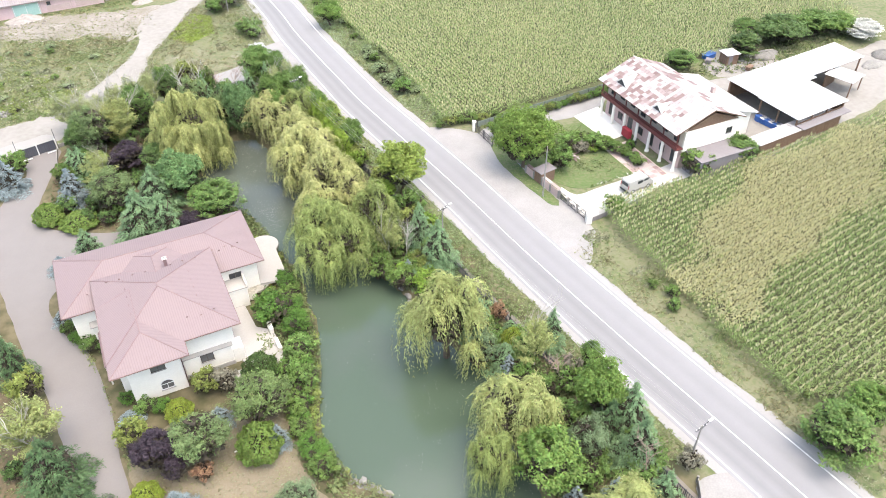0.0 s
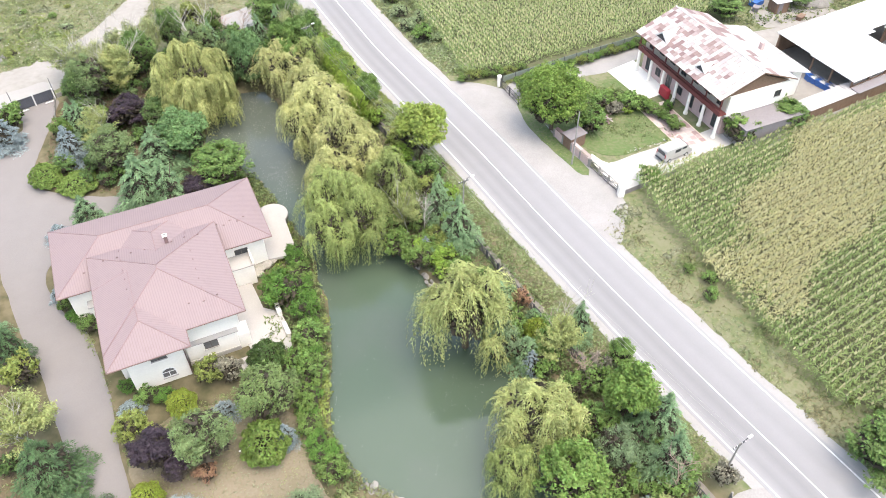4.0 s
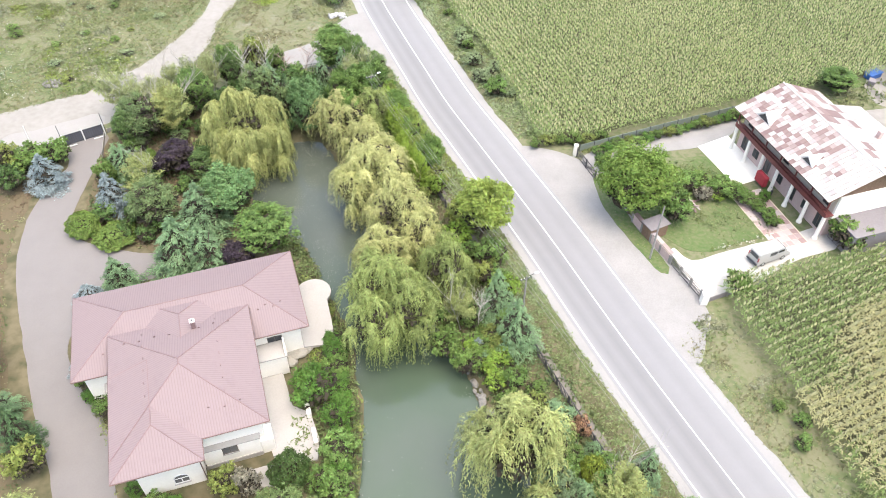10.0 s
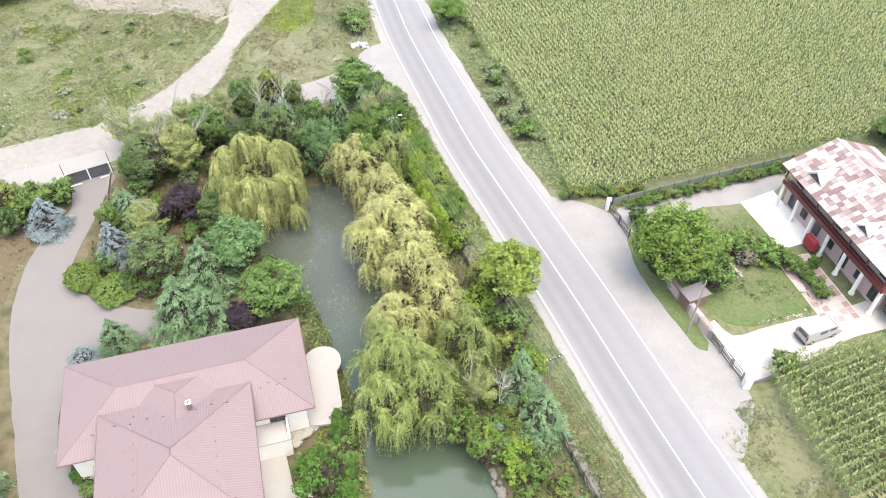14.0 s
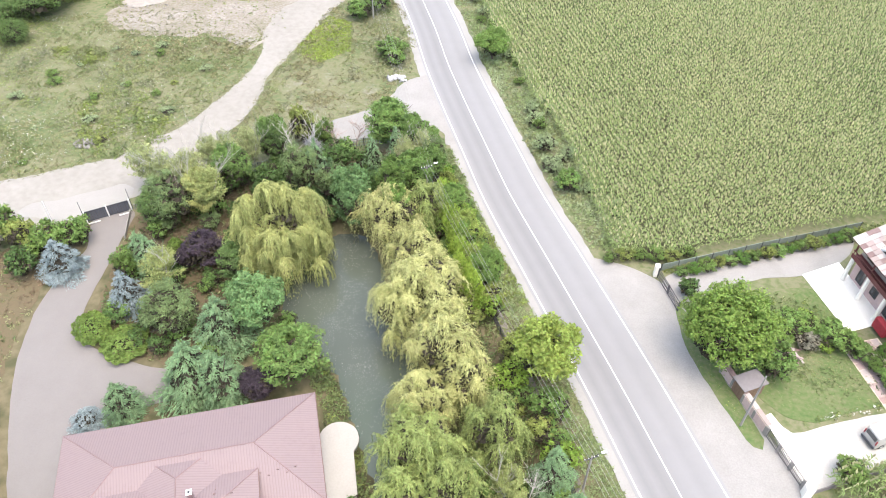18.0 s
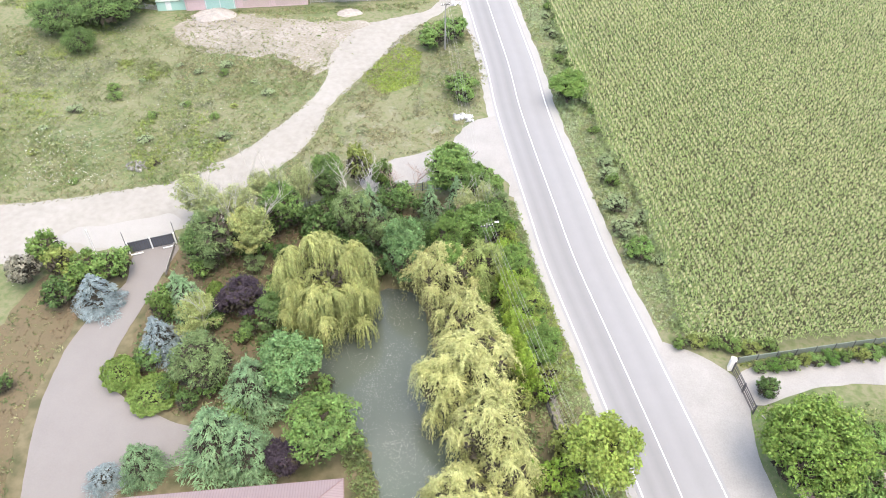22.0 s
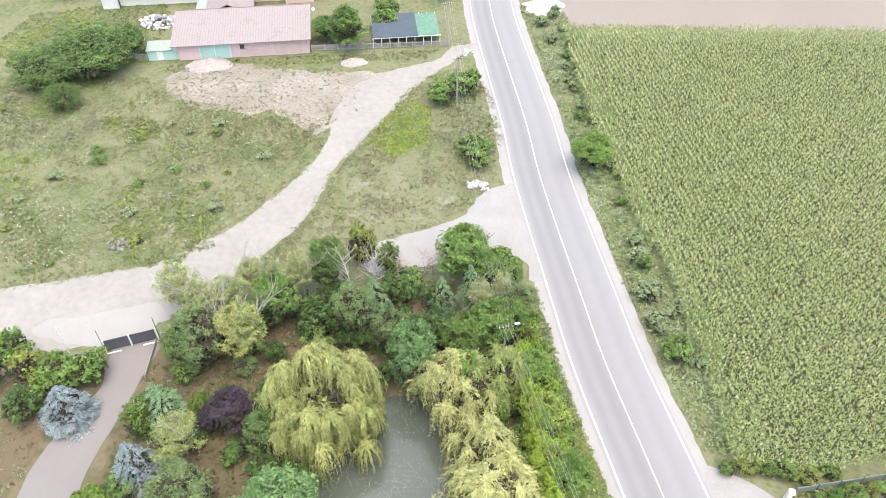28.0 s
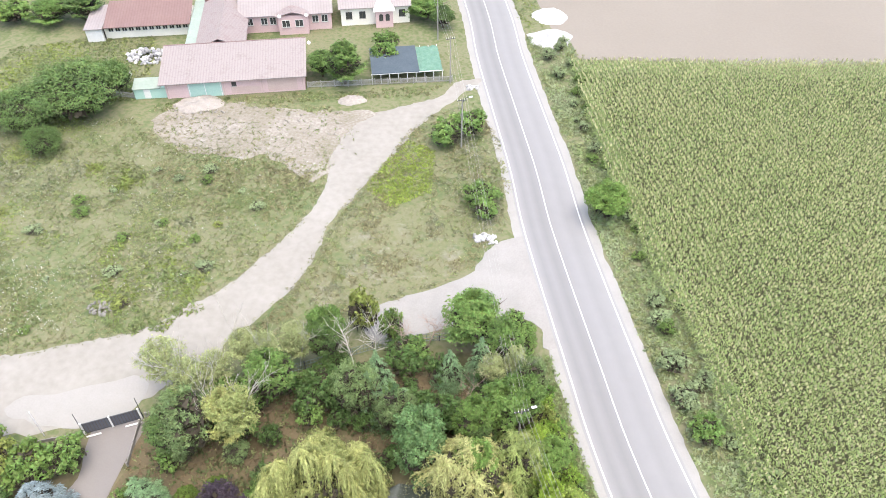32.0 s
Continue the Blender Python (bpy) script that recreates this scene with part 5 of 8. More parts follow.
build_van(pose(41.8, 22.6, 0.06, 0, 0, 24))


# ---- sheds and houses beyond the dirt track ----
NROT = pose(-75.1, 103.4, 0, 0, 0, 20)
OLDROOF_X = ribbed("faded_pink_sheets", [(0.185, 0.145, 0.143), (0.24, 0.21, 0.207), (0.205, 0.165, 0.163)], "X", 0.45, 0.35, 0.6, 0.4, 0.86)
OLDROOF_Y = ribbed("faded_pink_sheets_side", [(0.185, 0.128, 0.125), (0.235, 0.20, 0.197), (0.205, 0.15, 0.147)], "Y", 0.45, 0.35, 0.6, 0.4, 0.86)
REDROOF = ribbed("brick_red_sheets", [(0.15, 0.088, 0.082), (0.19, 0.125, 0.115)], "X", 0.5, 0.35, 0.6, 0.4, 0.86)
GREYROOF = ribbed("grey_sheets", [(0.21, 0.18, 0.182), (0.26, 0.235, 0.236)], "X", 0.5, 0.35, 0.6, 0.4, 0.88)
GREENROOF = surface("grey_green_sheets", [(0.20, 0.25, 0.215), (0.27, 0.31, 0.28)], 0.5, 0.7, 0.2, 6)
ROSE = surface("rose_render", [(0.52, 0.37, 0.38), (0.60, 0.455, 0.46)], 0.5, 0.85, 0.15, 8)
MINT = surface("turquoise_paint", [(0.30, 0.47, 0.42), (0.38, 0.54, 0.49)], 0.6, 0.7, 0.1, 8)
NET = surface("dark_shade_net", [(0.045, 0.062, 0.08), (0.075, 0.095, 0.115)], 0.6, 0.9, 0.3, 8)
GREENNET = surface("green_net", [(0.06, 0.15, 0.11), (0.15, 0.24, 0.19)], 1.2, 0.9, 0.4, 5)


def slope_roof(parent, x0, y0, z0, x1, y1, z1, mat, name="roof", thick=0.12, along="y"):
    """A single-pitch roof from its low edge at y0 to its high edge at y1 (or from x0 to x1)."""
    if along == "y":
        v = [(x0, y0, z0), (x1, y0, z0), (x1, y1, z1), (x0, y1, z1)]
    else:
        v = [(x0, y0, z0), (x1, y0, z1), (x1, y1, z1), (x0, y1, z0)]
    v += [(x, y, z - thick) for x, y, z in v]
    o = new(name, mesh_of(name, v, [(0, 1, 2, 3), (7, 6, 5, 4), (0, 4, 5, 1), (1, 5, 6, 2), (2, 6, 7, 3), (3, 7, 4, 0)], mat))
    o.parent = parent
    return o


shed = thing("long_shed", NROT, "long pink-walled shed with a turquoise door and faded sheet roof", "shed")
part("wall", box(0, 0, -0.2, 22.4, 9.2, 3.0, 0.03), ROSE, shed)
slope_roof(shed, -0.8, -0.9, 3.1, 22.9, 9.0, 4.7, OLDROOF_X)
bm = bmesh.new()
add_tube(bm, [(-0.8, 9.0, 4.72), (22.9, 9.0, 4.72)], [0.1, 0.1], 6)
part("ridge_cap", bm, CAP, shed)
door = part("door", box(3.6, -0.08, 0.0, 9.0, -0.005, 2.6, 0.01), MINT, shed, "turquoise sheet-metal door")
for i in range(3):
    part("batten", box(3.7 + 2.55 * i, -0.11, 0.1, 3.8 + 2.55 * i, -0.08, 2.5), WHITEPAINT, door)
window(shed, 11.0, 0.0, 2.0, 0.7, 0.7, 0, bars=0)
for x in (0.3, 9.3, 15.5, 22.1):
    part("pilaster", box(x - 0.09, -0.07, 0, x + 0.09, -0.004, 3.0), PINKWALL, shed)
for x in (12.8, 18.8):
    part("plaster_panel", box(x - 2.4, -0.04, 0.25, x + 2.4, -0.004, 1.4 if x < 13 else 2.6, 0.01), PINKWALL, shed)
lean = thing("lean_to_shed", NROT @ pose(-5.2, 0.4, 0), "small mint-coloured sheet shed against the long shed", "shed")
part("wall", box(0, 0, -0.1, 5.1, 2.6, 1.9, 0.02), MINT, lean)
slope_roof(lean, -0.1, -0.2, 1.95, 4.4, 2.8, 2.3, GREENROOF)
part("door", box(1.6, -0.05, 0.1, 2.6, -0.004, 1.8, 0.01), WHITEPAINT, lean)

house = thing("pink_house", NROT, "pink single-storey house with faded sheet roofs", "house")
part("wall", box(11.0, 20.6, -0.2, 27.2, 28.5, 3.6, 0.03), ROSE, house)
slope_roof(house, 10.4, 19.9, 3.5, 27.6, 24.6, 5.4, GREYROOF)
slope_roof(house, 10.4, 29.2, 3.5, 27.6, 24.61, 5.38, GREYROOF)
part("porch_wall", box(17.6, 19.2, -0.2, 23.0, 20.59, 3.7, 0.02), ROSE, house)
slope_roof(house, 17.3, 18.8, 3.7, 20.3, 21.6, 4.6, OLDROOF_Y, "porch_roof", along="x")
slope_roof(house, 23.3, 18.8, 3.7, 20.31, 21.6, 4.58, OLDROOF_Y, "porch_roof", along="x")
for x in (12.4, 15.0, 16.6, 24.3, 26.0):
    window(house, x, 20.6, 2.2, 1.1, 1.3, 0, trim=WHITEPAINT)
for x in (19.0, 21.4):
    window(house, x, 19.2, 2.2, 1.4, 1.3, 0, trim=WHITEPAINT)
for x, y in ((18.0, 18.6), (22.8, 18.6), (23.3, 9.2)):
    dish = thing("satellite_dish", NROT @ pose(x, y, 4.0 if y > 10 else 3.6, 60, 0, 20), "white satellite dish fixed to the house", "dish")
    bm = bmesh.new()
    bmesh.ops.create_cone(bm, cap_ends=True, segments=16, radius1=0.08, radius2=0.32, depth=0.14)
    part("bowl", bm, WHITEPAINT, dish)
    part("arm", box(-0.02, -0.02, 0.0, 0.02, 0.02, 0.5), METAL, dish)
link = thing("link_building", NROT, "faded pink roof joining the shed and the house", "outbuilding")
part("wall", box(4.4, 9.3, -0.2, 11.6, 30, 3.2, 0.03), ROSE, link)
slope_roof(link, 3.8, 9.4, 3.2, 8.2, 30.5, 5.2, OLDROOF_Y, along="x")
slope_roof(link, 12.4, 9.4, 3.2, 8.21, 30.5, 5.18, OLDROOF_Y, along="x")
slope_roof(link, 1.8, 10.2, 2.7, 3.9, 30.5, 3.1, GREENROOF, "side_roof", along="x")
part("red_panel", box(3.9, 27.4, 3.35, 5.6, 29.5, 4.25, 0.05), REDROOF, link)
coop = thing("outbuilding", NROT, "long white outbuilding with a brick-red roof and a row of windows", "outbuilding")
part("wall", box(-13.8, 21.6, -0.2, 1.6, 28.0, 2.5, 0.02), WHITE, coop)
slope_roof(coop, -13.6, 20.6, 2.6, 1.7, 28.6, 3.9, REDROOF)
for i in range(12):
    window(coop, -12.6 + 1.2 * i, 21.6, 1.75, 0.85, 0.8, 0, trim=WHITEPAINT, sill=False)
crib = thing("metal_cabin", NROT, "pale sheet-metal cabin beside the outbuilding", "cabin")
part("wall", box(-16.8, 20.6, -0.1, -13.9, 29, 2.5, 0.02), WHITEPAINT, crib)
slope_roof(crib, -17.0, 20.3, 2.6, -13.75, 29.4, 2.9, GREYROOF)
part("door", box(-13.9, 21.2, 0.0, -13.84, 22.3, 2.1), FRAME, crib)
villa2 = thing("white_house", NROT, "small white house with a pointed porch", "house")
part("wall", box(29.0, 21.4, -0.2, 41.8, 30, 3.6, 0.03), WHITE, villa2)
slope_roof(villa2, 28.6, 20.8, 3.6, 42.2, 25.6, 5.6, GREYROOF)
slope_roof(villa2, 28.6, 30.6, 3.6, 42.2, 25.61, 5.58, GREYROOF)
part("porch_wall", box(35.4, 19.8, -0.2, 38.6, 21.39, 3.4, 0.02), ROSE, villa2)
v = [(35.0, 19.4, 3.4), (39.0, 19.4, 3.4), (39.0, 23, 3.4), (35.0, 23, 3.4), (37.0, 21.2, 5.6)]
o = new("porch_roof", mesh_of("porch_roof", v, [(0, 1, 4), (1, 2, 4), (2, 3, 4), (3, 0, 4), (3, 2, 1, 0)], WHITEROOF))
o.parent = villa2
for x in (36.4, 37.6):
    window(villa2, x, 19.8, 1.9, 0.7, 1.0, 0, sill=False, arch=True)
for x in (30.5, 33.0, 40.4):
    window(villa2, x, 21.4, 2.0, 1.1, 1.3, 0)
# shade-net shelter and fences
shelter = thing("net_shelter", NROT, "low shelter covered with dark and green netting", "shelter")
part("dark_net", box(33.6, 0.3, 1.9, 41.6, 9.0, 1.98), NET, shelter)
gn = bmesh.new()
bmesh.ops.create_grid(gn, x_segments=14, y_segments=24, size=1.0)
for vv in gn.verts:
    vv.co = Vector((43.6 + vv.co.x * 1.95, 4.6 + vv.co.y * 4.3, 1.75 + 0.28 * noise.noise((vv.co.x * 2.5, vv.co.y * 4, 1))))
part("green_net", gn, GREENNET, shelter)
for i in range(9):
    part("post", box(33.6 + 1.48 * i - 0.05, 0.3, -0.1, 33.6 + 1.48 * i + 0.05, 0.4, 1.9), WHITEPAINT, shelter)
    part("post", box(33.6 + 1.48 * i - 0.05, 8.9, -0.1, 33.6 + 1.48 * i + 0.05, 9.0, 1.9), WHITEPAINT, shelter)
part("beam", box(33.5, 0.28, 1.8, 45.6, 0.42, 1.9), WHITEPAINT, shelter)


def north(x, y):
    p = NROT @ Vector((x, y, 0))
    return p.x, p.y


GREYBOARD = surface("weathered_boards", [(0.24, 0.235, 0.235), (0.34, 0.335, 0.33)], 0.8, 0.9, 0.3, 6)
fence_run("board_fence", north(22.8, 0.5), north(34, 0.0), 1.3, 2.2, (0.3, 1.1), GREYBOARD, GREYBOARD, "weathered grey board fence", slats=12)
fence_run("board_fence", north(34, 0.0), north(47, -0.4), 1.2, 2.2, (0.3, 1.0), GREYBOARD, GREYBOARD, "weathered grey board fence", slats=12)
fence_run("board_fence", north(-5.4, 0.6), north(-9.5, 2.0), 1.2, 2.2, (0.3, 1.0), GREYBOARD, GREYBOARD, "weathered grey board fence", slats=12)
rk = random.Random(12)
PALESTONE = surface("pale_bags", [(0.26, 0.26, 0.28), (0.44, 0.435, 0.435)], 1.2, 0.85, 0.3, 5, random=0.35)


def stone_heap(cx, cy, rx, ry, n, top, label, mat, size=(0.3, 0.6), zoff=0.0):
    h = thing("stone_heap", pose(cx, cy, 0), label, "heap")
    meshes = []
    for r in rocks:
        m = r.copy()
        m.materials.clear()
        m.materials.append(mat)
        meshes.append(m)
    for i in range(n):
        a, u = rk.uniform(0, 6.28), math.sqrt(rk.random())
        s = rk.uniform(*size)
        piece("stone", meshes[i % 4], h, Matrix.LocRotScale((rx * u * math.cos(a), ry * u * math.sin(a), zoff + 0.1 + top * (1 - u) * rk.random()), Euler((rk.random(), rk.random(), rk.random() * 6)), (s, s * 0.8, s * 0.8)))
    return h


stone_heap(*north(-5.4, 14.2), 3.6, 2.8, 95, 1.3, "heap of pale grey stones and bags on the grass", PALESTONE)
stone_heap(*north(-8.6, 8.0), 1.4, 1.2, 22, 0.5, "small heap of pale stones beside a bush", PALESTONE)
stone_heap(-18.0, 82.2, 1.9, 0.9, 26, 0.6, "pale stones heaped beside the road junction", PALESTONE, (0.25, 0.5))
stone_heap(-61.0, 59.6, 1.6, 1.2, 30, 0.3, "broken concrete lying in the grass", STONE, (0.2, 0.4))
stone_heap(-27.2, 117.8, 1.1, 0.8, 16, 0.4, "white stones beside the road", PALESTONE, (0.25, 0.45))
RUBBLE = surface("pale_rubble", [(0.22, 0.20, 0.185), (0.31, 0.285, 0.265)], 0.8, 0.95, 0.6, 6)


def mound(name, cx, cy, rx, ry, h, mat, label, seed):
    """A low heap of loose earth with an uneven outline."""
    bm = bmesh.new()
    bmesh.ops.create_grid(bm, x_segments=30, y_segments=30, size=1.0)
    for v in bm.verts:
        x, y = v.co.x, v.co.y
        r = math.hypot(x, y) * (1 + 0.25 * noise.noise((math.atan2(y, x) * 1.3, seed, 0)))
        v.co = Vector((x * rx, y * ry, -0.12 + h * max(0.0, 1 - r) ** 0.8 * (1 + 0.5 * noise.noise((x * 4, y * 4, seed)))))
    o = part(name, bm, mat, at=pose(cx, cy, 0, 0, 0, 20))
    o.data.polygons.foreach_set("use_smooth", [True] * len(o.data.polygons))
    return tagged(o, label, "heap", "", "stuff")


mound("rubble_heap", -69.5, 103.0, 4.4, 2.6, 1.3, RUBBLE, "heap of pale rubble beside the shed", 3)
mound("earth_heap", -45.5, 109.8, 2.6, 1.6, 0.9, RUBBLE, "low heap of pale earth beside the track", 5)
mound("sand_heap", -17.6, 146.0, 3.6, 3.4, 1.6, PALESTONE, "white sand heap beside the road", 7)
mound("sand_heap", -16.2, 137.5, 4.2, 3.8, 1.6, PALESTONE, "white sand heap beside the road", 8)
stone_heap(-69.0, 101.0, 5.0, 2.2, 45, 0.2, "scattered bricks and stones round the rubble", RUBBLE, (0.12, 0.28))
stone_heap(-50.0, 101.5, 7.0, 3.0, 24, 0.1, "scattered stones on the bare earth", RUBBLE, (0.08, 0.18))
BAREEARTH = surface("bare_trodden_earth", [(0.15, 0.142, 0.10), (0.19, 0.17, 0.14), (0.225, 0.205, 0.18), (0.27, 0.255, 0.235)], 0.16, 0.95, 0.5, 14, mix=(0.36, 0.64))
patch("bare_earth", [(-74, 99.5), (-70, 104), (-58, 104.8), (-46, 106.5), (-39, 107.5), (-36.5, 102), (-41, 93.5), (-44.5, 88.6), (-52, 92), (-58, 91), (-67, 91), (-73, 94.5)], 0.03, BAREEARTH,
      "bare trodden earth with pale rubble before the sheds", "ground", 1.4, 0.7)


# ---- plants ----
BARK = surface("bark", [(0.07, 0.055, 0.04), (0.13, 0.10, 0.08)], 2.0, 0.95, 0.6, 6, stretch=(1, 1, 0.3))
PALEBARK = surface("pale_bark", [(0.36, 0.34, 0.31), (0.50, 0.48, 0.45)], 2.0, 0.9, 0.4, 6)
BIRCHBARK = surface("birch_bark", [(0.26, 0.25, 0.22), (0.42, 0.405, 0.37)], 2.0, 0.9, 0.4, 6)
PINKBARK = surface("withered_twigs", [(0.25, 0.18, 0.15), (0.36, 0.28, 0.25)], 2.0, 0.9, 0.4, 6)
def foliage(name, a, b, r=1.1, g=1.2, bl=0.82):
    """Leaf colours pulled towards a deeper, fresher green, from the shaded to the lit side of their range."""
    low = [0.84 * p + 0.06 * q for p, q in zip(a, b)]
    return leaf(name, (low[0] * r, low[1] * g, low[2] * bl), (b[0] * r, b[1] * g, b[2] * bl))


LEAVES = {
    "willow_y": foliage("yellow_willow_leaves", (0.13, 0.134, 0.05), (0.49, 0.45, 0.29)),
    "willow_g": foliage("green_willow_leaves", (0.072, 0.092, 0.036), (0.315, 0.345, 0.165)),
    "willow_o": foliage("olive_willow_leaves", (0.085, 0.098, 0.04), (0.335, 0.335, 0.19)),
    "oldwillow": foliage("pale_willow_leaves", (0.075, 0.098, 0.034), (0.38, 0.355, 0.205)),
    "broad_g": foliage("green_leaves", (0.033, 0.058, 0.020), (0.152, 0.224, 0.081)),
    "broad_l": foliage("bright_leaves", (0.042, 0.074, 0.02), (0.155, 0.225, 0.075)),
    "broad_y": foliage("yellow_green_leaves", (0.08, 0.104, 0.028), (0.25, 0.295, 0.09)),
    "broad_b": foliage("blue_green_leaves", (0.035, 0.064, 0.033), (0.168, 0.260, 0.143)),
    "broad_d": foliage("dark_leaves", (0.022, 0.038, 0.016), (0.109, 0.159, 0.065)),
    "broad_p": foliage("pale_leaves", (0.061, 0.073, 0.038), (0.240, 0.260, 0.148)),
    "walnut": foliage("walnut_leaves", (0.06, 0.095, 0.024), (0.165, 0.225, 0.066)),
    "purple": leaf("purple_leaves", (0.018, 0.012, 0.019), (0.06, 0.042, 0.06)),
    "white": leaf("white_blossom", (0.260, 0.273, 0.234), (0.676, 0.676, 0.632)),
    "spruce_g": foliage("spruce_needles", (0.035, 0.058, 0.036), (0.21, 0.30, 0.22)),
    "spruce_d": foliage("dark_spruce_needles", (0.018, 0.034, 0.018), (0.096, 0.152, 0.088)),
    "spruce_b": leaf("blue_needles", (0.085, 0.12, 0.128), (0.30, 0.36, 0.375)),
    "pine_g": foliage("pine_needles", (0.041, 0.058, 0.033), (0.196, 0.249, 0.143)),
    "pine_l": foliage("light_pine_needles", (0.046, 0.065, 0.031), (0.196, 0.249, 0.125)),
    "pine_b": foliage("greyish_needles", (0.046, 0.065, 0.046), (0.196, 0.249, 0.190)),
    "thuja_y": foliage("yellow_thuja_scales", (0.097, 0.123, 0.023), (0.260, 0.294, 0.068)),
    "thuja_l": foliage("light_thuja_scales", (0.06, 0.09, 0.027), (0.155, 0.205, 0.065)),
    "thuja_d": foliage("dark_thuja_scales", (0.024, 0.045, 0.018), (0.087, 0.131, 0.050)),
    "birch": foliage("birch_leaves", (0.082, 0.092, 0.041), (0.310, 0.319, 0.168)),
    "birch_y": foliage("yellow_birch_leaves", (0.101, 0.101, 0.043), (0.377, 0.350, 0.182)),
    "birch_p": foliage("pale_birch_leaves", (0.086, 0.096, 0.056), (0.338, 0.344, 0.227)),
    "shrub_g": foliage("green_shrub_leaves", (0.038, 0.067, 0.022), (0.180, 0.261, 0.100)),
    "shrub_l": foliage("light_shrub_leaves", (0.038, 0.063, 0.019), (0.16, 0.225, 0.08)),
    "shrub_v": foliage("vivid_shrub_leaves", (0.075, 0.118, 0.02), (0.235, 0.325, 0.075)),
    "shrub_y": foliage("yellow_shrub_leaves", (0.07, 0.082, 0.027), (0.24, 0.26, 0.10)),
    "shrub_d": foliage("dark_shrub_leaves", (0.020, 0.036, 0.014), (0.100, 0.159, 0.065)),
    "shrub_p": leaf("dry_shrub_leaves", (0.110, 0.107, 0.078), (0.294, 0.277, 0.214)),
    "shrub_r": leaf("reddish_shrub_leaves", (0.150, 0.078, 0.045), (0.406, 0.248, 0.158)),
    "shrub_w": leaf("weed_leaves", (0.135, 0.185, 0.085), (0.27, 0.33, 0.18)),
    "feather_v": foliage("lime_green_leaves", (0.085, 0.125, 0.02), (0.265, 0.345, 0.07)),
    "laurel": foliage("laurel_leaves", (0.026, 0.055, 0.012), (0.112, 0.205, 0.05)),
    "scrub": foliage("scrub_leaves", (0.042, 0.066, 0.028), (0.15, 0.215, 0.092)),
}


def leaf_quads(rs, pos, out, size, aspect, droop=0.0, messy=0.55, along=None):
    """Pointed leaves, a triangle each, at pos, that face roughly along out; size per leaf."""
    n = len(pos)
    nrm = out + rs.normal(0, messy, (n, 3))
    nrm /= np.linalg.norm(nrm, axis=1)[:, None] + 1e-9
    ref = rs.normal(0, 1, (n, 3))
    ref[:, 2] -= droop * 3
    if along is not None:
        ref = ref * 0.45 + along * 1.6
    a = ref - nrm * (ref * nrm).sum(1)[:, None]
    a /= np.linalg.norm(a, axis=1)[:, None] + 1e-9
    b = np.cross(nrm, a)
    l, w = (size * 0.55)[:, None], (size * 0.6 * aspect)[:, None]
    v = np.stack([pos - a * l * 0.8 - b * w, pos - a * l * 0.6 + b * w, pos + a * l * 1.2], 1)
    return v.reshape(-1, 3)


def as_tris(v):
    return np.arange(len(v)).reshape(-1, 3)


def as_quads(v):
    return np.arange(len(v)).reshape(-1, 4)


def unit(v):
    return v / (np.linalg.norm(v, axis=-1, keepdims=True) + 1e-9)


def crown_lobes(seed, r, z0, z1, lobes, leaves, size, aspect=0.7, spread=0.62, flat=1.0, shell=0.3, droop=0.0, messy=0.5, tuft=13, tight=0.13):
    """A broad crown: tufts of leaves on the outsides of many overlapping boughs, with gaps between and a thin filling."""
    rs = np.random.RandomState(seed)
    mid, half = (z0 + z1) / 2, (z1 - z0) / 2
    d = unit(rs.normal(0, 1, (lobes, 3)))
    d[:, 2] = d[:, 2] * 0.8 + 0.2
    far = rs.uniform(0.55, 1.0, lobes)[:, None]
    cen = d * far * np.array([r, r, half]) * (spread + 0.10)
    rad = r * rs.uniform(0.19, 0.37, lobes) * (1.2 - 0.3 * far[:, 0])
    tufts = leaves // tuft
    which = rs.choice(lobes, tufts, p=rad**2 / (rad**2).sum())
    o = unit(rs.normal(0, 1, (tufts, 3)))
    o[:, 2] = np.abs(o[:, 2]) * np.where(rs.rand(tufts) < 0.88, 1, -1)
    depth = 1 - shell * rs.rand(tufts) ** 1.4 + np.where(rs.rand(tufts) < 0.12, 0.35 * rs.rand(tufts), 0)
    c = cen[which] + o * (rad[which] * depth)[:, None] * np.array([1, 1, flat])
    c[:, 2] += mid
    big = r * tight * rs.uniform(0.6, 1.35, tufts)
    i = np.repeat(np.arange(tufts), tuft)
    q = rs.normal(0, 0.62, (len(i), 3))
    q -= o[i] * (0.55 * (q**2).sum(1))[:, None]
    p = c[i] + q * big[i][:, None]
    out = unit(o[i] * 0.8 + q * 0.7 + np.array([0, 0, 0.25]))
    k = leaves // 9
    fill = unit(rs.normal(0, 1, (k, 3))) * rs.uniform(0.3, 0.62, k)[:, None] * np.array([r, r, half])
    fill[:, 2] += mid
    p, out = np.concatenate([p, fill]), np.concatenate([out, np.tile([0, 0, 1.0], (k, 1))])
    keep = p[:, 2] > z0 * 0.6
    p, out = p[keep], out[keep]
    return leaf_quads(rs, p, out, size * rs.uniform(0.6, 1.3, len(p)), aspect, droop, messy)


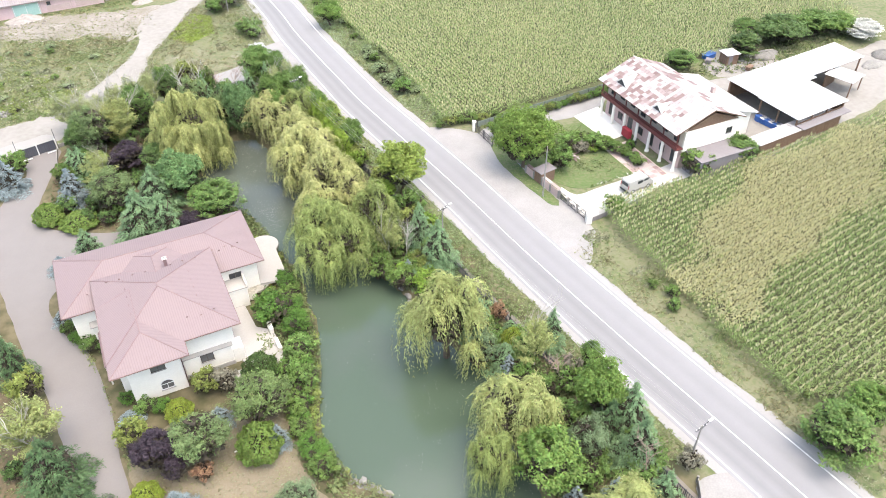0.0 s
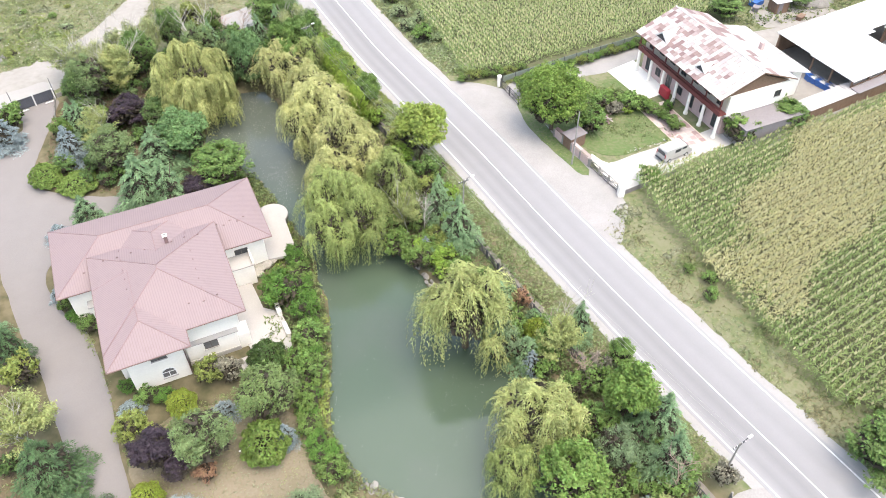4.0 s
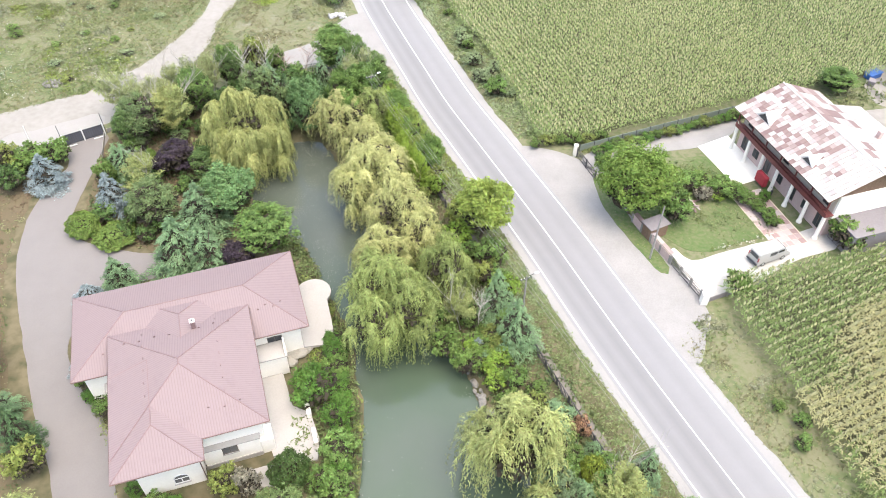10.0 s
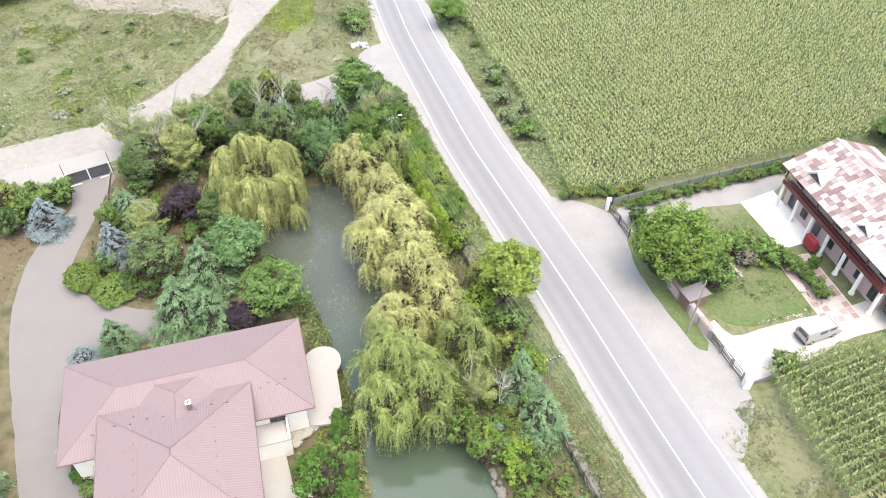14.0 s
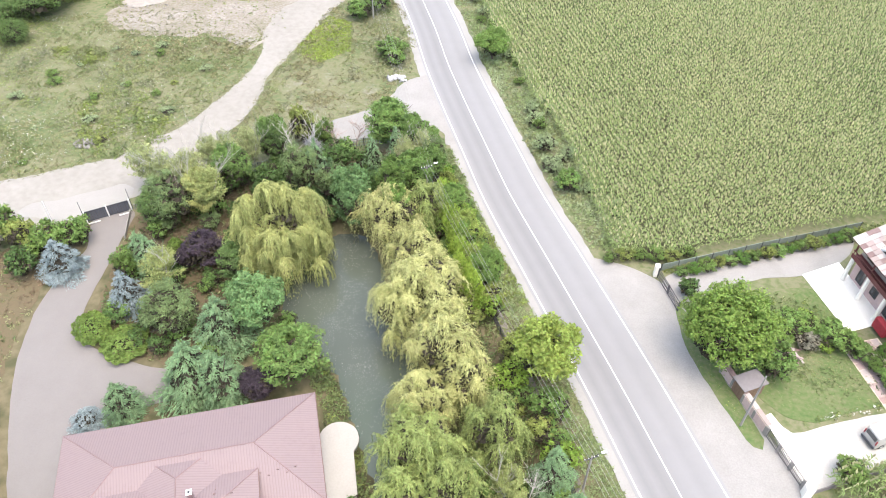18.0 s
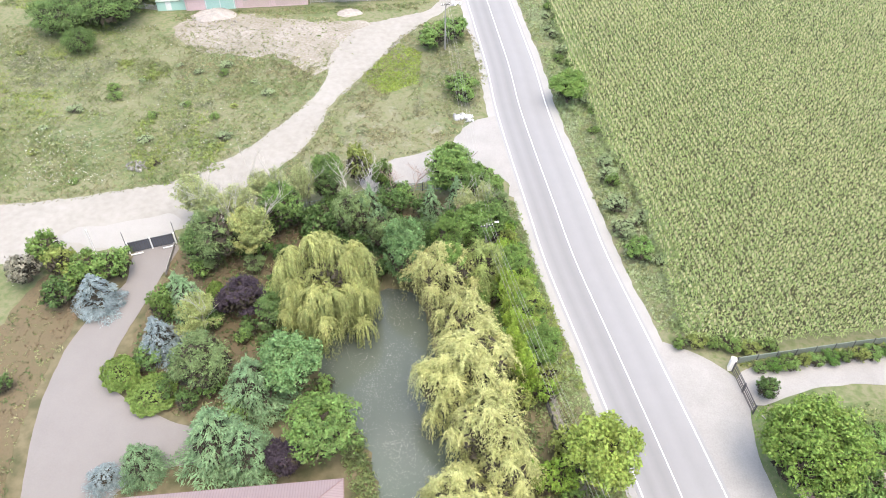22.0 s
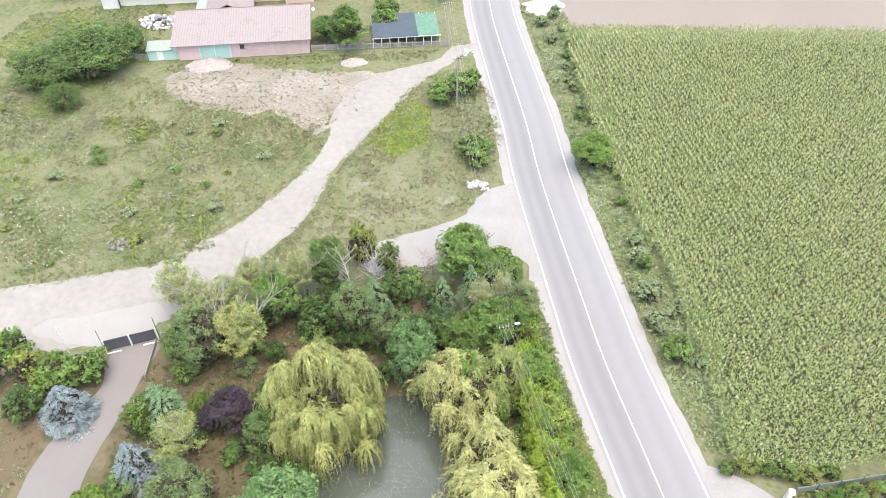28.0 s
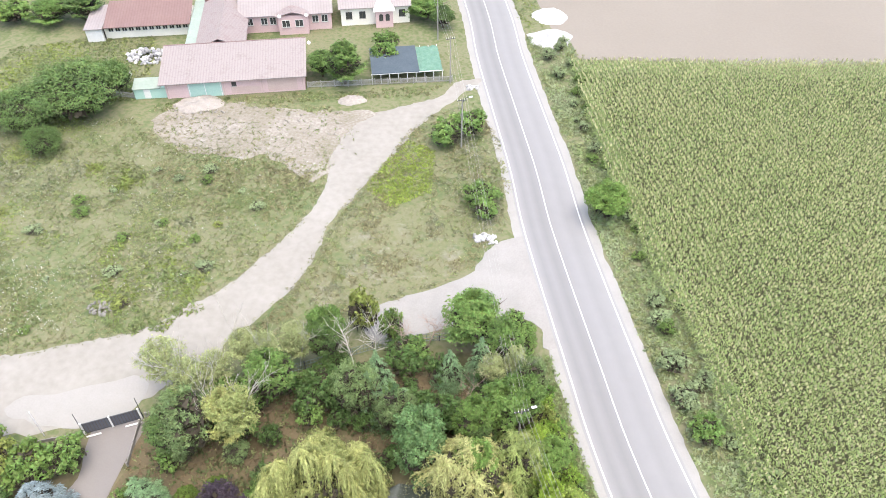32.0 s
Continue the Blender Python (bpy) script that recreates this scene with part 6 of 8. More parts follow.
def crown_willow(seed, r, h, lobes=15, bundles=36, per=3, steps=15, size=0.25, lobe=(0.24, 0.40), vary=0.24):
    """Arching limbs, each with a curtain of hanging strands in bundles, heaped into an uneven dome with gaps between."""
    rs = np.random.RandomState(seed)
    vs = []
    for i in range(lobes):
        w = 2.4 * i + rs.uniform(-0.6, 0.6)
        u = math.sqrt((i + 0.3) / lobes)
        lr = r * rs.uniform(*lobe)
        c = np.array([math.cos(w) * u * r * 0.74, math.sin(w) * u * r * 0.74, h * (1.0 - 0.46 * u**1.5) - rs.uniform(0.0, vary) * h])
        fall = h * rs.uniform(0.32, 0.54) * (0.75 + 0.5 * u)
        for j in range(bundles):
            d = rs.uniform(0, 2 * math.pi)
            reach = lr * (0.25 + 0.9 * math.sqrt(rs.rand()))
            drop = fall * rs.uniform(0.5, 1.2) * (0.5 + 0.6 * reach / lr)
            root = c + rs.normal(0, 0.045, 3) * r
            for q in range(per):
                dq, rq = d + rs.normal(0, 0.12), reach * rs.uniform(0.88, 1.1)
                wy = np.array([math.cos(dq), math.sin(dq), 0.0]) * rq
                fl = min(drop * rs.uniform(0.75, 1.1), root[2] - 0.4)
                t = (np.arange(steps) + rs.rand(steps) * 0.9) / steps
                p = root + wy * (1 - (1 - t) ** 2.2)[:, None]
                p[:, 2] = root[2] + 0.05 * h * t - (fl + 0.05 * h) * t**1.8
                p[:, :2] += rs.normal(0, 0.013 * r, (steps, 2))
                o = unit(wy / rq * (0.3 + t)[:, None] + np.array([0, 0, 1.3])[None] * (1 - t)[:, None] ** 1.5)
                run = unit(wy / rq * (1 - t)[:, None] + np.array([0, 0, -1.0])[None] * (0.15 + 1.6 * t)[:, None])
                vs.append(leaf_quads(rs, p, o, size * rs.uniform(0.7, 1.5, steps), 0.24, 0.0, 0.35, run))
    return np.concatenate(vs)


def crown_feather(seed, r, z0, z1, limbs=30, leaves=6500, size=0.18, aspect=0.5, hang=0.18, wide=0.085, peak=0.42):
    """A loose crown of rising limbs: leaves strung along each limb and its side shoots, open between, with a ragged outline."""
    rs = np.random.RandomState(seed)
    k = rs.choice(limbs, leaves, p=(lambda a: a / a.sum())(rs.uniform(0.6, 1.4, limbs)))
    hs = z0 + (z1 - z0) * rs.uniform(0.0, 0.72, limbs) ** 1.1
    az = 2.4 * np.arange(limbs) + rs.uniform(-0.5, 0.5, limbs)
    top = hs + (z1 - hs) * rs.uniform(0.35, 0.98, limbs)
    f = np.clip((top - z0) / (z1 - z0), 0, 1)
    rad = r * rs.uniform(0.65, 1.08, limbs) * np.where(f < peak, 0.72 + 0.28 * f / peak, np.clip(1 - ((f - peak) / (1.06 - peak)) ** 1.7, 0.06, 1))
    t = 0.18 + 0.82 * rs.rand(leaves) ** 0.7
    side = rs.normal(0, 1, leaves) * r * wide * (0.6 + 0.9 * t)
    out = rad[k] * t**0.85
    x, y = np.cos(az[k]) * out - np.sin(az[k]) * side, np.sin(az[k]) * out + np.cos(az[k]) * side
    z = hs[k] + (top - hs)[k] * t - hang * rad[k] * t**3 - 0.35 * np.abs(side) + rs.normal(0, 0.5 * wide * r, leaves)
    p = np.stack([x, y, z], 1)
    p[:, :2] += rs.normal(0, 0.4 * wide * r, (leaves, 2))
    o = unit(np.stack([np.cos(az[k]) * 0.5, np.sin(az[k]) * 0.5, np.full(leaves, 0.8)], 1))
    return leaf_quads(rs, p, o, size * rs.uniform(0.6, 1.4, leaves), aspect, hang * 3, 0.5)


def crown_spruce(seed, r, h, tiers=13, size=0.31, lift=0.05, round_top=0.85):
    """Tiers of spreading boughs, each a narrow spray of needle tufts with gaps between."""
    rs = np.random.RandomState(seed)
    vs = []
    for i in range(tiers):
        f = i / (tiers - 1)
        z = h * (lift + (0.95 - lift) * f)
        reach = r * (1 - f) ** round_top + 0.10 * r
        boughs = max(4, int(7 * (1 - f) + 4))
        for j in range(boughs):
            w = 2 * math.pi * (j + 0.5 * (i % 2) + rs.uniform(-0.25, 0.25)) / boughs
            l = reach * rs.uniform(0.70, 1.2)
            m = int(30 + 100 * l / r)
            t = rs.rand(m) ** 0.62
            side = rs.normal(0, 1, m) * l * (0.03 + 0.10 * np.sin(np.clip(t, 0, 1) * 2.6))
            d = np.array([math.cos(w), math.sin(w)])
            q = np.stack([d[0] * t * l - d[1] * side, d[1] * t * l + d[0] * side, z + l * (0.12 * t - 0.40 * t * t) - 0.25 * np.abs(side) + rs.normal(0, 0.012, m) * h], 1)
            o = np.stack([d[0] * 0.45 - d[1] * np.sign(side) * 0.35, d[1] * 0.45 + d[0] * np.sign(side) * 0.35, np.full(m, 0.9)], 1)
            fan = np.stack([d[0] - d[1] * np.sign(side) * 0.7, d[1] + d[0] * np.sign(side) * 0.7, np.full(m, 0.1)], 1)
            vs.append(leaf_quads(rs, q, o, size * rs.uniform(0.6, 1.3, m), 0.27, 0.0, 0.3, fan))
    m = 60
    vs.append(leaf_quads(rs, np.stack([rs.normal(0, 0.06 * r, m), rs.normal(0, 0.06 * r, m), h * rs.uniform(0.86, 1.0, m)], 1), unit(rs.normal(0, 1, (m, 3))), size * rs.uniform(0.5, 0.9, m), 0.3, -0.6))
    return np.concatenate(vs)


def crown_cone(seed, r, h, n=5200, size=0.42):
    """A dense clipped cone with upright sprays."""
    rs = np.random.RandomState(seed)
    f = 1 - np.sqrt(rs.rand(n))
    w = rs.uniform(0, 2 * math.pi, n)
    lump = 1 + 0.10 * np.sin(5 * w + 9 * f + seed) + 0.07 * np.sin(11 * w - 14 * f)
    rad = r * (np.sin(np.clip(f * 1.0 + 0.12, 0, 1) * math.pi) ** 0.55 * (1 - f) ** 0.35) * 1.25 * lump * (1 - 0.2 * rs.rand(n) ** 2)
    p = np.stack([np.cos(w) * rad, np.sin(w) * rad, 0.05 * h + f * h * 0.95], 1)
    o = unit(np.stack([np.cos(w), np.sin(w), np.full(n, 0.45)], 1))
    return leaf_quads(rs, p, o, size * rs.uniform(0.7, 1.4, n), 0.5, -0.8)


def branches(seed, h, r, levels=3, thick=0.12, spread=0.75, start=0.25, kids=7, sides=5):
    """Trunk and limbs as tapered tubes."""
    rs = random.Random(seed)
    verts, faces = [], []

    def grow(p, d, length, rad, level):
        pts, rr = [p], [rad]
        q, dd = p.copy(), d.copy()
        for i in range(4):
            dd = (dd + Vector((rs.gauss(0, 0.10), rs.gauss(0, 0.10), rs.gauss(0.04, 0.06)))).normalized()
            q = q + dd * length / 4
            pts.append(q.copy())
            rr.append(max(rad * (1 - 0.20 * (i + 1)), 0.012))
        v, f = tube(pts, rr, sides if level == levels else 3)
        off = len(verts)
        verts.extend(v)
        faces.extend([tuple(i + off for i in g) for g in f])
        if level > 1:
            for i in range(kids if level == levels else 5):
                t = rs.uniform(start if level == levels else 0.3, 0.98)
                k = min(3, int(t * 4))
                base = pts[k].lerp(pts[k + 1], t * 4 - k)
                w = rs.uniform(0, 2 * math.pi)
                side = Vector((math.cos(w), math.sin(w), 0))
                nd = (dd * 0.5 + side * spread * rs.uniform(0.7, 1.3) + Vector((0, 0, 0.25))).normalized()
                grow(base, nd, length * rs.uniform(0.35, 0.55), rad * 0.45, level - 1)

    grow(Vector((0, 0, -0.15)), Vector((0, 0, 1)), h, thick, levels)
    return verts, faces


# Near-black brown that paints the shade inside the crowns.
CROWNSHADE = surface("inner_shade", [(0.022, 0.019, 0.013), (0.05, 0.042, 0.03)], 1.0, 0.95, 0.0, 6, island=0.3)


def inner_shade(seed, r, z0, z1, n, size, low=0.25, high=0.78, cone=0.0):
    """Dark twig-like triangles inside a crown, standing in for the shade in its leaf gaps."""
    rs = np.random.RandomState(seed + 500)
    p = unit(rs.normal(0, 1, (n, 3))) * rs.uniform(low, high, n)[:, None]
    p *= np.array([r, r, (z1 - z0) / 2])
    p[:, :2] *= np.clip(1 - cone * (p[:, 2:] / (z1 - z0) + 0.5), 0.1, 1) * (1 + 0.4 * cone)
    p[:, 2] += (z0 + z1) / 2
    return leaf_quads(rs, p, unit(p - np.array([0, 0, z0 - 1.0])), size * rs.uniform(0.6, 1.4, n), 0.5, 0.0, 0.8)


STOCK = {}


def stock(kind, variant):
    """The crown and trunk meshes of a kind of plant, made once: a plant about 4 m wide and 8 m high, or a 2 m shrub."""
    base = kind.split("_")[0]
    key = (kind, variant)
    if key in STOCK:
        return STOCK[key]
    raw = ("raw", base, variant)
    if raw not in STOCK:
        s = 31 * variant + 7 * len(base)
        R, H, trunk = 3.0, 8.0, None
        if base == "willow":
            R, H = 4.5, 11.0
            v, trunk = crown_willow(s, R, H), branches(s, H * 0.72, R, 1, 0.32)
        elif base == "oldwillow":
            R, H = 7.0, 12.0
            tiers = ((0.4, 0.6, 3.9, 12.0), (3.1, -1.6, 3.6, 9.8), (-3.1, -2.2, 3.5, 8.8), (2.8, 3.0, 3.4, 9.0), (-2.7, 3.0, 3.6, 10.6), (0.3, -4.2, 3.2, 7.6), (-4.8, 0.8, 2.7, 6.8))
            v = np.concatenate([crown_willow(s + i, tr, th, 9, 42, 4, 17, 0.28, (0.36, 0.6), 0.26) + np.array([tx, ty, 0.0]) for i, (tx, ty, tr, th) in enumerate(tiers)])
            trunk = branches(s, H * 0.75, R, 1, 0.42)
        elif base == "walnut":
            R, H = 5.2, 9.8
            v, trunk = crown_lobes(s, R, 1.0, H, 110, 30000, 0.24, spread=0.74, shell=0.25, tuft=15, tight=0.07), branches(s, H * 0.6, R, 2, 0.3, 0.8, 0.3, 8)
        elif base in ("broad", "purple", "white"):
            if variant:
                v = crown_feather(s, R, 0.3, H, 44 + 8 * variant, 12500, 0.23, 0.62, 0.12, 0.10, 0.34 + 0.1 * variant)
            else:
                v = crown_lobes(s, R, 1.1, H, 40, 12500, 0.23, spread=0.76, shell=0.35, tuft=14, tight=0.10)
            trunk = branches(s, H * 0.62, R, 2, 0.2, 0.8, 0.3, 8)
        elif base == "spruce":
            v, trunk = crown_spruce(s, R, H), branches(s, H * 0.9, R, 1, 0.15)
        elif base == "pine":
            v, trunk = crown_lobes(s, R, 0.6, H * 0.95, 56, 11000, 0.23, 0.36, 0.74, shell=0.5, tuft=14, tight=0.10), branches(s, H * 0.62, R, 2, 0.18, 0.6, 0.2, 8)
        elif base == "thuja":
            v, trunk = crown_cone(s, R, H), branches(s, H * 0.6, R, 1, 0.3)
        elif base == "birch":
            v, trunk = crown_feather(s, R, 0.4, H, 40, 6400, 0.18), branches(s, H * 0.92, R, 3, 0.075, 0.36, 0.2, 11)
        elif base == "feather":
            v, trunk = crown_feather(s, R, 0.2, H, 46, 7000, 0.26, 0.5, 0.05, 0.075, 0.3), branches(s, H * 0.8, R, 2, 0.12, 0.5, 0.2, 8)
        elif base == "dead":
            v, trunk = None, branches(s, H * 0.98, R, 3, 0.14, 0.85, 0.2, 14)
        elif base == "scrub":
            R, H = 4.5, 5.0
            v, trunk = crown_lobes(s, R, 0.2, H, 110, 17000, 0.23, 0.42, 0.80, shell=0.35, droop=-0.4, tight=0.09), branches(s, H * 0.7, R, 2, 0.15, 0.9, 0.1, 8)
        else:
            R, H = 2.0, 3.0
            many, leaf_size = (3600, 0.18) if base == "laurel" else (1500, 0.27)
            v, trunk = crown_lobes(s, R, 0.1, H, 26, many, leaf_size, 0.55, 0.74, shell=0.4, tight=0.12), branches(s, H * 0.7, R, 2, 0.07, 0.9, 0.1, 6)
        # dark filling per kind, added to deepen the shade between the leaves
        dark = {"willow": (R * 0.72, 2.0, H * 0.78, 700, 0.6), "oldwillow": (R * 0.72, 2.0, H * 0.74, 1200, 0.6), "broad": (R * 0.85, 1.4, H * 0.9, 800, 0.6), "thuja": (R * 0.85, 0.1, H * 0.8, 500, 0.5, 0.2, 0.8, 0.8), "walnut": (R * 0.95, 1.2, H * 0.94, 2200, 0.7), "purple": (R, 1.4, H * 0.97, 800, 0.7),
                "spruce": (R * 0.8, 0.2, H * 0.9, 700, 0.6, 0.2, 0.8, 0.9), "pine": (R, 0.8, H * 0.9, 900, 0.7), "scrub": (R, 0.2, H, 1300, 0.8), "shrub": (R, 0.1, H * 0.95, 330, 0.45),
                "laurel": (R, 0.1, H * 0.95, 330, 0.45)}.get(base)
        dark = inner_shade(s, *dark) if dark else None
        STOCK[raw] = (v, trunk, R, H, dark)
    v, trunk, R, H, dark = STOCK[raw]
    bark = {"dead_p": PINKBARK, "dead_r": PINKBARK}.get(kind, PALEBARK if base == "dead" else BIRCHBARK if base == "birch" else BARK)
    crown = None
    if v is not None:
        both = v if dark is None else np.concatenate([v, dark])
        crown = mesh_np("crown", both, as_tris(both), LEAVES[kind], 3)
        crown.materials.append(CROWNSHADE)
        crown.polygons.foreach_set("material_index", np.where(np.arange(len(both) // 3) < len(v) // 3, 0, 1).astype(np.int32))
    STOCK[key] = (crown, mesh_of("trunk", *trunk, bark), R, H)
    return STOCK[key]


NAMES = {"feather": "tree", "willow": "willow", "oldwillow": "willow", "spruce": "spruce", "pine": "pine", "thuja": "thuja", "birch": "birch", "dead": "dead_tree", "shrub": "shrub", "laurel": "shrub",
         "scrub": "bush", "broad": "tree", "walnut": "walnut_tree", "purple": "plum_tree", "white": "flowering_bush"}
PLANTED = [0]


def plant(kind, x, y, r, h, label):
    PLANTED[0] += 1
    n = PLANTED[0]
    crown, trunk, R, H = stock(kind, n % 3)
    turn = (n * 67.0) % 360
    e = thing(NAMES[kind.split("_")[0]], pose(x, y, 0, 0, 0, turn), label[0], label[1])
    grow = {"spruce": 1.15, "birch": 1.25, "pine": 1.1, "shrub": 1.1, "broad": 1.15, "willow": 1.22}.get(kind.split("_")[0], 1.05)
    e.scale = (grow * r / R, grow * r / R, h / H)
    piece("trunk", trunk, e, Matrix())
    if crown:
        piece("crown", crown, e, Matrix())
    return e


LABEL = {
    "yw": ("yellow-green weeping willow trailing its branches over the pond", "willow"),
    "gw": ("green weeping willow hanging over the pond water", "willow"),
    "bl": ("bright green leafy tree in the garden", "tree"),
    "by": ("yellow-green leafy tree beside the road", "tree"),
    "bs": ("bright green leafy shrub tree along the garden fence", "tree"),
    "gb": ("blue-green rounded leafy tree near the pond", "tree"),
    "gs": ("dark green spruce with layered branches in the garden", "spruce"),
    "bi": ("pale slender birch with thin yellowish foliage", "birch"),
    "de": ("bare dead tree with whitish branches", "dead tree"),
    "dp": ("withered tree with pinkish-brown bare twigs", "dead tree"),
    "sl": ("light green garden shrub growing on the ground", "shrub"),
    "sg": ("green leafy shrub growing on the ground", "shrub"),
    "bs2": ("silvery blue spruce in the garden", "spruce"),
    "pg": ("grey-green pine with a broad soft crown", "pine"),
    "bg": ("green broadleaf tree with a rounded crown", "tree"),
    "pu": ("dark purple-leaved ornamental plum tree", "tree"),
    "bd": ("dark green dense broadleaf tree", "tree"),
    "ty": ("clipped yellow-green conical thuja", "thuja"),
    "td": ("dark green conical thuja beside the terrace", "thuja"),
    "sy": ("low yellow-green rounded shrub", "shrub"),
    "bp": ("pale grey-green thin-leaved tree by the dirt track", "tree"),
    "wb": ("low weeping blue conifer beside the driveway", "conifer"),
    "sr": ("small reddish-brown shrub in the garden", "shrub"),
    "la": ("glossy green climbing shrub beside the terrace", "shrub"),
    "sp": ("greyish dry shrub on the verge", "shrub"),
    "sc": ("large dark green wild bush on rough ground", "bush"),
    "wa": ("broad green walnut tree behind the roadside wall", "tree"),
    "wf": ("white-flowering bush behind the barn", "bush"),
}
# Trees and shrubs: kind, x, y, crown radius, height, label, category
plant("oldwillow", -25.2, 40.2, 6.0, 13.6, LABEL["yw"])
plant("willow_y", -12.9, 45.8, 4.4, 10.0, LABEL["yw"])
plant("willow_y", -7.0, 33.4, 4.9, 11.5, LABEL["yw"])
plant("willow_y", -4.0, 25.3, 4.4, 11.5, LABEL["yw"])
plant("willow_y", -1.7, 21.6, 3.3, 10.0, LABEL["yw"])
plant("willow_y", -8.6, 38.2, 3.6, 10.0, LABEL["yw"])
plant("willow_y", -9.3, 30.2, 3.5, 10.0, LABEL["yw"])
plant("willow_y", -5.3, 18.6, 3.5, 10.5, LABEL["yw"])
plant("willow_g", -5.1, 13.0, 4.2, 12.0, LABEL["gw"])
plant("willow_g", -2.2, 9.7, 3.6, 11.0, LABEL["gw"])
plant("willow_g", 2.1, 15.5, 3.3, 11.5, LABEL["gw"])
plant("willow_g", -5.2, 7.8, 3.3, 10.0, LABEL["gw"])
plant("willow_o", 8.7, -7.2, 5.0, 14.2, LABEL["gw"])
plant("willow_o", 13.7, -19.9, 4.3, 12.2, LABEL["yw"])
plant("willow_g", 10.6, -24.6, 2.4, 9.0, LABEL["gw"])
plant("willow_o", 21.4, -32.4, 3.5, 10.0, LABEL["yw"])
plant("broad_l", 15.8, -25.8, 3.2, 8.5, LABEL["bl"])
plant("broad_y", 6.4, 25.8, 3.4, 9.0, LABEL["by"])
plant("broad_y", -3.7, 44.6, 2.5, 6.5, LABEL["bs"])
plant("broad_l", -5.8, 49.9, 2.1, 6.0, LABEL["bs"])
plant("broad_l", -0.3, 38.2, 2.1, 6.0, LABEL["bs"])
plant("broad_l", -3.5, 43.8, 1.7, 6.0, LABEL["bl"])
plant("broad_y", -2.0, 40.2, 1.7, 5.0, LABEL["bs"])
plant("broad_b", -18.7, 48.2, 2.4, 9.0, LABEL["gb"])
plant("broad_l", -13.6, 51.1, 2.3, 9.0, LABEL["bl"])
plant("willow_g", -9.3, 48.1, 3.2, 9.0, LABEL["gw"])
plant("spruce_g", 7.9, 13.4, 2.2, 7.5, LABEL["gs"])
plant("spruce_g", 9.8, 8.7, 2.6, 8.0, LABEL["gs"])
plant("birch", 3.8, 10.9, 2.0, 7.0, LABEL["bi"])
plant("dead", 5.8, 11.0, 1.4, 6.0, LABEL["de"])
plant("shrub_l", 2.2, 7.6, 2.1, 3.5, LABEL["sl"])
plant("shrub_l", 4.6, 5.2, 1.9, 3.2, LABEL["sl"])
plant("shrub_g", 0.9, 11.7, 1.7, 3.5, LABEL["sg"])
plant("spruce_b", 5.7, 7.8, 1.0, 2.5, LABEL["bs2"])
plant("spruce_g", 7.4, 12.4, 2.0, 7.0, LABEL["gs"])
plant("spruce_g", -28.8, 26.7, 3.5, 8.0, LABEL["gs"])
plant("spruce_g", -29.8, 20.1, 3.8, 8.5, LABEL["gs"])
plant("spruce_g", -26.7, 19.6, 2.9, 8.0, LABEL["gs"])
plant("broad_b", -25.5, 29.3, 3.0, 8.0, LABEL["gb"])
plant("pine_g", -35.1, 27.9, 3.4, 7.0, LABEL["pg"])
plant("broad_g", -20.1, 23.4, 3.9, 6.5, LABEL["bg"])
plant("purple", -22.9, 20.1, 2.0, 4.0, LABEL["pu"])
plant("spruce_b", -27.3, 19.9, 1.1, 3.0, LABEL["bs2"])
plant("purple", -34.9, 38.2, 2.7, 5.5, LABEL["pu"])
plant("purple", -36.5, 37.1, 1.7, 4.5, LABEL["pu"])
plant("broad_d", -30.5, 36.8, 2.5, 5.5, LABEL["bd"])
plant("birch", -38.2, 33.8, 2.6, 7.0, LABEL["bi"])
plant("spruce_g", -43.2, 38.1, 2.1, 5.0, LABEL["gs"])
plant("shrub_g", -44.3, 37.0, 1.8, 3.0, LABEL["sg"])
plant("spruce_b", -41.6, 30.6, 2.4, 6.2, LABEL["bs2"])
plant("spruce_b", -52.0, 35.0, 2.7, 5.6, LABEL["bs2"])
plant("thuja_l", -44.1, 26.1, 1.8, 3.6, LABEL["ty"])
plant("thuja_l", -39.8, 24.7, 2.2, 2.2, LABEL["sy"])
plant("spruce_g", -36.3, 16.5, 2.3, 5.5, LABEL["gs"])
plant("spruce_b", -39.7, 14.9, 1.7, 2.4, LABEL["bs2"])
plant("pine_g", -41.4, 45.2, 3.4, 8.5, LABEL["bd"])
plant("birch", -37.2, 46.6, 3.3, 9.0, LABEL["bi"])
plant("birch_p", -41.5, 51.8, 2.6, 7.0, LABEL["bp"])
plant("spruce_g", -43.2, -1.6, 2.4, 7.0, LABEL["gs"])
plant("broad_g", -47.5, 4.2, 2.4, 6.0, LABEL["bg"])
plant("spruce_d", -39.6, -4.4, 1.9, 7.0, LABEL["gs"])
plant("birch", -34.4, -14.9, 3.5, 8.0, LABEL["bi"])
plant("spruce_d", -31.7, -19.2, 3.3, 7.5, LABEL["gs"])
plant("spruce_d", -28.2, -23.9, 2.6, 6.0, LABEL["gs"])
plant("shrub_y", -37.7, -7.1, 2.1, 4.0, LABEL["sy"])
plant("purple", -22.2, -18.5, 2.4, 5.5, LABEL["pu"])
plant("purple", -20.1, -20.3, 1.4, 4.0, LABEL["pu"])
plant("pine_g", -17.8, -17.7, 3.1, 6.5, LABEL["pg"])
plant("shrub_y", -25.1, -14.9, 1.9, 3.0, LABEL["sy"])
plant("thuja_y", -20.9, -12.2, 1.3, 3.2, LABEL["ty"])
plant("spruce_b", -26.1, -12.2, 1.4, 1.8, LABEL["wb"])
plant("shrub_r", -17.6, -20.1, 1.2, 2.0, LABEL["sr"])
plant("spruce_b", -19.4, -24.2, 2.0, 4.0, LABEL["bs2"])
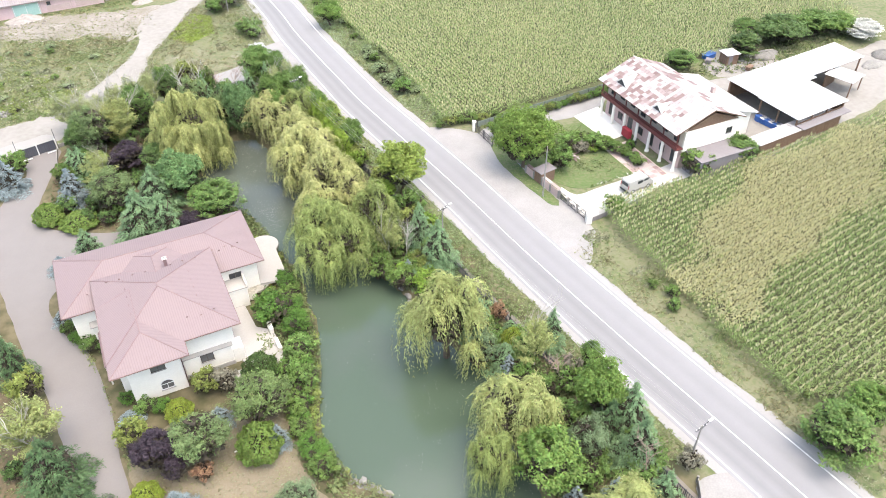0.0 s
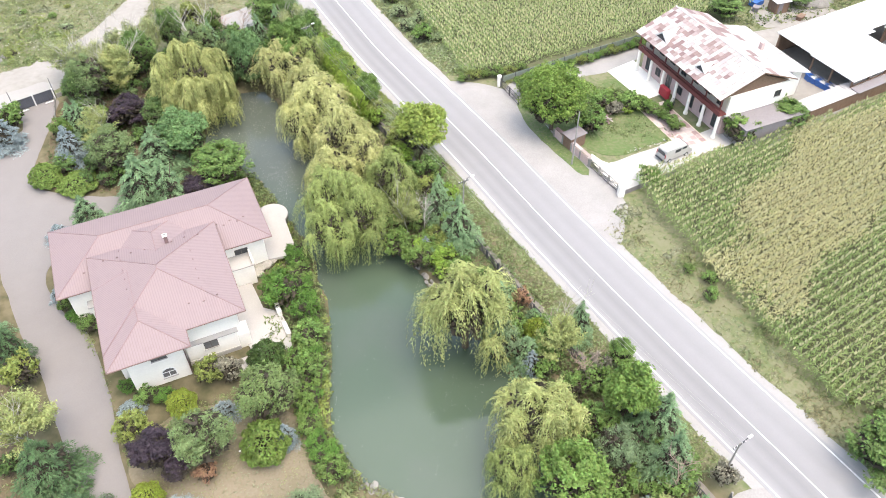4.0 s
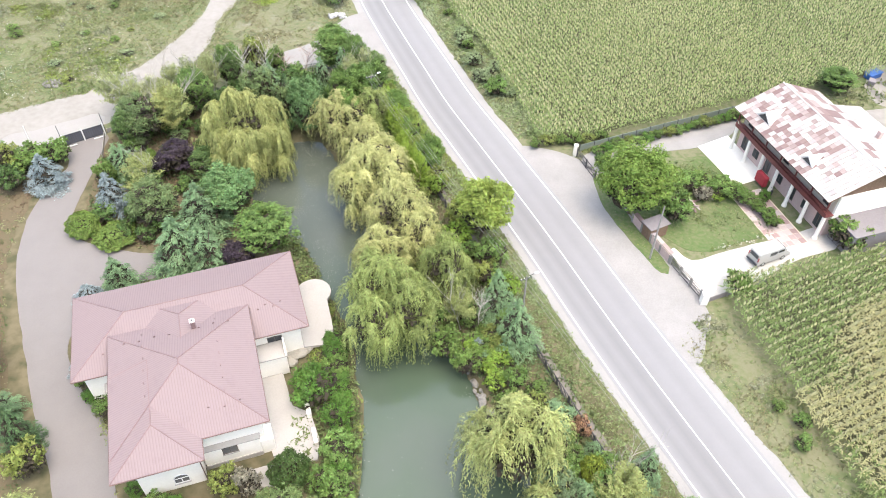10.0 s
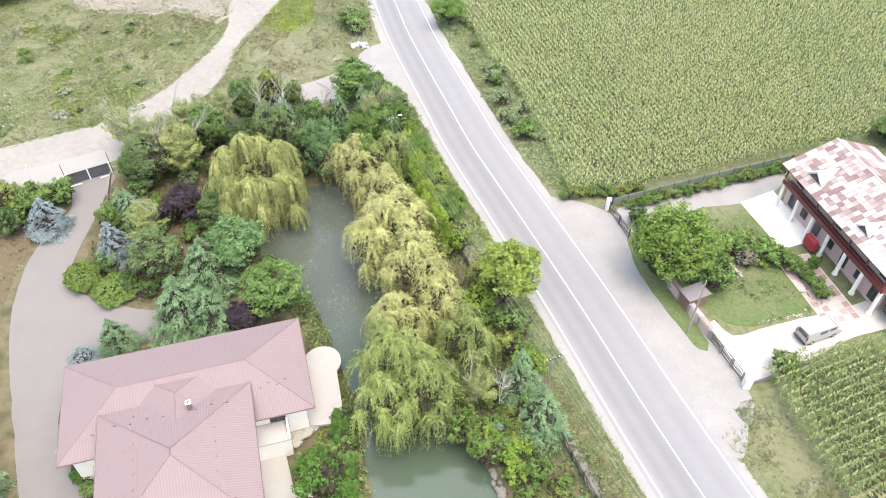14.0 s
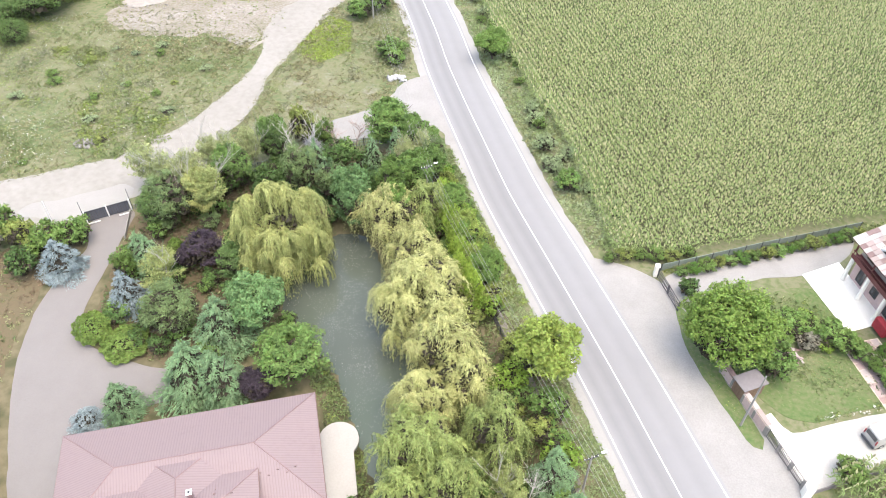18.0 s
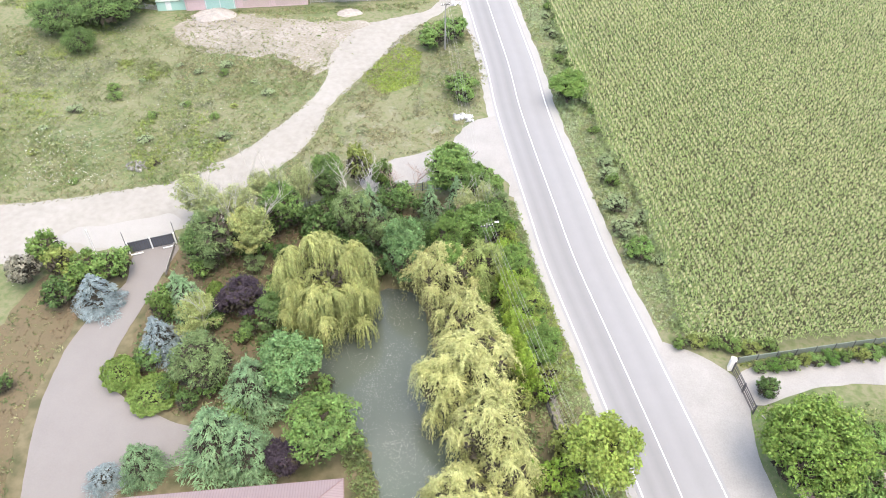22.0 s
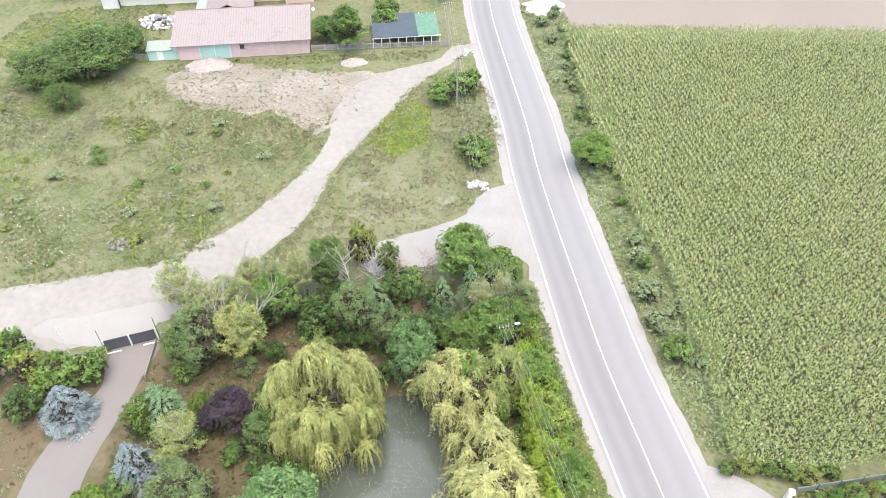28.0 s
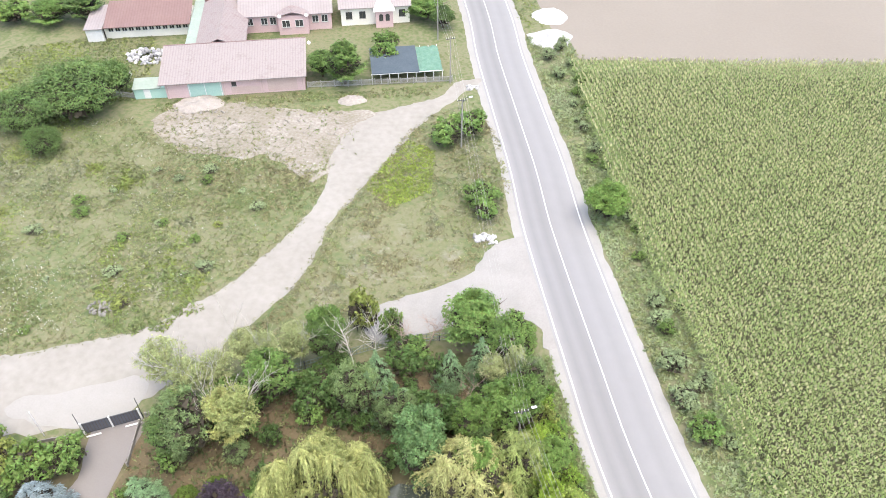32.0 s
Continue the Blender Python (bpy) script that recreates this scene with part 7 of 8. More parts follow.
plant("shrub_g", -17.1, -25.7, 1.4, 3.0, LABEL["sg"])
plant("thuja_y", -22.7, -22.2, 1.3, 3.0, LABEL["ty"])
plant("pine_l", -12.1, -13.4, 3.2, 6.5, LABEL["pg"])
plant("thuja_l", -12.1, -18.0, 2.0, 5.0, LABEL["ty"])
plant("spruce_b", -10.2, -17.2, 1.2, 3.4, LABEL["bs2"])
plant("spruce_b", -16.6, -13.5, 1.4, 2.6, LABEL["bs2"])
plant("shrub_p", -16.3, -8.9, 1.6, 3.0, LABEL["sr"])
plant("shrub_y", -18.3, -8.8, 1.7, 3.0, LABEL["sy"])
plant("pine_b", -8.0, -26.0, 2.2, 5.0, LABEL["pg"])
plant("thuja_d", -12.6, -7.5, 1.7, 4.0, LABEL["td"])
plant("shrub_g", -9.2, -8.9, 1.5, 3.5, LABEL["sg"])
for _k, _x, _y, _r, _h in (("laurel", -34.3, 1.3, 1.6, 1.8), ("shrub_g", -32.4, -0.3, 1.5, 1.6), ("laurel", -30.6, -1.2, 1.3, 1.5), ("spruce_b", -37.2, 4.6, 1.2, 2.0), ("shrub_l", -36.2, 3.0, 1.1, 1.4),
                           ("laurel", -26.9, -9.2, 1.1, 1.4), ("laurel", -23.4, -10.6, 1.3, 1.2), ("shrub_g", -24.9, -10.6, 1.3, 1.4), ("laurel", -22.0, -10.9, 1.0, 1.0)):
    plant(_k, _x, _y, _r, _h, ("low green shrub planted along the villa wall", "shrub"))
plant("laurel", -11.3, 1.8, 3.1, 3.6, LABEL["la"])
plant("laurel", -8.7, -1.1, 2.0, 3.0, LABEL["la"])
plant("shrub_g", -8.1, -4.9, 2.0, 2.6, LABEL["sg"])
plant("shrub_g", -7.8, -9.3, 1.9, 2.4, LABEL["sg"])
plant("shrub_l", -8.4, -12.9, 1.7, 2.2, LABEL["sl"])
plant("spruce_b", 18.1, -28.7, 1.3, 4.0, LABEL["bs2"])
plant("spruce_b", 22.2, -28.3, 1.2, 4.0, LABEL["bs2"])
plant("pine_b", 20.7, -23.3, 2.2, 7.0, LABEL["pg"])
plant("broad_l", 23.6, -18.2, 2.5, 8.0, LABEL["bl"])
plant("spruce_g", 26.0, -20.6, 2.5, 8.0, LABEL["gs"])
plant("spruce_g", 25.9, -24.4, 2.4, 7.5, LABEL["gs"])
plant("spruce_g", 26.1, -30.2, 2.2, 7.0, LABEL["gs"])
plant("spruce_d", 23.5, -21.6, 2.1, 7.0, LABEL["gs"])
plant("dead_p", 25.8, -26.5, 1.5, 6.0, LABEL["dp"])
plant("shrub_p", 30.8, -25.8, 1.3, 3.0, LABEL["sp"])
plant("broad_g", 46.2, -25.6, 3.7, 6.2, LABEL["bg"])
plant("broad_l", 50.9, -23.1, 2.7, 6.0, LABEL["bl"])
plant("birch", 18.4, -10.3, 2.5, 7.5, LABEL["bi"])
plant("spruce_g", 21.0, -7.6, 1.7, 6.5, LABEL["gs"])
plant("dead_p", 20.4, -13.9, 1.7, 5.0, LABEL["dp"])
plant("shrub_p", 22.0, -12.8, 1.2, 4.0, LABEL["sp"])
plant("shrub_r", 15.6, -2.6, 1.2, 3.2, LABEL["sr"])
plant("spruce_b", 15.2, -11.2, 1.2, 3.5, LABEL["bs2"])
plant("thuja_y", 16.6, -6.9, 1.2, 3.4, LABEL["ty"])
plant("pine_b", 12.0, -9.5, 2.1, 7.0, LABEL["pg"])
plant("broad_g", 24.4, -12.0, 1.5, 5.0, LABEL["bg"])
plant("birch_p", -47.3, 51.4, 2.9, 8.0, LABEL["bi"])
plant("birch_p", -43.5, 49.8, 2.6, 8.0, LABEL["bp"])
plant("broad_d", -43.2, 44.0, 2.2, 6.5, LABEL["bd"])
plant("birch_y", -38.0, 46.6, 2.6, 8.5, LABEL["bi"])
plant("broad_g", -35.7, 52.4, 3.1, 8.0, LABEL["bg"])
plant("birch_p", -39.8, 55.3, 2.3, 7.0, LABEL["bp"])
plant("birch_p", -34.5, 56.9, 2.2, 8.0, LABEL["bi"])
plant("broad_d", -31.7, 58.3, 2.2, 7.5, LABEL["bd"])
plant("shrub_y", -29.1, 63.8, 2.2, 6.0, LABEL["sy"])
plant("shrub_l", -25.4, 62.8, 1.6, 5.0, LABEL["sl"])
plant("dead", -28.4, 58.0, 1.8, 7.0, LABEL["de"])
plant("dead", -26.4, 59.8, 1.7, 7.0, LABEL["de"])
plant("dead_p", -23.9, 61.4, 1.6, 5.0, LABEL["dp"])
plant("dead_p", -21.2, 62.9, 1.7, 5.0, LABEL["dp"])
plant("broad_g", -16.3, 64.8, 3.4, 8.0, LABEL["bg"])
plant("spruce_g", -17.6, 58.2, 1.8, 6.5, LABEL["gs"])
plant("birch_p", -13.0, 58.2, 2.0, 7.0, LABEL["bi"])
plant("dead_r", -15.0, 55.8, 1.4, 5.0, LABEL["dp"])
plant("broad_g", -10.9, 53.4, 2.5, 7.5, LABEL["bg"])
plant("spruce_g", -13.0, 53.5, 1.8, 6.0, LABEL["gs"])
plant("spruce_g", -24.9, 52.8, 2.3, 7.5, LABEL["gs"])
plant("spruce_d", -22.0, 52.5, 2.1, 7.0, LABEL["gs"])
plant("broad_b", -18.0, 46.9, 2.4, 9.0, LABEL["gb"])
plant("broad_l", -12.5, 46.6, 2.3, 8.5, LABEL["bl"])
plant("broad_g", -9.4, 55.0, 2.3, 7.5, LABEL["bg"])
plant("broad_d", -12.9, 50.4, 2.0, 6.5, LABEL["bd"])
plant("pine_g", -9.0, 58.2, 1.9, 7.5, LABEL["pg"])
plant("birch_p", -10.8, 59.6, 1.7, 7.5, LABEL["bi"])
plant("pine_g", -26.2, 52.4, 2.4, 9.0, LABEL["pg"])
plant("pine_g", -21.7, 51.3, 2.2, 7.5, LABEL["pg"])
plant("spruce_g", -24.9, 55.6, 1.9, 7.5, LABEL["gs"])
plant("broad_g", -12.6, 62.2, 2.4, 8.0, LABEL["bg"])
plant("spruce_g", -14.6, 60.2, 1.7, 7.0, LABEL["gs"])
plant("broad_g", -32.2, 59.4, 2.1, 7.5, LABEL["bg"])
plant("birch_p", -36.9, 54.6, 2.2, 8.5, LABEL["bi"])
plant("thuja_l", -38.8, 38.8, 1.1, 4.0, LABEL["ty"])
plant("thuja_l", -36.4, 40.3, 1.2, 4.0, LABEL["ty"])
plant("spruce_g", -41.5, 36.8, 2.3, 6.0, LABEL["gs"])
plant("shrub_l", -43.8, 35.1, 1.6, 4.0, LABEL["sl"])
plant("shrub_l", -55.5, 38.2, 2.7, 4.0, LABEL["sl"])
plant("shrub_g", -52.6, 40.1, 2.3, 3.6, LABEL["sg"])
plant("shrub_y", -59.2, 38.7, 2.1, 4.0, LABEL["sy"])
plant("shrub_l", -61.8, 40.1, 2.3, 4.5, LABEL["sl"])
plant("shrub_p", -62.8, 36.6, 2.2, 4.0, LABEL["sp"])
plant("shrub_y", -56.3, 38.6, 2.2, 3.0, LABEL["sy"])
plant("scrub", -87.6, 97.7, 7.9, 6.0, LABEL["sc"])
plant("scrub", -92.8, 92.5, 6.1, 5.0, LABEL["sc"])
plant("scrub", -85.9, 86.1, 2.9, 3.5, LABEL["sc"])
plant("scrub", -84.4, 103.8, 3.1, 5.0, LABEL["sc"])
plant("broad_g", -48.2, 114.6, 3.4, 8.0, LABEL["bg"])
plant("broad_g", -52.6, 115.6, 2.6, 5.0, LABEL["bg"])
plant("shrub_g", -43.6, 122.6, 2.4, 3.4, LABEL["sg"])
plant("shrub_g", -44.3, 126.7, 2.5, 3.5, LABEL["sg"])
plant("shrub_g", -27.9, 101.8, 2.9, 3.6, LABEL["sg"])
plant("shrub_g", -25.1, 105.2, 2.8, 4.0, LABEL["sg"])
plant("shrub_g", -20.2, 89.1, 2.7, 3.0, LABEL["sg"])
plant("shrub_g", -18.9, 86.6, 2.0, 2.6, LABEL["sg"])
plant("broad_l", -2.9, 89.8, 2.8, 5.5, LABEL["bl"])
plant("shrub_w", 6.2, 66.4, 1.8, 2.2, LABEL["sl"])
plant("shrub_w", 7.4, 61.7, 1.8, 2.2, LABEL["sl"])
plant("shrub_g", 9.4, 57.7, 1.9, 3.0, LABEL["sg"])
plant("shrub_w", 4.6, 72.5, 1.5, 1.8, LABEL["sl"])
plant("broad_g", -40.3, 139.7, 3.8, 5.0, LABEL["bg"])
plant("broad_d", -36.4, 137.1, 2.2, 4.0, LABEL["bd"])
plant("broad_g", -108.3, 122.6, 4.2, 5.0, LABEL["bg"])
plant("broad_d", -102.5, 124.0, 3.6, 6.0, LABEL["bd"])
plant("shrub_l", -115.6, 120.8, 3.8, 4.0, LABEL["sl"])
plant("walnut", 26.0, 30.6, 5.2, 9.8, LABEL["wa"])
for _k, _x, _y, _r, _h in (("shrub_g", 34.6, 35.6, 1.9, 2.3), ("shrub_l", 36.8, 35.9, 1.8, 2.2), ("shrub_g", 38.6, 34.8, 2.0, 2.6), ("shrub_p", 36.2, 33.6, 1.5, 1.8), ("shrub_l", 40.3, 33.9, 1.7, 2.2),
                           ("shrub_g", 41.6, 32.9, 1.5, 2.0), ("shrub_l", 43.0, 31.4, 1.2, 1.8), ("shrub_g", 43.6, 30.0, 1.1, 1.7), ("shrub_l", 44.0, 28.5, 1.2, 1.7), ("laurel", 44.3, 33.2, 1.0, 1.8),
                           ("shrub_l", 33.0, 33.2, 1.4, 1.8), ("shrub_g", 34.8, 37.4, 1.3, 1.5), ("shrub_v", 37.0, 37.6, 1.2, 1.3), ("shrub_l", 39.4, 36.2, 1.3, 1.6), ("shrub_g", 31.6, 36.6, 1.4, 1.7), ("shrub_l", 41.0, 34.8, 1.2, 1.6), ("shrub_v", 38.2, 33.4, 1.0, 1.2)):
    plant(_k, _x, _y, _r, _h, ("untidy leafy shrub in the farm garden", "shrub"))
for _i in range(16):
    _t = (_i + 0.5) / 16
    plant(("shrub_g", "laurel", "shrub_l", "shrub_y")[_i % 4], round(22.6 + 25 * _t, 1), round(42.9 + 9.9 * _t, 1), 0.9 + 0.35 * ((_i * 7) % 3) / 2, 1.1 + 0.5 * ((_i * 5) % 4) / 3, ("leafy green shrub in front of the boundary fence", "shrub"))
for _i, (_x, _y, _r) in enumerate(((14.8, 44.6, 1.0), (16.6, 45.3, 1.3), (18.6, 45.4, 1.1), (20.4, 45.6, 1.4), (22.4, 45.6, 1.2), (24.6, 46.6, 1.1))):
    plant(("shrub_l", "shrub_y", "shrub_l")[_i % 3], _x, _y, _r, _r * 1.2, ("bright yellow-green weeds at the corner of the maize field", "shrub"))
plant("shrub_l", 36.9, 17.7, 1.8, 2.4, LABEL["sl"])
plant("shrub_g", 31.4, 29.5, 2.4, 4.0, LABEL["sg"])
plant("broad_g", 60.0, 27.4, 3.1, 4.5, LABEL["bg"])
plant("shrub_l", 52.0, 24.8, 2.6, 4.0, LABEL["sl"])
plant("broad_d", 87.8, 68.5, 4.7, 5.0, LABEL["bd"])
plant("broad_d", 77.7, 63.7, 3.5, 5.0, LABEL["bd"])
plant("broad_g", 62.9, 59.5, 3.0, 4.0, LABEL["bg"])
plant("broad_g", 95.9, 70.1, 4.0, 5.0, LABEL["bg"])
plant("broad_g", 81.7, 71.9, 3.4, 4.0, LABEL["bg"])
plant("white", 105.2, 67.8, 4.1, 4.0, LABEL["wf"])
plant("broad_l", 102.2, 71.1, 3.3, 4.0, LABEL["bl"])
plant("shrub_d", 23.8, 40.1, 1.4, 2.5, LABEL["sg"])
plant("shrub_g", 61.2, 33.4, 1.4, 2.0, LABEL["sg"])


# ---- weeds, grass and other ground cover ----
def offset_band(lo, hi, y0, y1):
    """The outline of a band along the road, lo to hi metres to its right."""
    l = fine[(fine[:, 1] > y0) & (fine[:, 1] < y1)][::4]
    d = np.gradient(l, axis=0)
    d /= np.linalg.norm(d, axis=1)[:, None]
    nr = np.stack([d[:, 1], -d[:, 0]], 1)
    return np.concatenate([l + nr * lo, (l + nr * hi)[::-1]])


KEEP_OFF = []


def cover(name, poly, density, size, mats, seed, label, blades=5, upright=0.3, patch_scale=0.12, lift=0.5, level=0.0, mixed=0.16, clump=0.0):
    """Clumps of small leaves over a polygon, sorted into the materials by patches."""
    rs = np.random.RandomState(seed)
    poly = np.asarray(poly, float)
    lo, hi = poly.min(0), poly.max(0)
    n = int((hi - lo).prod() * density)
    p = rs.uniform(lo, hi, (n, 2))
    p = p[inside(p[:, 0], p[:, 1], poly)]
    for other in KEEP_OFF:
        p = p[~inside(p[:, 0], p[:, 1], other)]
    if not len(p):
        return
    tall = np.ones(len(p))
    if clump:
        g = np.array([noise.noise((x * 0.22, y * 0.22, seed + 7)) + 0.7 * noise.noise((x * 0.65, y * 0.65, seed + 8)) for x, y in p])
        keep = rs.rand(len(p)) < np.clip(0.6 + clump * g, 0.1, 1)
        p, tall = p[keep], np.clip(1 + clump * g, 0.55, 1.7)[keep]
    f = np.array([noise.noise((x * patch_scale, y * patch_scale, seed)) + 0.5 * noise.noise((x * patch_scale * 3, y * patch_scale * 3, seed + 3)) for x, y in p])
    f = f + rs.normal(0, mixed, len(p))
    order = np.searchsorted(np.quantile(f, np.linspace(0, 1, len(mats) + 1)[1:-1]), f)
    for i, m in enumerate(mats):
        q, up = p[order == i], np.repeat(tall[order == i], blades)
        k = len(q) * blades
        base = np.repeat(q, blades, 0)
        s = np.repeat(rs.uniform(0.5, 1.3, len(q)), blades) * size * up
        o = unit(rs.normal(0, 1, (k, 3)))
        o[:, 2] = np.abs(o[:, 2])
        pos = np.c_[base, np.full(k, level)] + o * (s * 0.9)[:, None] * np.array([1, 1, lift])
        out = unit(o + np.array([0, 0, 0.5]))
        V = leaf_quads(rs, pos, out, s * rs.uniform(0.7, 1.3, k), 0.42, -upright)
        ob = new(name, mesh_np(name, V, as_tris(V), m, 3))
        tagged(ob, label, "grass", "", "stuff")


W_GREEN = leaf("green_weeds", (0.098, 0.132, 0.046), (0.168, 0.205, 0.082), 0.2)
W_BRIGHT = leaf("bright_weeds", (0.112, 0.15, 0.036), (0.205, 0.245, 0.066), 0.25)
W_STRAW = leaf("straw_grass", (0.145, 0.138, 0.07), (0.235, 0.222, 0.125), 0.25)
W_OLIVE = leaf("olive_grass", (0.125, 0.146, 0.058), (0.21, 0.228, 0.105), 0.2)
W_GREY = leaf("grey_dry_weeds", (0.135, 0.145, 0.085), (0.23, 0.238, 0.155), 0.25)
W_DARK = leaf("dark_ground_leaves", (0.045, 0.068, 0.024), (0.098, 0.13, 0.048), 0.25)
W_WHITE = leaf("white_flower_heads", (0.350, 0.350, 0.315), (0.617, 0.617, 0.570))
W_LIME = leaf("lime_weeds", (0.14, 0.195, 0.03), (0.235, 0.30, 0.06), 0.2)
W_SPECK = leaf("drifting_seed_fluff", (0.18, 0.19, 0.165), (0.33, 0.34, 0.31), 0.3)
W_SOFT = leaf("soft_margin_grass", (0.165, 0.205, 0.105), (0.275, 0.315, 0.185), 0.2)
W_FRESH = leaf("fresh_margin_grass", (0.13, 0.178, 0.07), (0.225, 0.275, 0.125), 0.2)
W_BROWN = leaf("fallen_leaves", (0.092, 0.062, 0.036), (0.18, 0.13, 0.082), 0.3)

MEADOW = [(-125, 52), (-95, 50), (-80, 49), (-68, 52.5), (-58, 58), (-51.8, 62.5), (-47.3, 71), (-45, 82), (-44.5, 92), (-52, 93.5), (-62, 92.5), (-72, 92), (-78, 97), (-125, 86)]
cover("meadow_grass", MEADOW, 13.0, 0.24, (W_GREEN, W_OLIVE, W_STRAW, W_OLIVE, W_GREEN, W_GREY, W_OLIVE, W_BRIGHT), 11, "rough meadow of green and straw-coloured weeds", patch_scale=0.05, lift=0.5, mixed=0.10, clump=0.5)
cover("meadow_flowers", MEADOW, 0.4, 0.13, (W_WHITE,), 12, "small white flower heads in the meadow", 4, lift=1.4, level=0.35)
ZONES = (
    ([(-66, 71), (-56, 72.5), (-50, 62), (-55, 57), (-62, 59.5)], 6.5, (W_GREEN, W_BRIGHT, W_GREEN), 0.9, "lush green weeds beside the track"),
    ([(-98, 84), (-82, 87.5), (-76.5, 80), (-88, 74)], 6.0, (W_GREY, W_GREY, W_OLIVE), 0.9, "tall grey-green weeds in the meadow"),
    ([(-77.5, 85), (-70, 86), (-68, 80.8), (-75, 80.2)], 7.0, (W_BRIGHT, W_OLIVE), 1.1, "yellowish clumps of tall weeds"),
    ([(-68, 87.5), (-45.3, 89.8), (-45.2, 80.6), (-60, 79)], 5.0, (W_STRAW, W_STRAW, W_OLIVE), 0.45, "dry straw-coloured grass in the meadow"),
    ([(-67.5, 79), (-60.2, 80.4), (-52.6, 65.4), (-58.6, 64)], 5.0, (W_GREY, W_OLIVE), 0.6, "pale grey-green grass in the meadow"),
    ([(-120, 66), (-94, 72), (-80, 66), (-66, 56), (-76, 51), (-120, 54)], 3.5, (W_GREEN, W_OLIVE, W_GREEN), 0.9, "green weeds along the track"),
    ([(-112, 86), (-94, 90), (-84, 84), (-92, 76), (-112, 72)], 3.0, (W_GREEN, W_OLIVE), 0.6, "green grass below the bushes"),
)
for _i, (_p, _d, _m, _l, _t) in enumerate(ZONES):
    cover("weed_patch", closed_curve(_p, 1.5, 1.8, _i), _d * 1.4, 0.34, _m, 50 + _i, _t, lift=_l, clump=0.7)
cover("meadow_flowers", [(-82, 64), (-70, 66), (-63, 55), (-74, 52)], 1.6, 0.14, (W_WHITE,), 60, "white flower heads among the weeds", 4, lift=1.4, level=0.4)
rz = random.Random(33)
TUFT = ("loose clump of tall weeds standing in the meadow", "weeds")
for _ in range(46):
    _x, _y = rz.uniform(-110, -48), rz.uniform(54, 90)
    if inside(np.array([_x]), np.array([_y]), np.array(MEADOW, float))[0]:
        _r = rz.uniform(0.5, 1.3)
        _e = plant(rz.choice(("shrub_w", "shrub_w", "shrub_l", "shrub_y")), round(_x, 1), round(_y, 1), _r, _r * rz.uniform(0.5, 0.8), TUFT)
        _e.name = "weed_clump"
        tagged(_e, group="meadow clumps")
TRIANGLE = [(-34.5, 103), (-35.2, 97), (-36.8, 89), (-38.6, 81), (-38.7, 74.3), (-39.4, 68.7), (-41.2, 63.1), (-43.4, 59.6), (-40, 55.5), (-30, 62), (-28.5, 67.5), (-22.6, 72.4), (-18.8, 76.6), (-16.6, 82.5), (-15, 89), (-20, 104), (-26, 113.5), (-32, 109)]
cover("dry_grass", TRIANGLE, 8.5, 0.28, (W_STRAW, W_GREY, W_OLIVE, W_STRAW), 13, "dry straw-coloured grass between track and road", mixed=0.08, clump=0.9)
cover("green_weeds", [(-35.4, 95.5), (-33.6, 101), (-29, 99.5), (-27.4, 90), (-32, 85.6), (-36.8, 88.7)], 16.0, 0.32, (W_LIME, W_BRIGHT, W_LIME), 14, "patch of bright yellow-green weeds")
cover("pole_weeds", [(-29, 104), (-26.5, 92), (-22, 84), (-16, 84), (-17.6, 92), (-22, 106), (-26, 110)], 3.5, 0.42, (W_GREEN, W_OLIVE, W_GREY), 15, "weeds and thistles along the road verge")
cover("shed_weeds", [(-76, 101.5), (-56, 109.5), (-45, 112.8), (-32, 117.5), (-33.5, 114), (-44, 110.5), (-56, 106.5), (-68, 104), (-76, 98.5)], 5.0, 0.36, (W_GREEN, W_OLIVE, W_STRAW, W_GREEN), 16, "grass growing along the shed wall")
cover("yard_grass", [(-94, 97), (-80, 101.5), (-80.5, 104), (-84, 118), (-88, 122), (-98, 119), (-110, 112), (-110, 97)], 6.0, 0.36, (W_GREEN, W_OLIVE, W_BRIGHT), 17, "uncut grass beside the sheds")
cover("bare_weeds", [(-80, 98), (-74, 97), (-68, 102.5), (-60, 100), (-52, 98), (-44, 96), (-46, 92.5), (-60, 92), (-72, 92)], 2.6, 0.24, (W_STRAW, W_OLIVE, W_GREY), 18, "thin dry weeds on bare earth")
def along(line, lo, hi):
    """The outline of a band that follows a line."""
    l = curve_points(line, 1.0)
    d = np.gradient(l, axis=0)
    d /= np.linalg.norm(d, axis=1)[:, None]
    nr = np.stack([d[:, 1], -d[:, 0]], 1)
    return np.concatenate([l + nr * lo, (l + nr * hi)[::-1]])


EAST_EDGE, WEST_EDGE = TRACK[4:12], TRACK[19:32]
for _line, _seed in ((EAST_EDGE, 41), (WEST_EDGE, 42)):
    cover("track_weeds", along(_line, -0.9, 0.5), 4.5, 0.22, (W_OLIVE, W_STRAW, W_GREY), _seed, "thin weeds creeping over the track edge")
    cover("track_weeds", along(_line, -1.6, -0.4), 5.5, 0.28, (W_OLIVE, W_GREEN, W_STRAW), _seed + 30, "rough grass along the track edge")
cover("earth_weeds", along([(-73, 94.5), (-67, 91), (-58, 91), (-52, 92), (-44.5, 88.6)], -1.6, 2.0), 6.0, 0.26, (W_STRAW, W_OLIVE, W_STRAW), 73, "dry grass fraying into the bare earth", clump=0.6)
cover("earth_weeds", along([(-74, 99.5), (-70, 104), (-58, 104.8), (-46, 106.5)], -1.2, 1.4), 6.0, 0.26, (W_OLIVE, W_STRAW, W_GREEN), 74, "weeds fraying into the bare earth", clump=0.6)
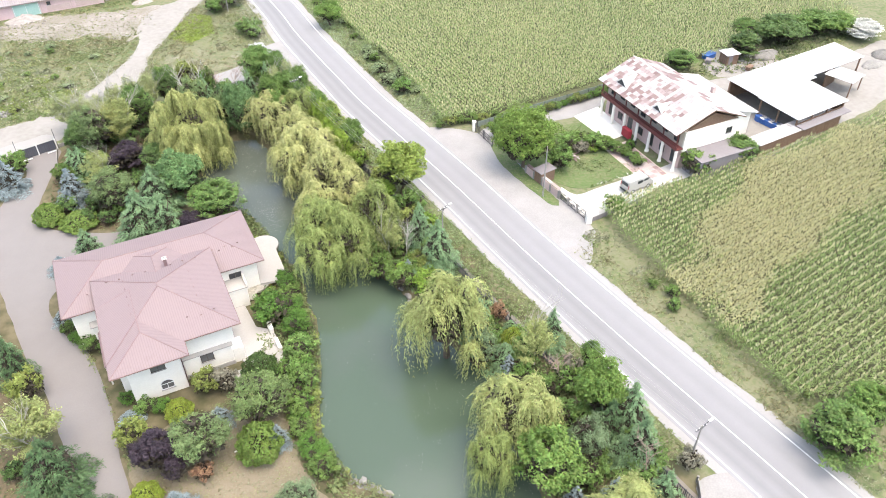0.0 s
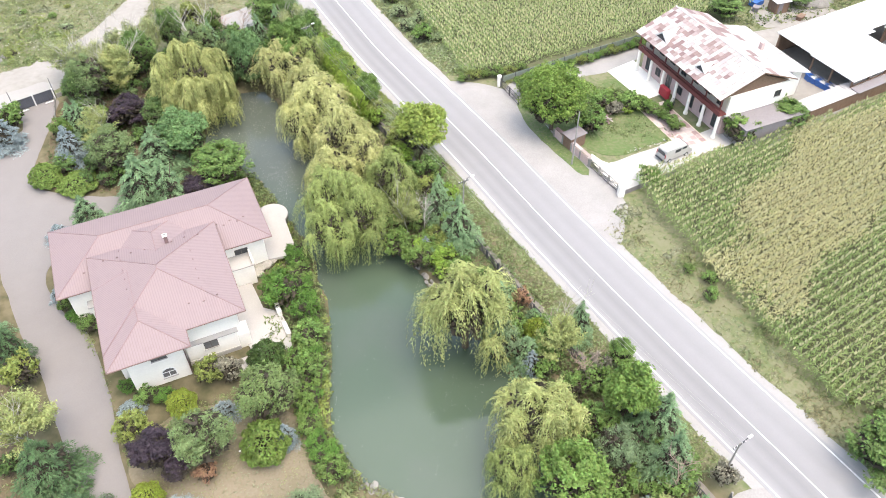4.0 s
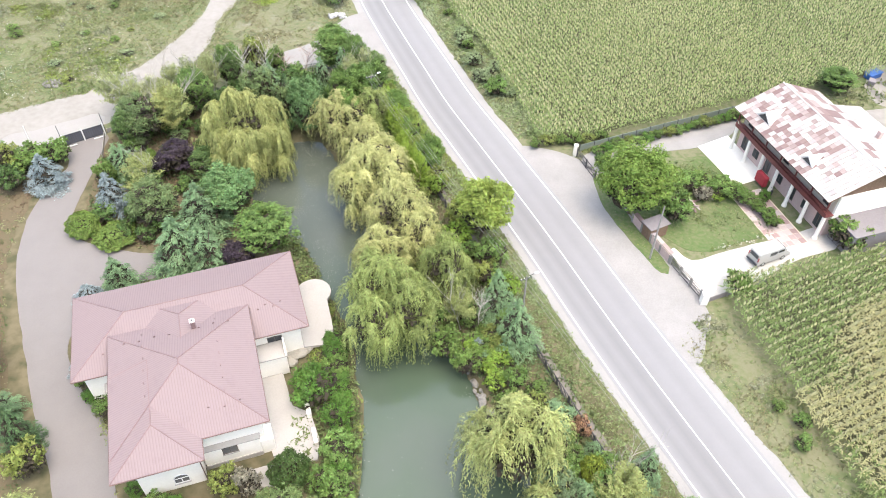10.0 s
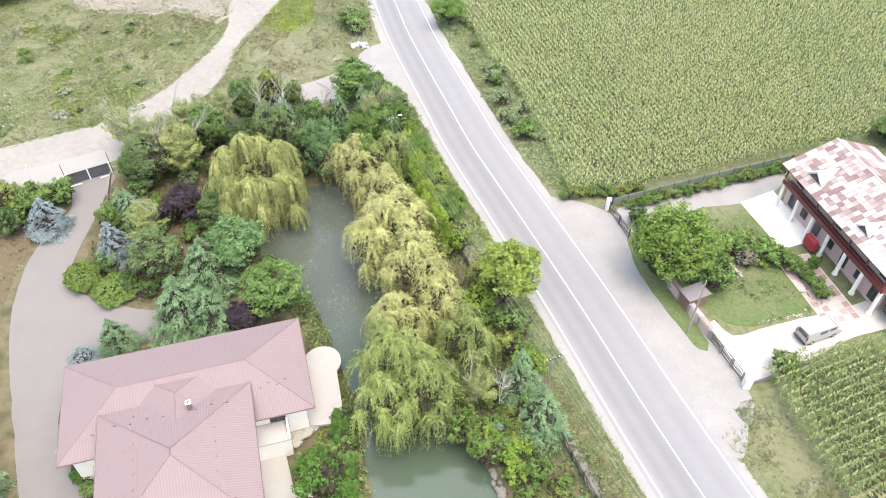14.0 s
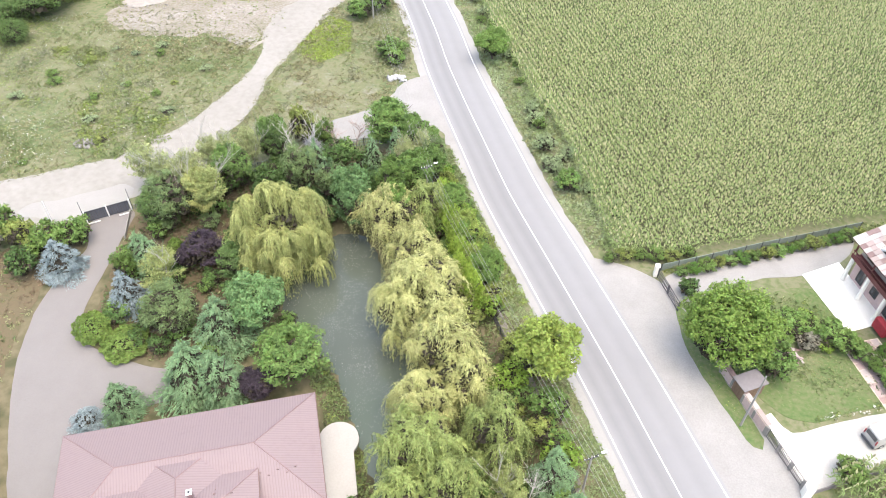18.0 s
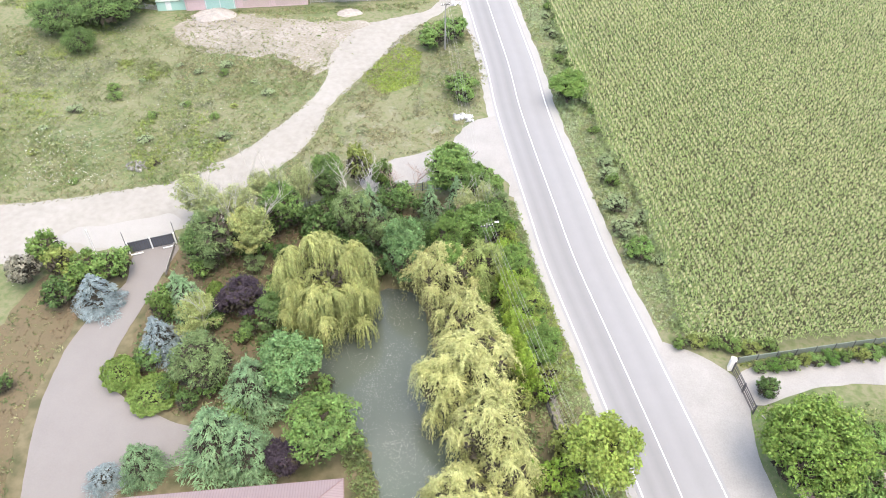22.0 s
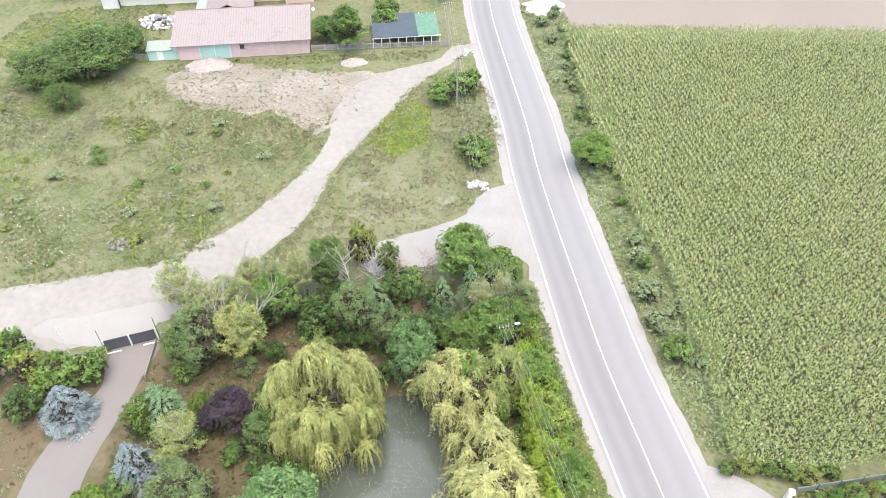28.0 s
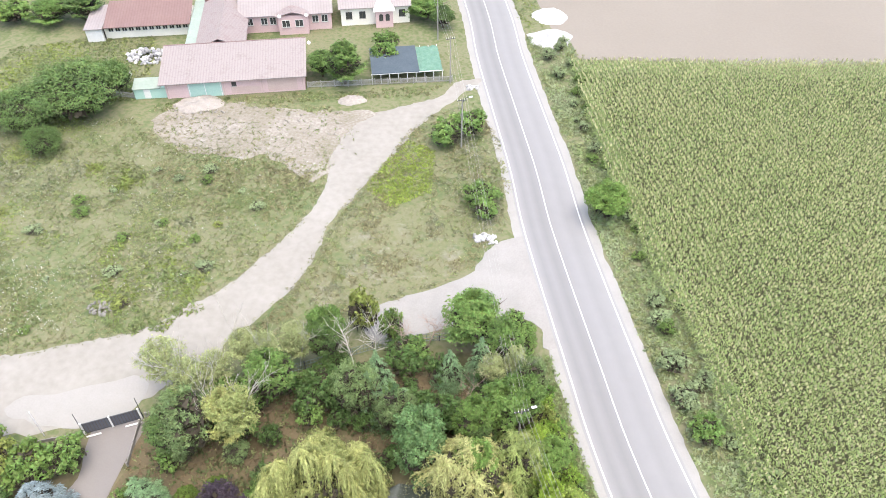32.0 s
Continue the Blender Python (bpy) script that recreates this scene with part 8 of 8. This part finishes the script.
cover("earth_weeds", [(-73, 99), (-71, 104), (-62, 104.2), (-49.7, 105.4), (-42, 102), (-40, 96), (-52, 93), (-60, 88), (-70, 91)], 0.9, 0.3, (W_OLIVE, W_GREEN, W_GREY), 43, "tufts of weeds on bare earth")
cover("verge_hedge", offset_band(-8.6, -5.1, 38, 67), 12, 0.34, (W_FRESH, W_GREEN, W_FRESH, W_BRIGHT), 19, "dense green weeds on the road bank", lift=0.9, mixed=0.1)
cover("verge_weeds", offset_band(-8.8, -5.1, -22, 41), 15.0, 0.28, (W_FRESH, W_GREEN, W_OLIVE, W_FRESH), 20, "grass and weeds on the road verge", mixed=0.1)
cover("field_margin", offset_band(6.0, 13.6, 43, 138), 17.0, 0.38, (W_FRESH, W_SOFT, W_OLIVE, W_SOFT, W_FRESH, W_SOFT), 21, "wild grass margin between road and maize", lift=0.8, mixed=0.1, clump=0.45)
cover("field_margin", offset_band(5.5, 9.0, -34, 9), 10.0, 0.22, (W_STRAW, W_STRAW, W_OLIVE, W_GREY), 22, "dry grass margin between road and maize", lift=0.4, mixed=0.08, clump=0.6)
cover("field_margin", offset_band(8.6, 13.4, -34, 10), 10.0, 0.28, (W_GREEN, W_OLIVE, W_STRAW, W_GREEN, W_GREY), 72, "green and dry weeds along the maize", lift=0.7, mixed=0.08, clump=0.7)
cover("field_margin", [(21, 44), (34, 49.5), (47, 54.7), (60, 59.5), (60, 58), (47, 53.2), (34, 48), (22, 43)], 6.0, 0.4, (W_BRIGHT, W_GREEN, W_OLIVE), 23, "bright weeds along the boundary fence", lift=1.2)
cover("field_margin", [(33, 14.3), (36.5, 16.3), (41, 18.2), (51, 21.5), (51, 23.6), (44, 20.5), (36, 17)], 5.0, 0.34, (W_GREEN, W_OLIVE), 24, "weeds between wall and maize")
cover("garden_litter", [(-47, 40), (-45.5, 30), (-44, 25.4), (-37, 23.6), (-29.5, 23), (-24.6, 30), (-25, 40), (-22, 48), (-14, 49), (-9.5, 48), (-12, 60), (-24, 60), (-40, 51), (-47, 45)], 5.0, 0.34, (W_BROWN, W_DARK, W_DARK, W_OLIVE, W_BROWN, W_DARK), 25, "leaf litter and thin grass under the garden trees")
cover("garden_litter", [(-54, 40), (-53.5, 30), (-52, 20), (-46, 6), (-40, -6), (-33, -19), (-30, -30), (-45, -30), (-60, 0), (-62, 30), (-60, 40)], 2.4, 0.3, (W_BROWN, W_STRAW, W_OLIVE, W_DARK), 26, "dry grass and leaf litter along the driveway")
cover("bank_plants", [(-9.8, 1.5), (-8.9, 9), (-10.5, 12.6), (-12.4, 9), (-12.8, 2), (-13.8, -6), (-10, -10), (-9, -16), (-8, -20), (-4.5, -24.5), (-3.5, -21.4), (-6.2, -15.4), (-6.1, -5), (-7.1, 2)], 7.0, 0.42, (W_GREEN, W_DARK, W_GREEN, W_BRIGHT), 27, "dense green plants on the pond bank", lift=1.1)
cover("bank_plants", [(-24, 31), (-16.6, 25.3), (-13.7, 20), (-15.5, 20), (-19, 24), (-27, 29.5), (-27, 45), (-22, 48), (-20.5, 45.5), (-24.4, 38)], 6.0, 0.4, (W_DARK, W_GREEN, W_DARK), 28, "dark green plants on the pond bank", lift=1.0)
cover("bank_plants", [(-15, 47), (-13, 42), (-10.3, 35), (-6, 27), (-1.5, 18), (1.4, 10.6), (4.4, 6.8), (5.8, 4), (8.4, -1.6), (12.4, -7.6), (15, -14), (15, -20), (17, -29), (21.5, -36), (28, -36), (29, -27), (24.2, -15), (17.8, -0.8), (11.6, 11), (8, 21), (-4, 47), (-10, 50)], 5.5, 0.42, (W_DARK, W_GREEN, W_DARK, W_GREEN, W_OLIVE), 29, "shaded undergrowth between pond and path", lift=1.0)
_west = [(x, y) for x, y in POND if x < -3 and -22 < y < 26]
cover("bank_plants", along(_west, -0.25, 2.2), 9.0, 0.36, (W_GREEN, W_DARK, W_GREEN, W_BRIGHT), 70, "dense green plants hanging over the pond edge", lift=0.9)
_south = [(-3.6, -21.5), (1, -25.6), (2.5, -34), (9, -45)]
cover("lawn_edge", along(_south, -0.2, 2.4), 8.0, 0.32, (W_OLIVE, W_GREEN, W_STRAW), 71, "rough grass along the pond edge", lift=0.8)
cover("lawn_grass", [(-25, -16), (-22, -13), (-14, -12), (-9, -15), (-8, -20), (-5, -25), (-1, -29), (0, -36), (4, -44), (-12, -44), (-18, -35), (-22, -25)], 12.0, 0.17, (W_STRAW, W_OLIVE, W_STRAW, W_GREY), 30, "short dry lawn grass", 4, lift=0.4)
cover("bed_plants", [(-36.3, 2.6), (-33, -0.7), (-29.1, -8.6), (-26.9, -14.8), (-23, -14), (-20, -11.5), (-16, -10.5), (-15, -13), (-25.2, -18.5), (-31, -5)], 10.0, 0.3, (W_GREEN, W_OLIVE, W_GREEN), 31, "low plants round the villa")
cover("farm_lawn_grass", [(33.2, 41.0), (39.0, 42.4), (41.8, 36), (43.2, 31), (44, 27.4), (39.5, 25.6), (34.1, 23.6), (31, 25), (27.8, 29), (24.6, 36)], 9.0, 0.2, (W_GREEN, W_DARK, W_GREEN, W_OLIVE), 32, "uneven green lawn grass", lift=0.5, clump=0.7)
cover("farm_lawn_grass", [(34, 40), (38.5, 41), (40.5, 36.5), (36.5, 34.5), (32.5, 36)], 5.0, 0.34, (W_GREEN, W_BRIGHT, W_GREEN), 38, "tall uncut grass in the farm garden")
cover("worn_lawn", closed_curve([(35.5, 31.8), (38, 33.0), (41.8, 31.2), (42.4, 28.9), (39.5, 27.9), (35.8, 28.8)], 0.8, 0.8, 3), 22, 0.14, (W_STRAW, W_OLIVE, W_STRAW), 39, "worn dry patch in the lawn", lift=0.3)
cover("farm_flowers", [(33.5, 23.6), (40.2, 25.9), (44.2, 27.6), (44.2, 26.8), (40.5, 25.2), (33.9, 22.9)], 8.0, 0.22, (W_GREEN, W_BRIGHT, W_WHITE), 33, "row of low flowers edging the lawn", lift=1.1)
cover("verge_grass", [(22.4, 37.4), (23.8, 36.4), (26.4, 28.4), (29.3, 20.9), (28.3, 20.2), (26.3, 23.7), (23.3, 31)], 8.0, 0.2, (W_GREEN, W_GREEN, W_BRIGHT), 34, "green verge grass", lift=0.5)
cover("far_grass", [(-13, 133), (-12, 128.5), (-4, 129.5), (42, 140), (100, 152), (100, 155), (42, 142.5), (-6, 133)], 3.0, 0.35, (W_OLIVE, W_STRAW), 35, "grass strip at the end of the maize field")
cover("far_weeds", offset_band(5.7, 10, 138, 185), 2.0, 0.4, (W_OLIVE, W_GREEN, W_BRIGHT), 36, "weeds on the far road verge")
cover("farm_weeds", [(58, 52.5), (66, 55), (80, 58), (96, 64), (110, 70), (110, 76), (60, 58.5)], 2.2, 0.45, (W_GREEN, W_DARK, W_OLIVE), 37, "wild growth behind the farm yard", lift=1.2)

# specks of leaves and down floating on the pond
rs = np.random.RandomState(5)
p = rs.uniform((-25, -46), (22, 47), (150000, 2))
p = p[inside(p[:, 0], p[:, 1], SHORE)]
near_shore = distance(p[:, 0], p[:, 1], SHORE)
drift = np.array([noise.noise((x * 0.22 + 0.5 * noise.noise((x * 0.1, y * 0.1, 9)), y * 0.11, 2)) + 0.6 * noise.noise((x * 0.7, y * 0.5, 7)) for x, y in p])
p = p[rs.rand(len(p)) < np.clip(0.25 + 1.1 * drift, 0.02, 1) * np.where(p[:, 1] > 18, 0.8, np.where((p[:, 0] > 4) | (near_shore < 1.2), 0.16, 0.01))]
s = rs.uniform(0.02, 0.055, len(p))
V = leaf_quads(rs, np.c_[p, np.full(len(p), -0.54)], np.tile([0, 0, 8.0], (len(p), 1)), s * 2.4, 0.45)
V[:, 2] = -0.542
tagged(new("floating_specks", mesh_np("floating_specks", V, as_tris(V), W_SPECK, 3)), "pale specks floating on the pond", "debris", "", "stuff")

# undergrowth between the garden trees
ru = random.Random(21)
UNDER = ("dark green undergrowth shrub between the garden trees", "shrub")


def undergrowth(poly, n, kinds, rlo, rhi):
    poly = np.array(poly, float)
    lo, hi = poly.min(0), poly.max(0)
    made = 0
    while made < n:
        x, y = ru.uniform(lo[0], hi[0]), ru.uniform(lo[1], hi[1])
        if inside(np.array([x]), np.array([y]), poly)[0]:
            r = ru.uniform(rlo, rhi)
            tagged(plant(ru.choice(kinds), round(x, 1), round(y, 1), r, r * ru.uniform(1.2, 1.9), UNDER), group="garden undergrowth")
            made += 1


undergrowth([(-46, 48), (-36, 54), (-25, 61), (-13, 64), (-9, 58), (-13, 52), (-22, 52), (-34, 47), (-42, 43)], 34, ("shrub_d", "shrub_g", "shrub_d"), 1.2, 2.4)
undergrowth([(-9, 56), (-5, 48), (0, 38), (6, 25), (9, 20), (10, 14), (7, 12), (3, 20), (-2, 30), (-7, 40), (-10, 48)], 26, ("shrub_l", "shrub_y", "shrub_g", "shrub_v"), 1.1, 2.2)
undergrowth([(12, 2), (17, -6), (22, -15), (28, -26), (24, -29), (18, -24), (16, -14), (12, -4)], 30, ("shrub_l", "shrub_g", "shrub_g", "spruce_g"), 1.1, 2.2)
undergrowth([(6, 15), (11, 7), (17, -5), (13.5, -6), (9, 2), (4, 9)], 20, ("shrub_l", "shrub_g", "shrub_g", "spruce_g", "shrub_y"), 1.0, 1.9)
undergrowth([(-46, 48), (-45, 42), (-40, 42), (-36, 45), (-34, 50), (-38, 53)], 16, ("shrub_d", "shrub_g", "pine_g"), 1.2, 2.2)
undergrowth([(-24, 56), (-14, 60), (-10, 54), (-14, 49), (-22, 51)], 14, ("shrub_d", "shrub_g", "spruce_g"), 1.0, 1.9)
undergrowth([(-45, 25.5), (-36, 24), (-29, 24), (-26, 30), (-27, 42), (-34, 45), (-44, 38)], 26, ("shrub_d", "shrub_g"), 0.9, 1.8)
undergrowth([(-55, 38), (-54, 28), (-53, 18), (-47, 4), (-41, -8), (-36, -18), (-46, -18), (-60, 5), (-62, 30)], 16, ("shrub_d", "shrub_g"), 1.2, 2.4)

VERGE = ("wild green shrub on the grassy margin beside the maize", "shrub")


def verge_shrubs(lo, hi, y0, y1, n, kinds, rlo, rhi):
    """Small shrubs scattered along a band beside the road."""
    band = offset_band(lo, hi, y0, y1)
    lo2, hi2 = band.min(0), band.max(0)
    made = 0
    while made < n:
        x, y = ru.uniform(lo2[0], hi2[0]), ru.uniform(lo2[1], hi2[1])
        if inside(np.array([x]), np.array([y]), band)[0]:
            r = ru.uniform(rlo, rhi)
            tagged(plant(ru.choice(kinds), round(x, 1), round(y, 1), r, r * ru.uniform(1.0, 1.6), VERGE), group="verge shrubs")
            made += 1


verge_shrubs(8.5, 12.8, 47, 134, 34, ("shrub_w", "shrub_w", "shrub_l", "shrub_w"), 0.7, 1.4)
verge_shrubs(8.5, 12.0, -28, 7, 9, ("shrub_l", "shrub_g", "shrub_y"), 0.5, 1.1)

HEDGE = ("dense green shrub in the strip between road and garden fence", "shrub")
for i in range(36):
    y = 42.5 + 0.74 * i
    x = np.interp(y, [41.8, 47.8, 53.1, 58.8, 63.5, 67.7], [0.6, -1.4, -3.5, -6.1, -8.6, -11.4]) - 0.9 + ru.uniform(-0.5, 0.4)
    r = ru.uniform(0.7, 1.1)
    tagged(plant(("shrub_g", "shrub_v", "shrub_l", "laurel", "shrub_g")[i % 5], round(float(x), 1), round(y, 1), r, r * ru.uniform(0.8, 1.2), HEDGE), group="roadside hedge")
for x, y in ((-12.2, 68.6), (-10.8, 67.4), (-11.6, 66.4), (-10.2, 65.6)):
    tagged(plant("shrub_g", x, y, 1.4, 1.9, HEDGE), group="roadside hedge")

for _i in range(9):
    _y = 51.5 - 2.05 * _i
    plant("feather_v", round(-7.0 + 0.61 * 1.03 * _i + ru.uniform(-0.4, 0.4), 1), round(_y, 1), ru.uniform(1.4, 1.9), ru.uniform(5.0, 7.0), ("lime-green upright leafy tree in the row along the garden fence", "tree"))

BRIGHT = ("bright yellow-green upright shrub in the row along the garden fence", "shrub")
for i in range(15):
    y = 56.5 - 1.6 * i
    r = ru.uniform(1.3, 1.8)
    tagged(plant(("shrub_v", "shrub_y", "shrub_v")[i % 3], round(-7.3 - 0.375 * (y - 56.5) + ru.uniform(-0.5, 0.3), 1), round(y, 1), r, ru.uniform(2.6, 3.8), BRIGHT), group="bright hedge")

for _k, _x, _y, _r in (("shrub_v", 4.4, 7.6, 1.6), ("shrub_v", 6.4, 5.6, 1.7), ("shrub_v", 7.4, 3.4, 1.5), ("shrub_l", 8.8, 1.2, 1.3), ("shrub_g", 10.4, -0.6, 1.2), ("shrub_v", 8.2, 6.6, 1.4), ("shrub_l", 11.6, 2.4, 1.2), ("shrub_y", 13.0, -2.0, 1.1)):
    plant(_k, _x, _y, _r, _r * 1.25, ("bright green shrub behind the stones of the pond bank", "shrub"))

HEAD = ("dark green shrub at the shaded head of the pond", "shrub")
for _x, _y, _r in ((-25.0, 32.0, 1.5), (-25.6, 34.4, 1.3), (-24.4, 36.6, 1.4), (-23.6, 46.2, 1.6), (-21.4, 47.6, 1.4), (-19.0, 48.6, 1.5), (-16.6, 49.0, 1.3), (-22.4, 30.2, 1.2), (-14.6, 48.4, 1.3)):
    tagged(plant("shrub_d" if _r > 1.35 else "shrub_g", _x, _y, _r, _r * 1.3, HEAD), group="pond head planting")

BANK = ("glossy green shrub in the dense planting on the pond bank", "shrub")
for i in range(18):
    y = 8.6 - 1.75 * i
    x = np.interp(y, [-24, -21.5, -15.4, -5, 2, 8.5], [-2.6, -3.6, -6.4, -6.3, -7.3, -8.7]) - 1.5 + ru.uniform(-0.4, 0.2)
    r = ru.uniform(1.3, 1.8)
    tagged(plant(("laurel", "laurel", "shrub_l")[i % 3], round(float(x), 1), round(y, 1), r, r * ru.uniform(0.8, 1.2), BANK), group="pond bank planting")


# ---- maize fields ----
def maize(name, poly, angle, mats, row=0.75, step=0.36, seed=1, label="", height=2.2, mask=None):
    """Rows of maize plants: each a few arching blades round a stalk and a pale tassel."""
    rs = np.random.RandomState(seed)
    poly = np.array(poly, float)
    c = poly.mean(0)
    a = radians(angle)
    u, v = np.array([math.cos(a), math.sin(a)]), np.array([-math.sin(a), math.cos(a)])
    q = (poly - c) @ np.stack([u, v], 1)
    lo, hi = q.min(0), q.max(0)
    gx, gy = np.meshgrid(np.arange(lo[0], hi[0], step), np.arange(lo[1], hi[1], row))
    p = np.stack([gx.ravel(), gy.ravel()], 1) + rs.normal(0, [0.10, 0.06], (gx.size, 2))
    w = c + p[:, :1] * u + p[:, 1:] * v
    w = w[inside(w[:, 0], w[:, 1], poly)]
    w = w[rs.rand(len(w)) > 0.04]
    if mask is not None:
        area, keep = mask
        j = np.array([(noise.noise((x * 0.12, y * 0.12, 4)), noise.noise((x * 0.12, y * 0.12, 14))) for x, y in w]) * 5 + rs.normal(0, 0.7, (len(w), 2))
        w = w[inside(w[:, 0] + j[:, 0], w[:, 1] + j[:, 1], area) == keep]
    n = len(w)
    patchy = np.array([noise.noise((x * 0.06, y * 0.06, seed)) for x, y in w])
    h = height * (1 + 0.10 * patchy + rs.normal(0, 0.06, n))
    blades, cols = [], 6
    for b in range(cols):
        t = (b + rs.rand(n)) / cols
        d = rs.uniform(0, 2 * math.pi, n)
        out = np.stack([np.cos(d), np.sin(d)], 1)
        sd = np.stack([-np.sin(d), np.cos(d)], 1)
        l = rs.uniform(0.42, 0.70, n)
        z0 = h * (0.36 + 0.50 * t)
        z1 = z0 + rs.uniform(0.12, 0.38, n)
        z2 = z1 - rs.uniform(0.0, 0.35, n)
        m, tip = w + out * (l * 0.5)[:, None], w + out * l[:, None]
        wd = 0.068
        blades.append(np.stack([np.c_[w, z0], np.c_[m - sd * wd, z1], np.c_[tip, z2], np.c_[m + sd * wd, z1]], 1))
    V = np.concatenate(blades).reshape(-1, 3)
    ob = new(name, mesh_np(name, V, as_quads(V), mats[0]))
    tagged(ob, label, "maize field", "", "stuff")
    d = rs.uniform(0, math.pi, n)
    sd = np.stack([np.cos(d), np.sin(d)], 1) * 0.14
    T = np.stack([np.c_[w, h * 0.86], np.c_[w - sd, h * 0.98], np.c_[w + rs.normal(0, 0.04, (n, 2)), h * 1.14], np.c_[w + sd, h * 0.98]], 1).reshape(-1, 3)
    tz = new("tassels", mesh_np("tassels", T, as_quads(T), mats[1]))
    tz.parent = ob
    tagged(tz, "pale yellow tassels", kind="stuff")
    return ob


MAIZE = surface("maize_leaves", [(0.175, 0.245, 0.085), (0.245, 0.31, 0.12), (0.33, 0.37, 0.178)], 0.04, 0.5, 0.0, 12, island=0.35, hue=0.012, translucent=0.25)
MAIZE2 = surface("greener_maize_leaves", [(0.12, 0.182, 0.055), (0.18, 0.245, 0.085), (0.27, 0.305, 0.13)], 0.05, 0.5, 0.0, 12, island=0.35, hue=0.012, translucent=0.2)
MAIZE_DRY = surface("dry_maize_leaves", [(0.32, 0.325, 0.16), (0.40, 0.39, 0.21), (0.47, 0.445, 0.26)], 0.06, 0.6, 0.0, 12, island=0.2, hue=0.012, translucent=0.3)
TASSEL = surface("maize_tassels", [(0.36, 0.355, 0.20), (0.48, 0.46, 0.28)], 0.3, 0.8, 0.0, 9, island=0.2)
NORTH_FIELD = [(14.9, 45.0), (24, 46.3), (33.8, 50.0), (47, 55.3), (60, 59.5), (110, 77), (110, 152), (42, 139.5), (14, 133.5), (-12, 128), (-7, 110), (-1, 91), (4.6, 78), (9.2, 67), (12.2, 57)]
# soil sheets under both fields carry the plants' shade in their dark colour
patch("field_soil", [(x + (45 - x) * 0.08, y + (92 - y) * 0.05) for x, y in NORTH_FIELD], 0.02, SHADEDSOIL, "brown soil under the maize, shade painted into its colour", "soil", 0.5, 2.0)
maize("maize_field", NORTH_FIELD, 111, (MAIZE, TASSEL), 0.80, 0.36, seed=2, label="tall green maize field with pale tassels")
DRY = [(60.8, 24.6), (78.4, 31.1), (89.3, 34.6), (77.2, 15.3), (62.7, 7.8), (48.4, -4.1), (42.7, -9.2), (39.2, 1.5), (48.8, 9.7)]
SOUTH_FIELD = [(34.6, 17.6), (35.8, 10.5), (38.0, 4.0), (41.0, -7.6), (45.2, -19), (53, -23.5), (110, -45), (110, 46), (92, 37), (62, 26.3), (51, 22.2), (42, 20)]
patch("field_soil", [(x + (70 - x) * 0.09, y + (5 - y) * 0.06) for x, y in SOUTH_FIELD], 0.02, SHADEDSOIL, "brown soil under the maize, shade painted into its colour", "soil", 0.5, 2.0)
maize("maize_field", SOUTH_FIELD, 27, (MAIZE2, TASSEL), 0.95, 0.28, seed=3, label="green maize field in straight rows", mask=(DRY, False))
maize("maize_field", SOUTH_FIELD, 27, (MAIZE_DRY, TASSEL), 0.95, 0.20, seed=3, label="dry yellowish stretch of the maize field", mask=(DRY, True))
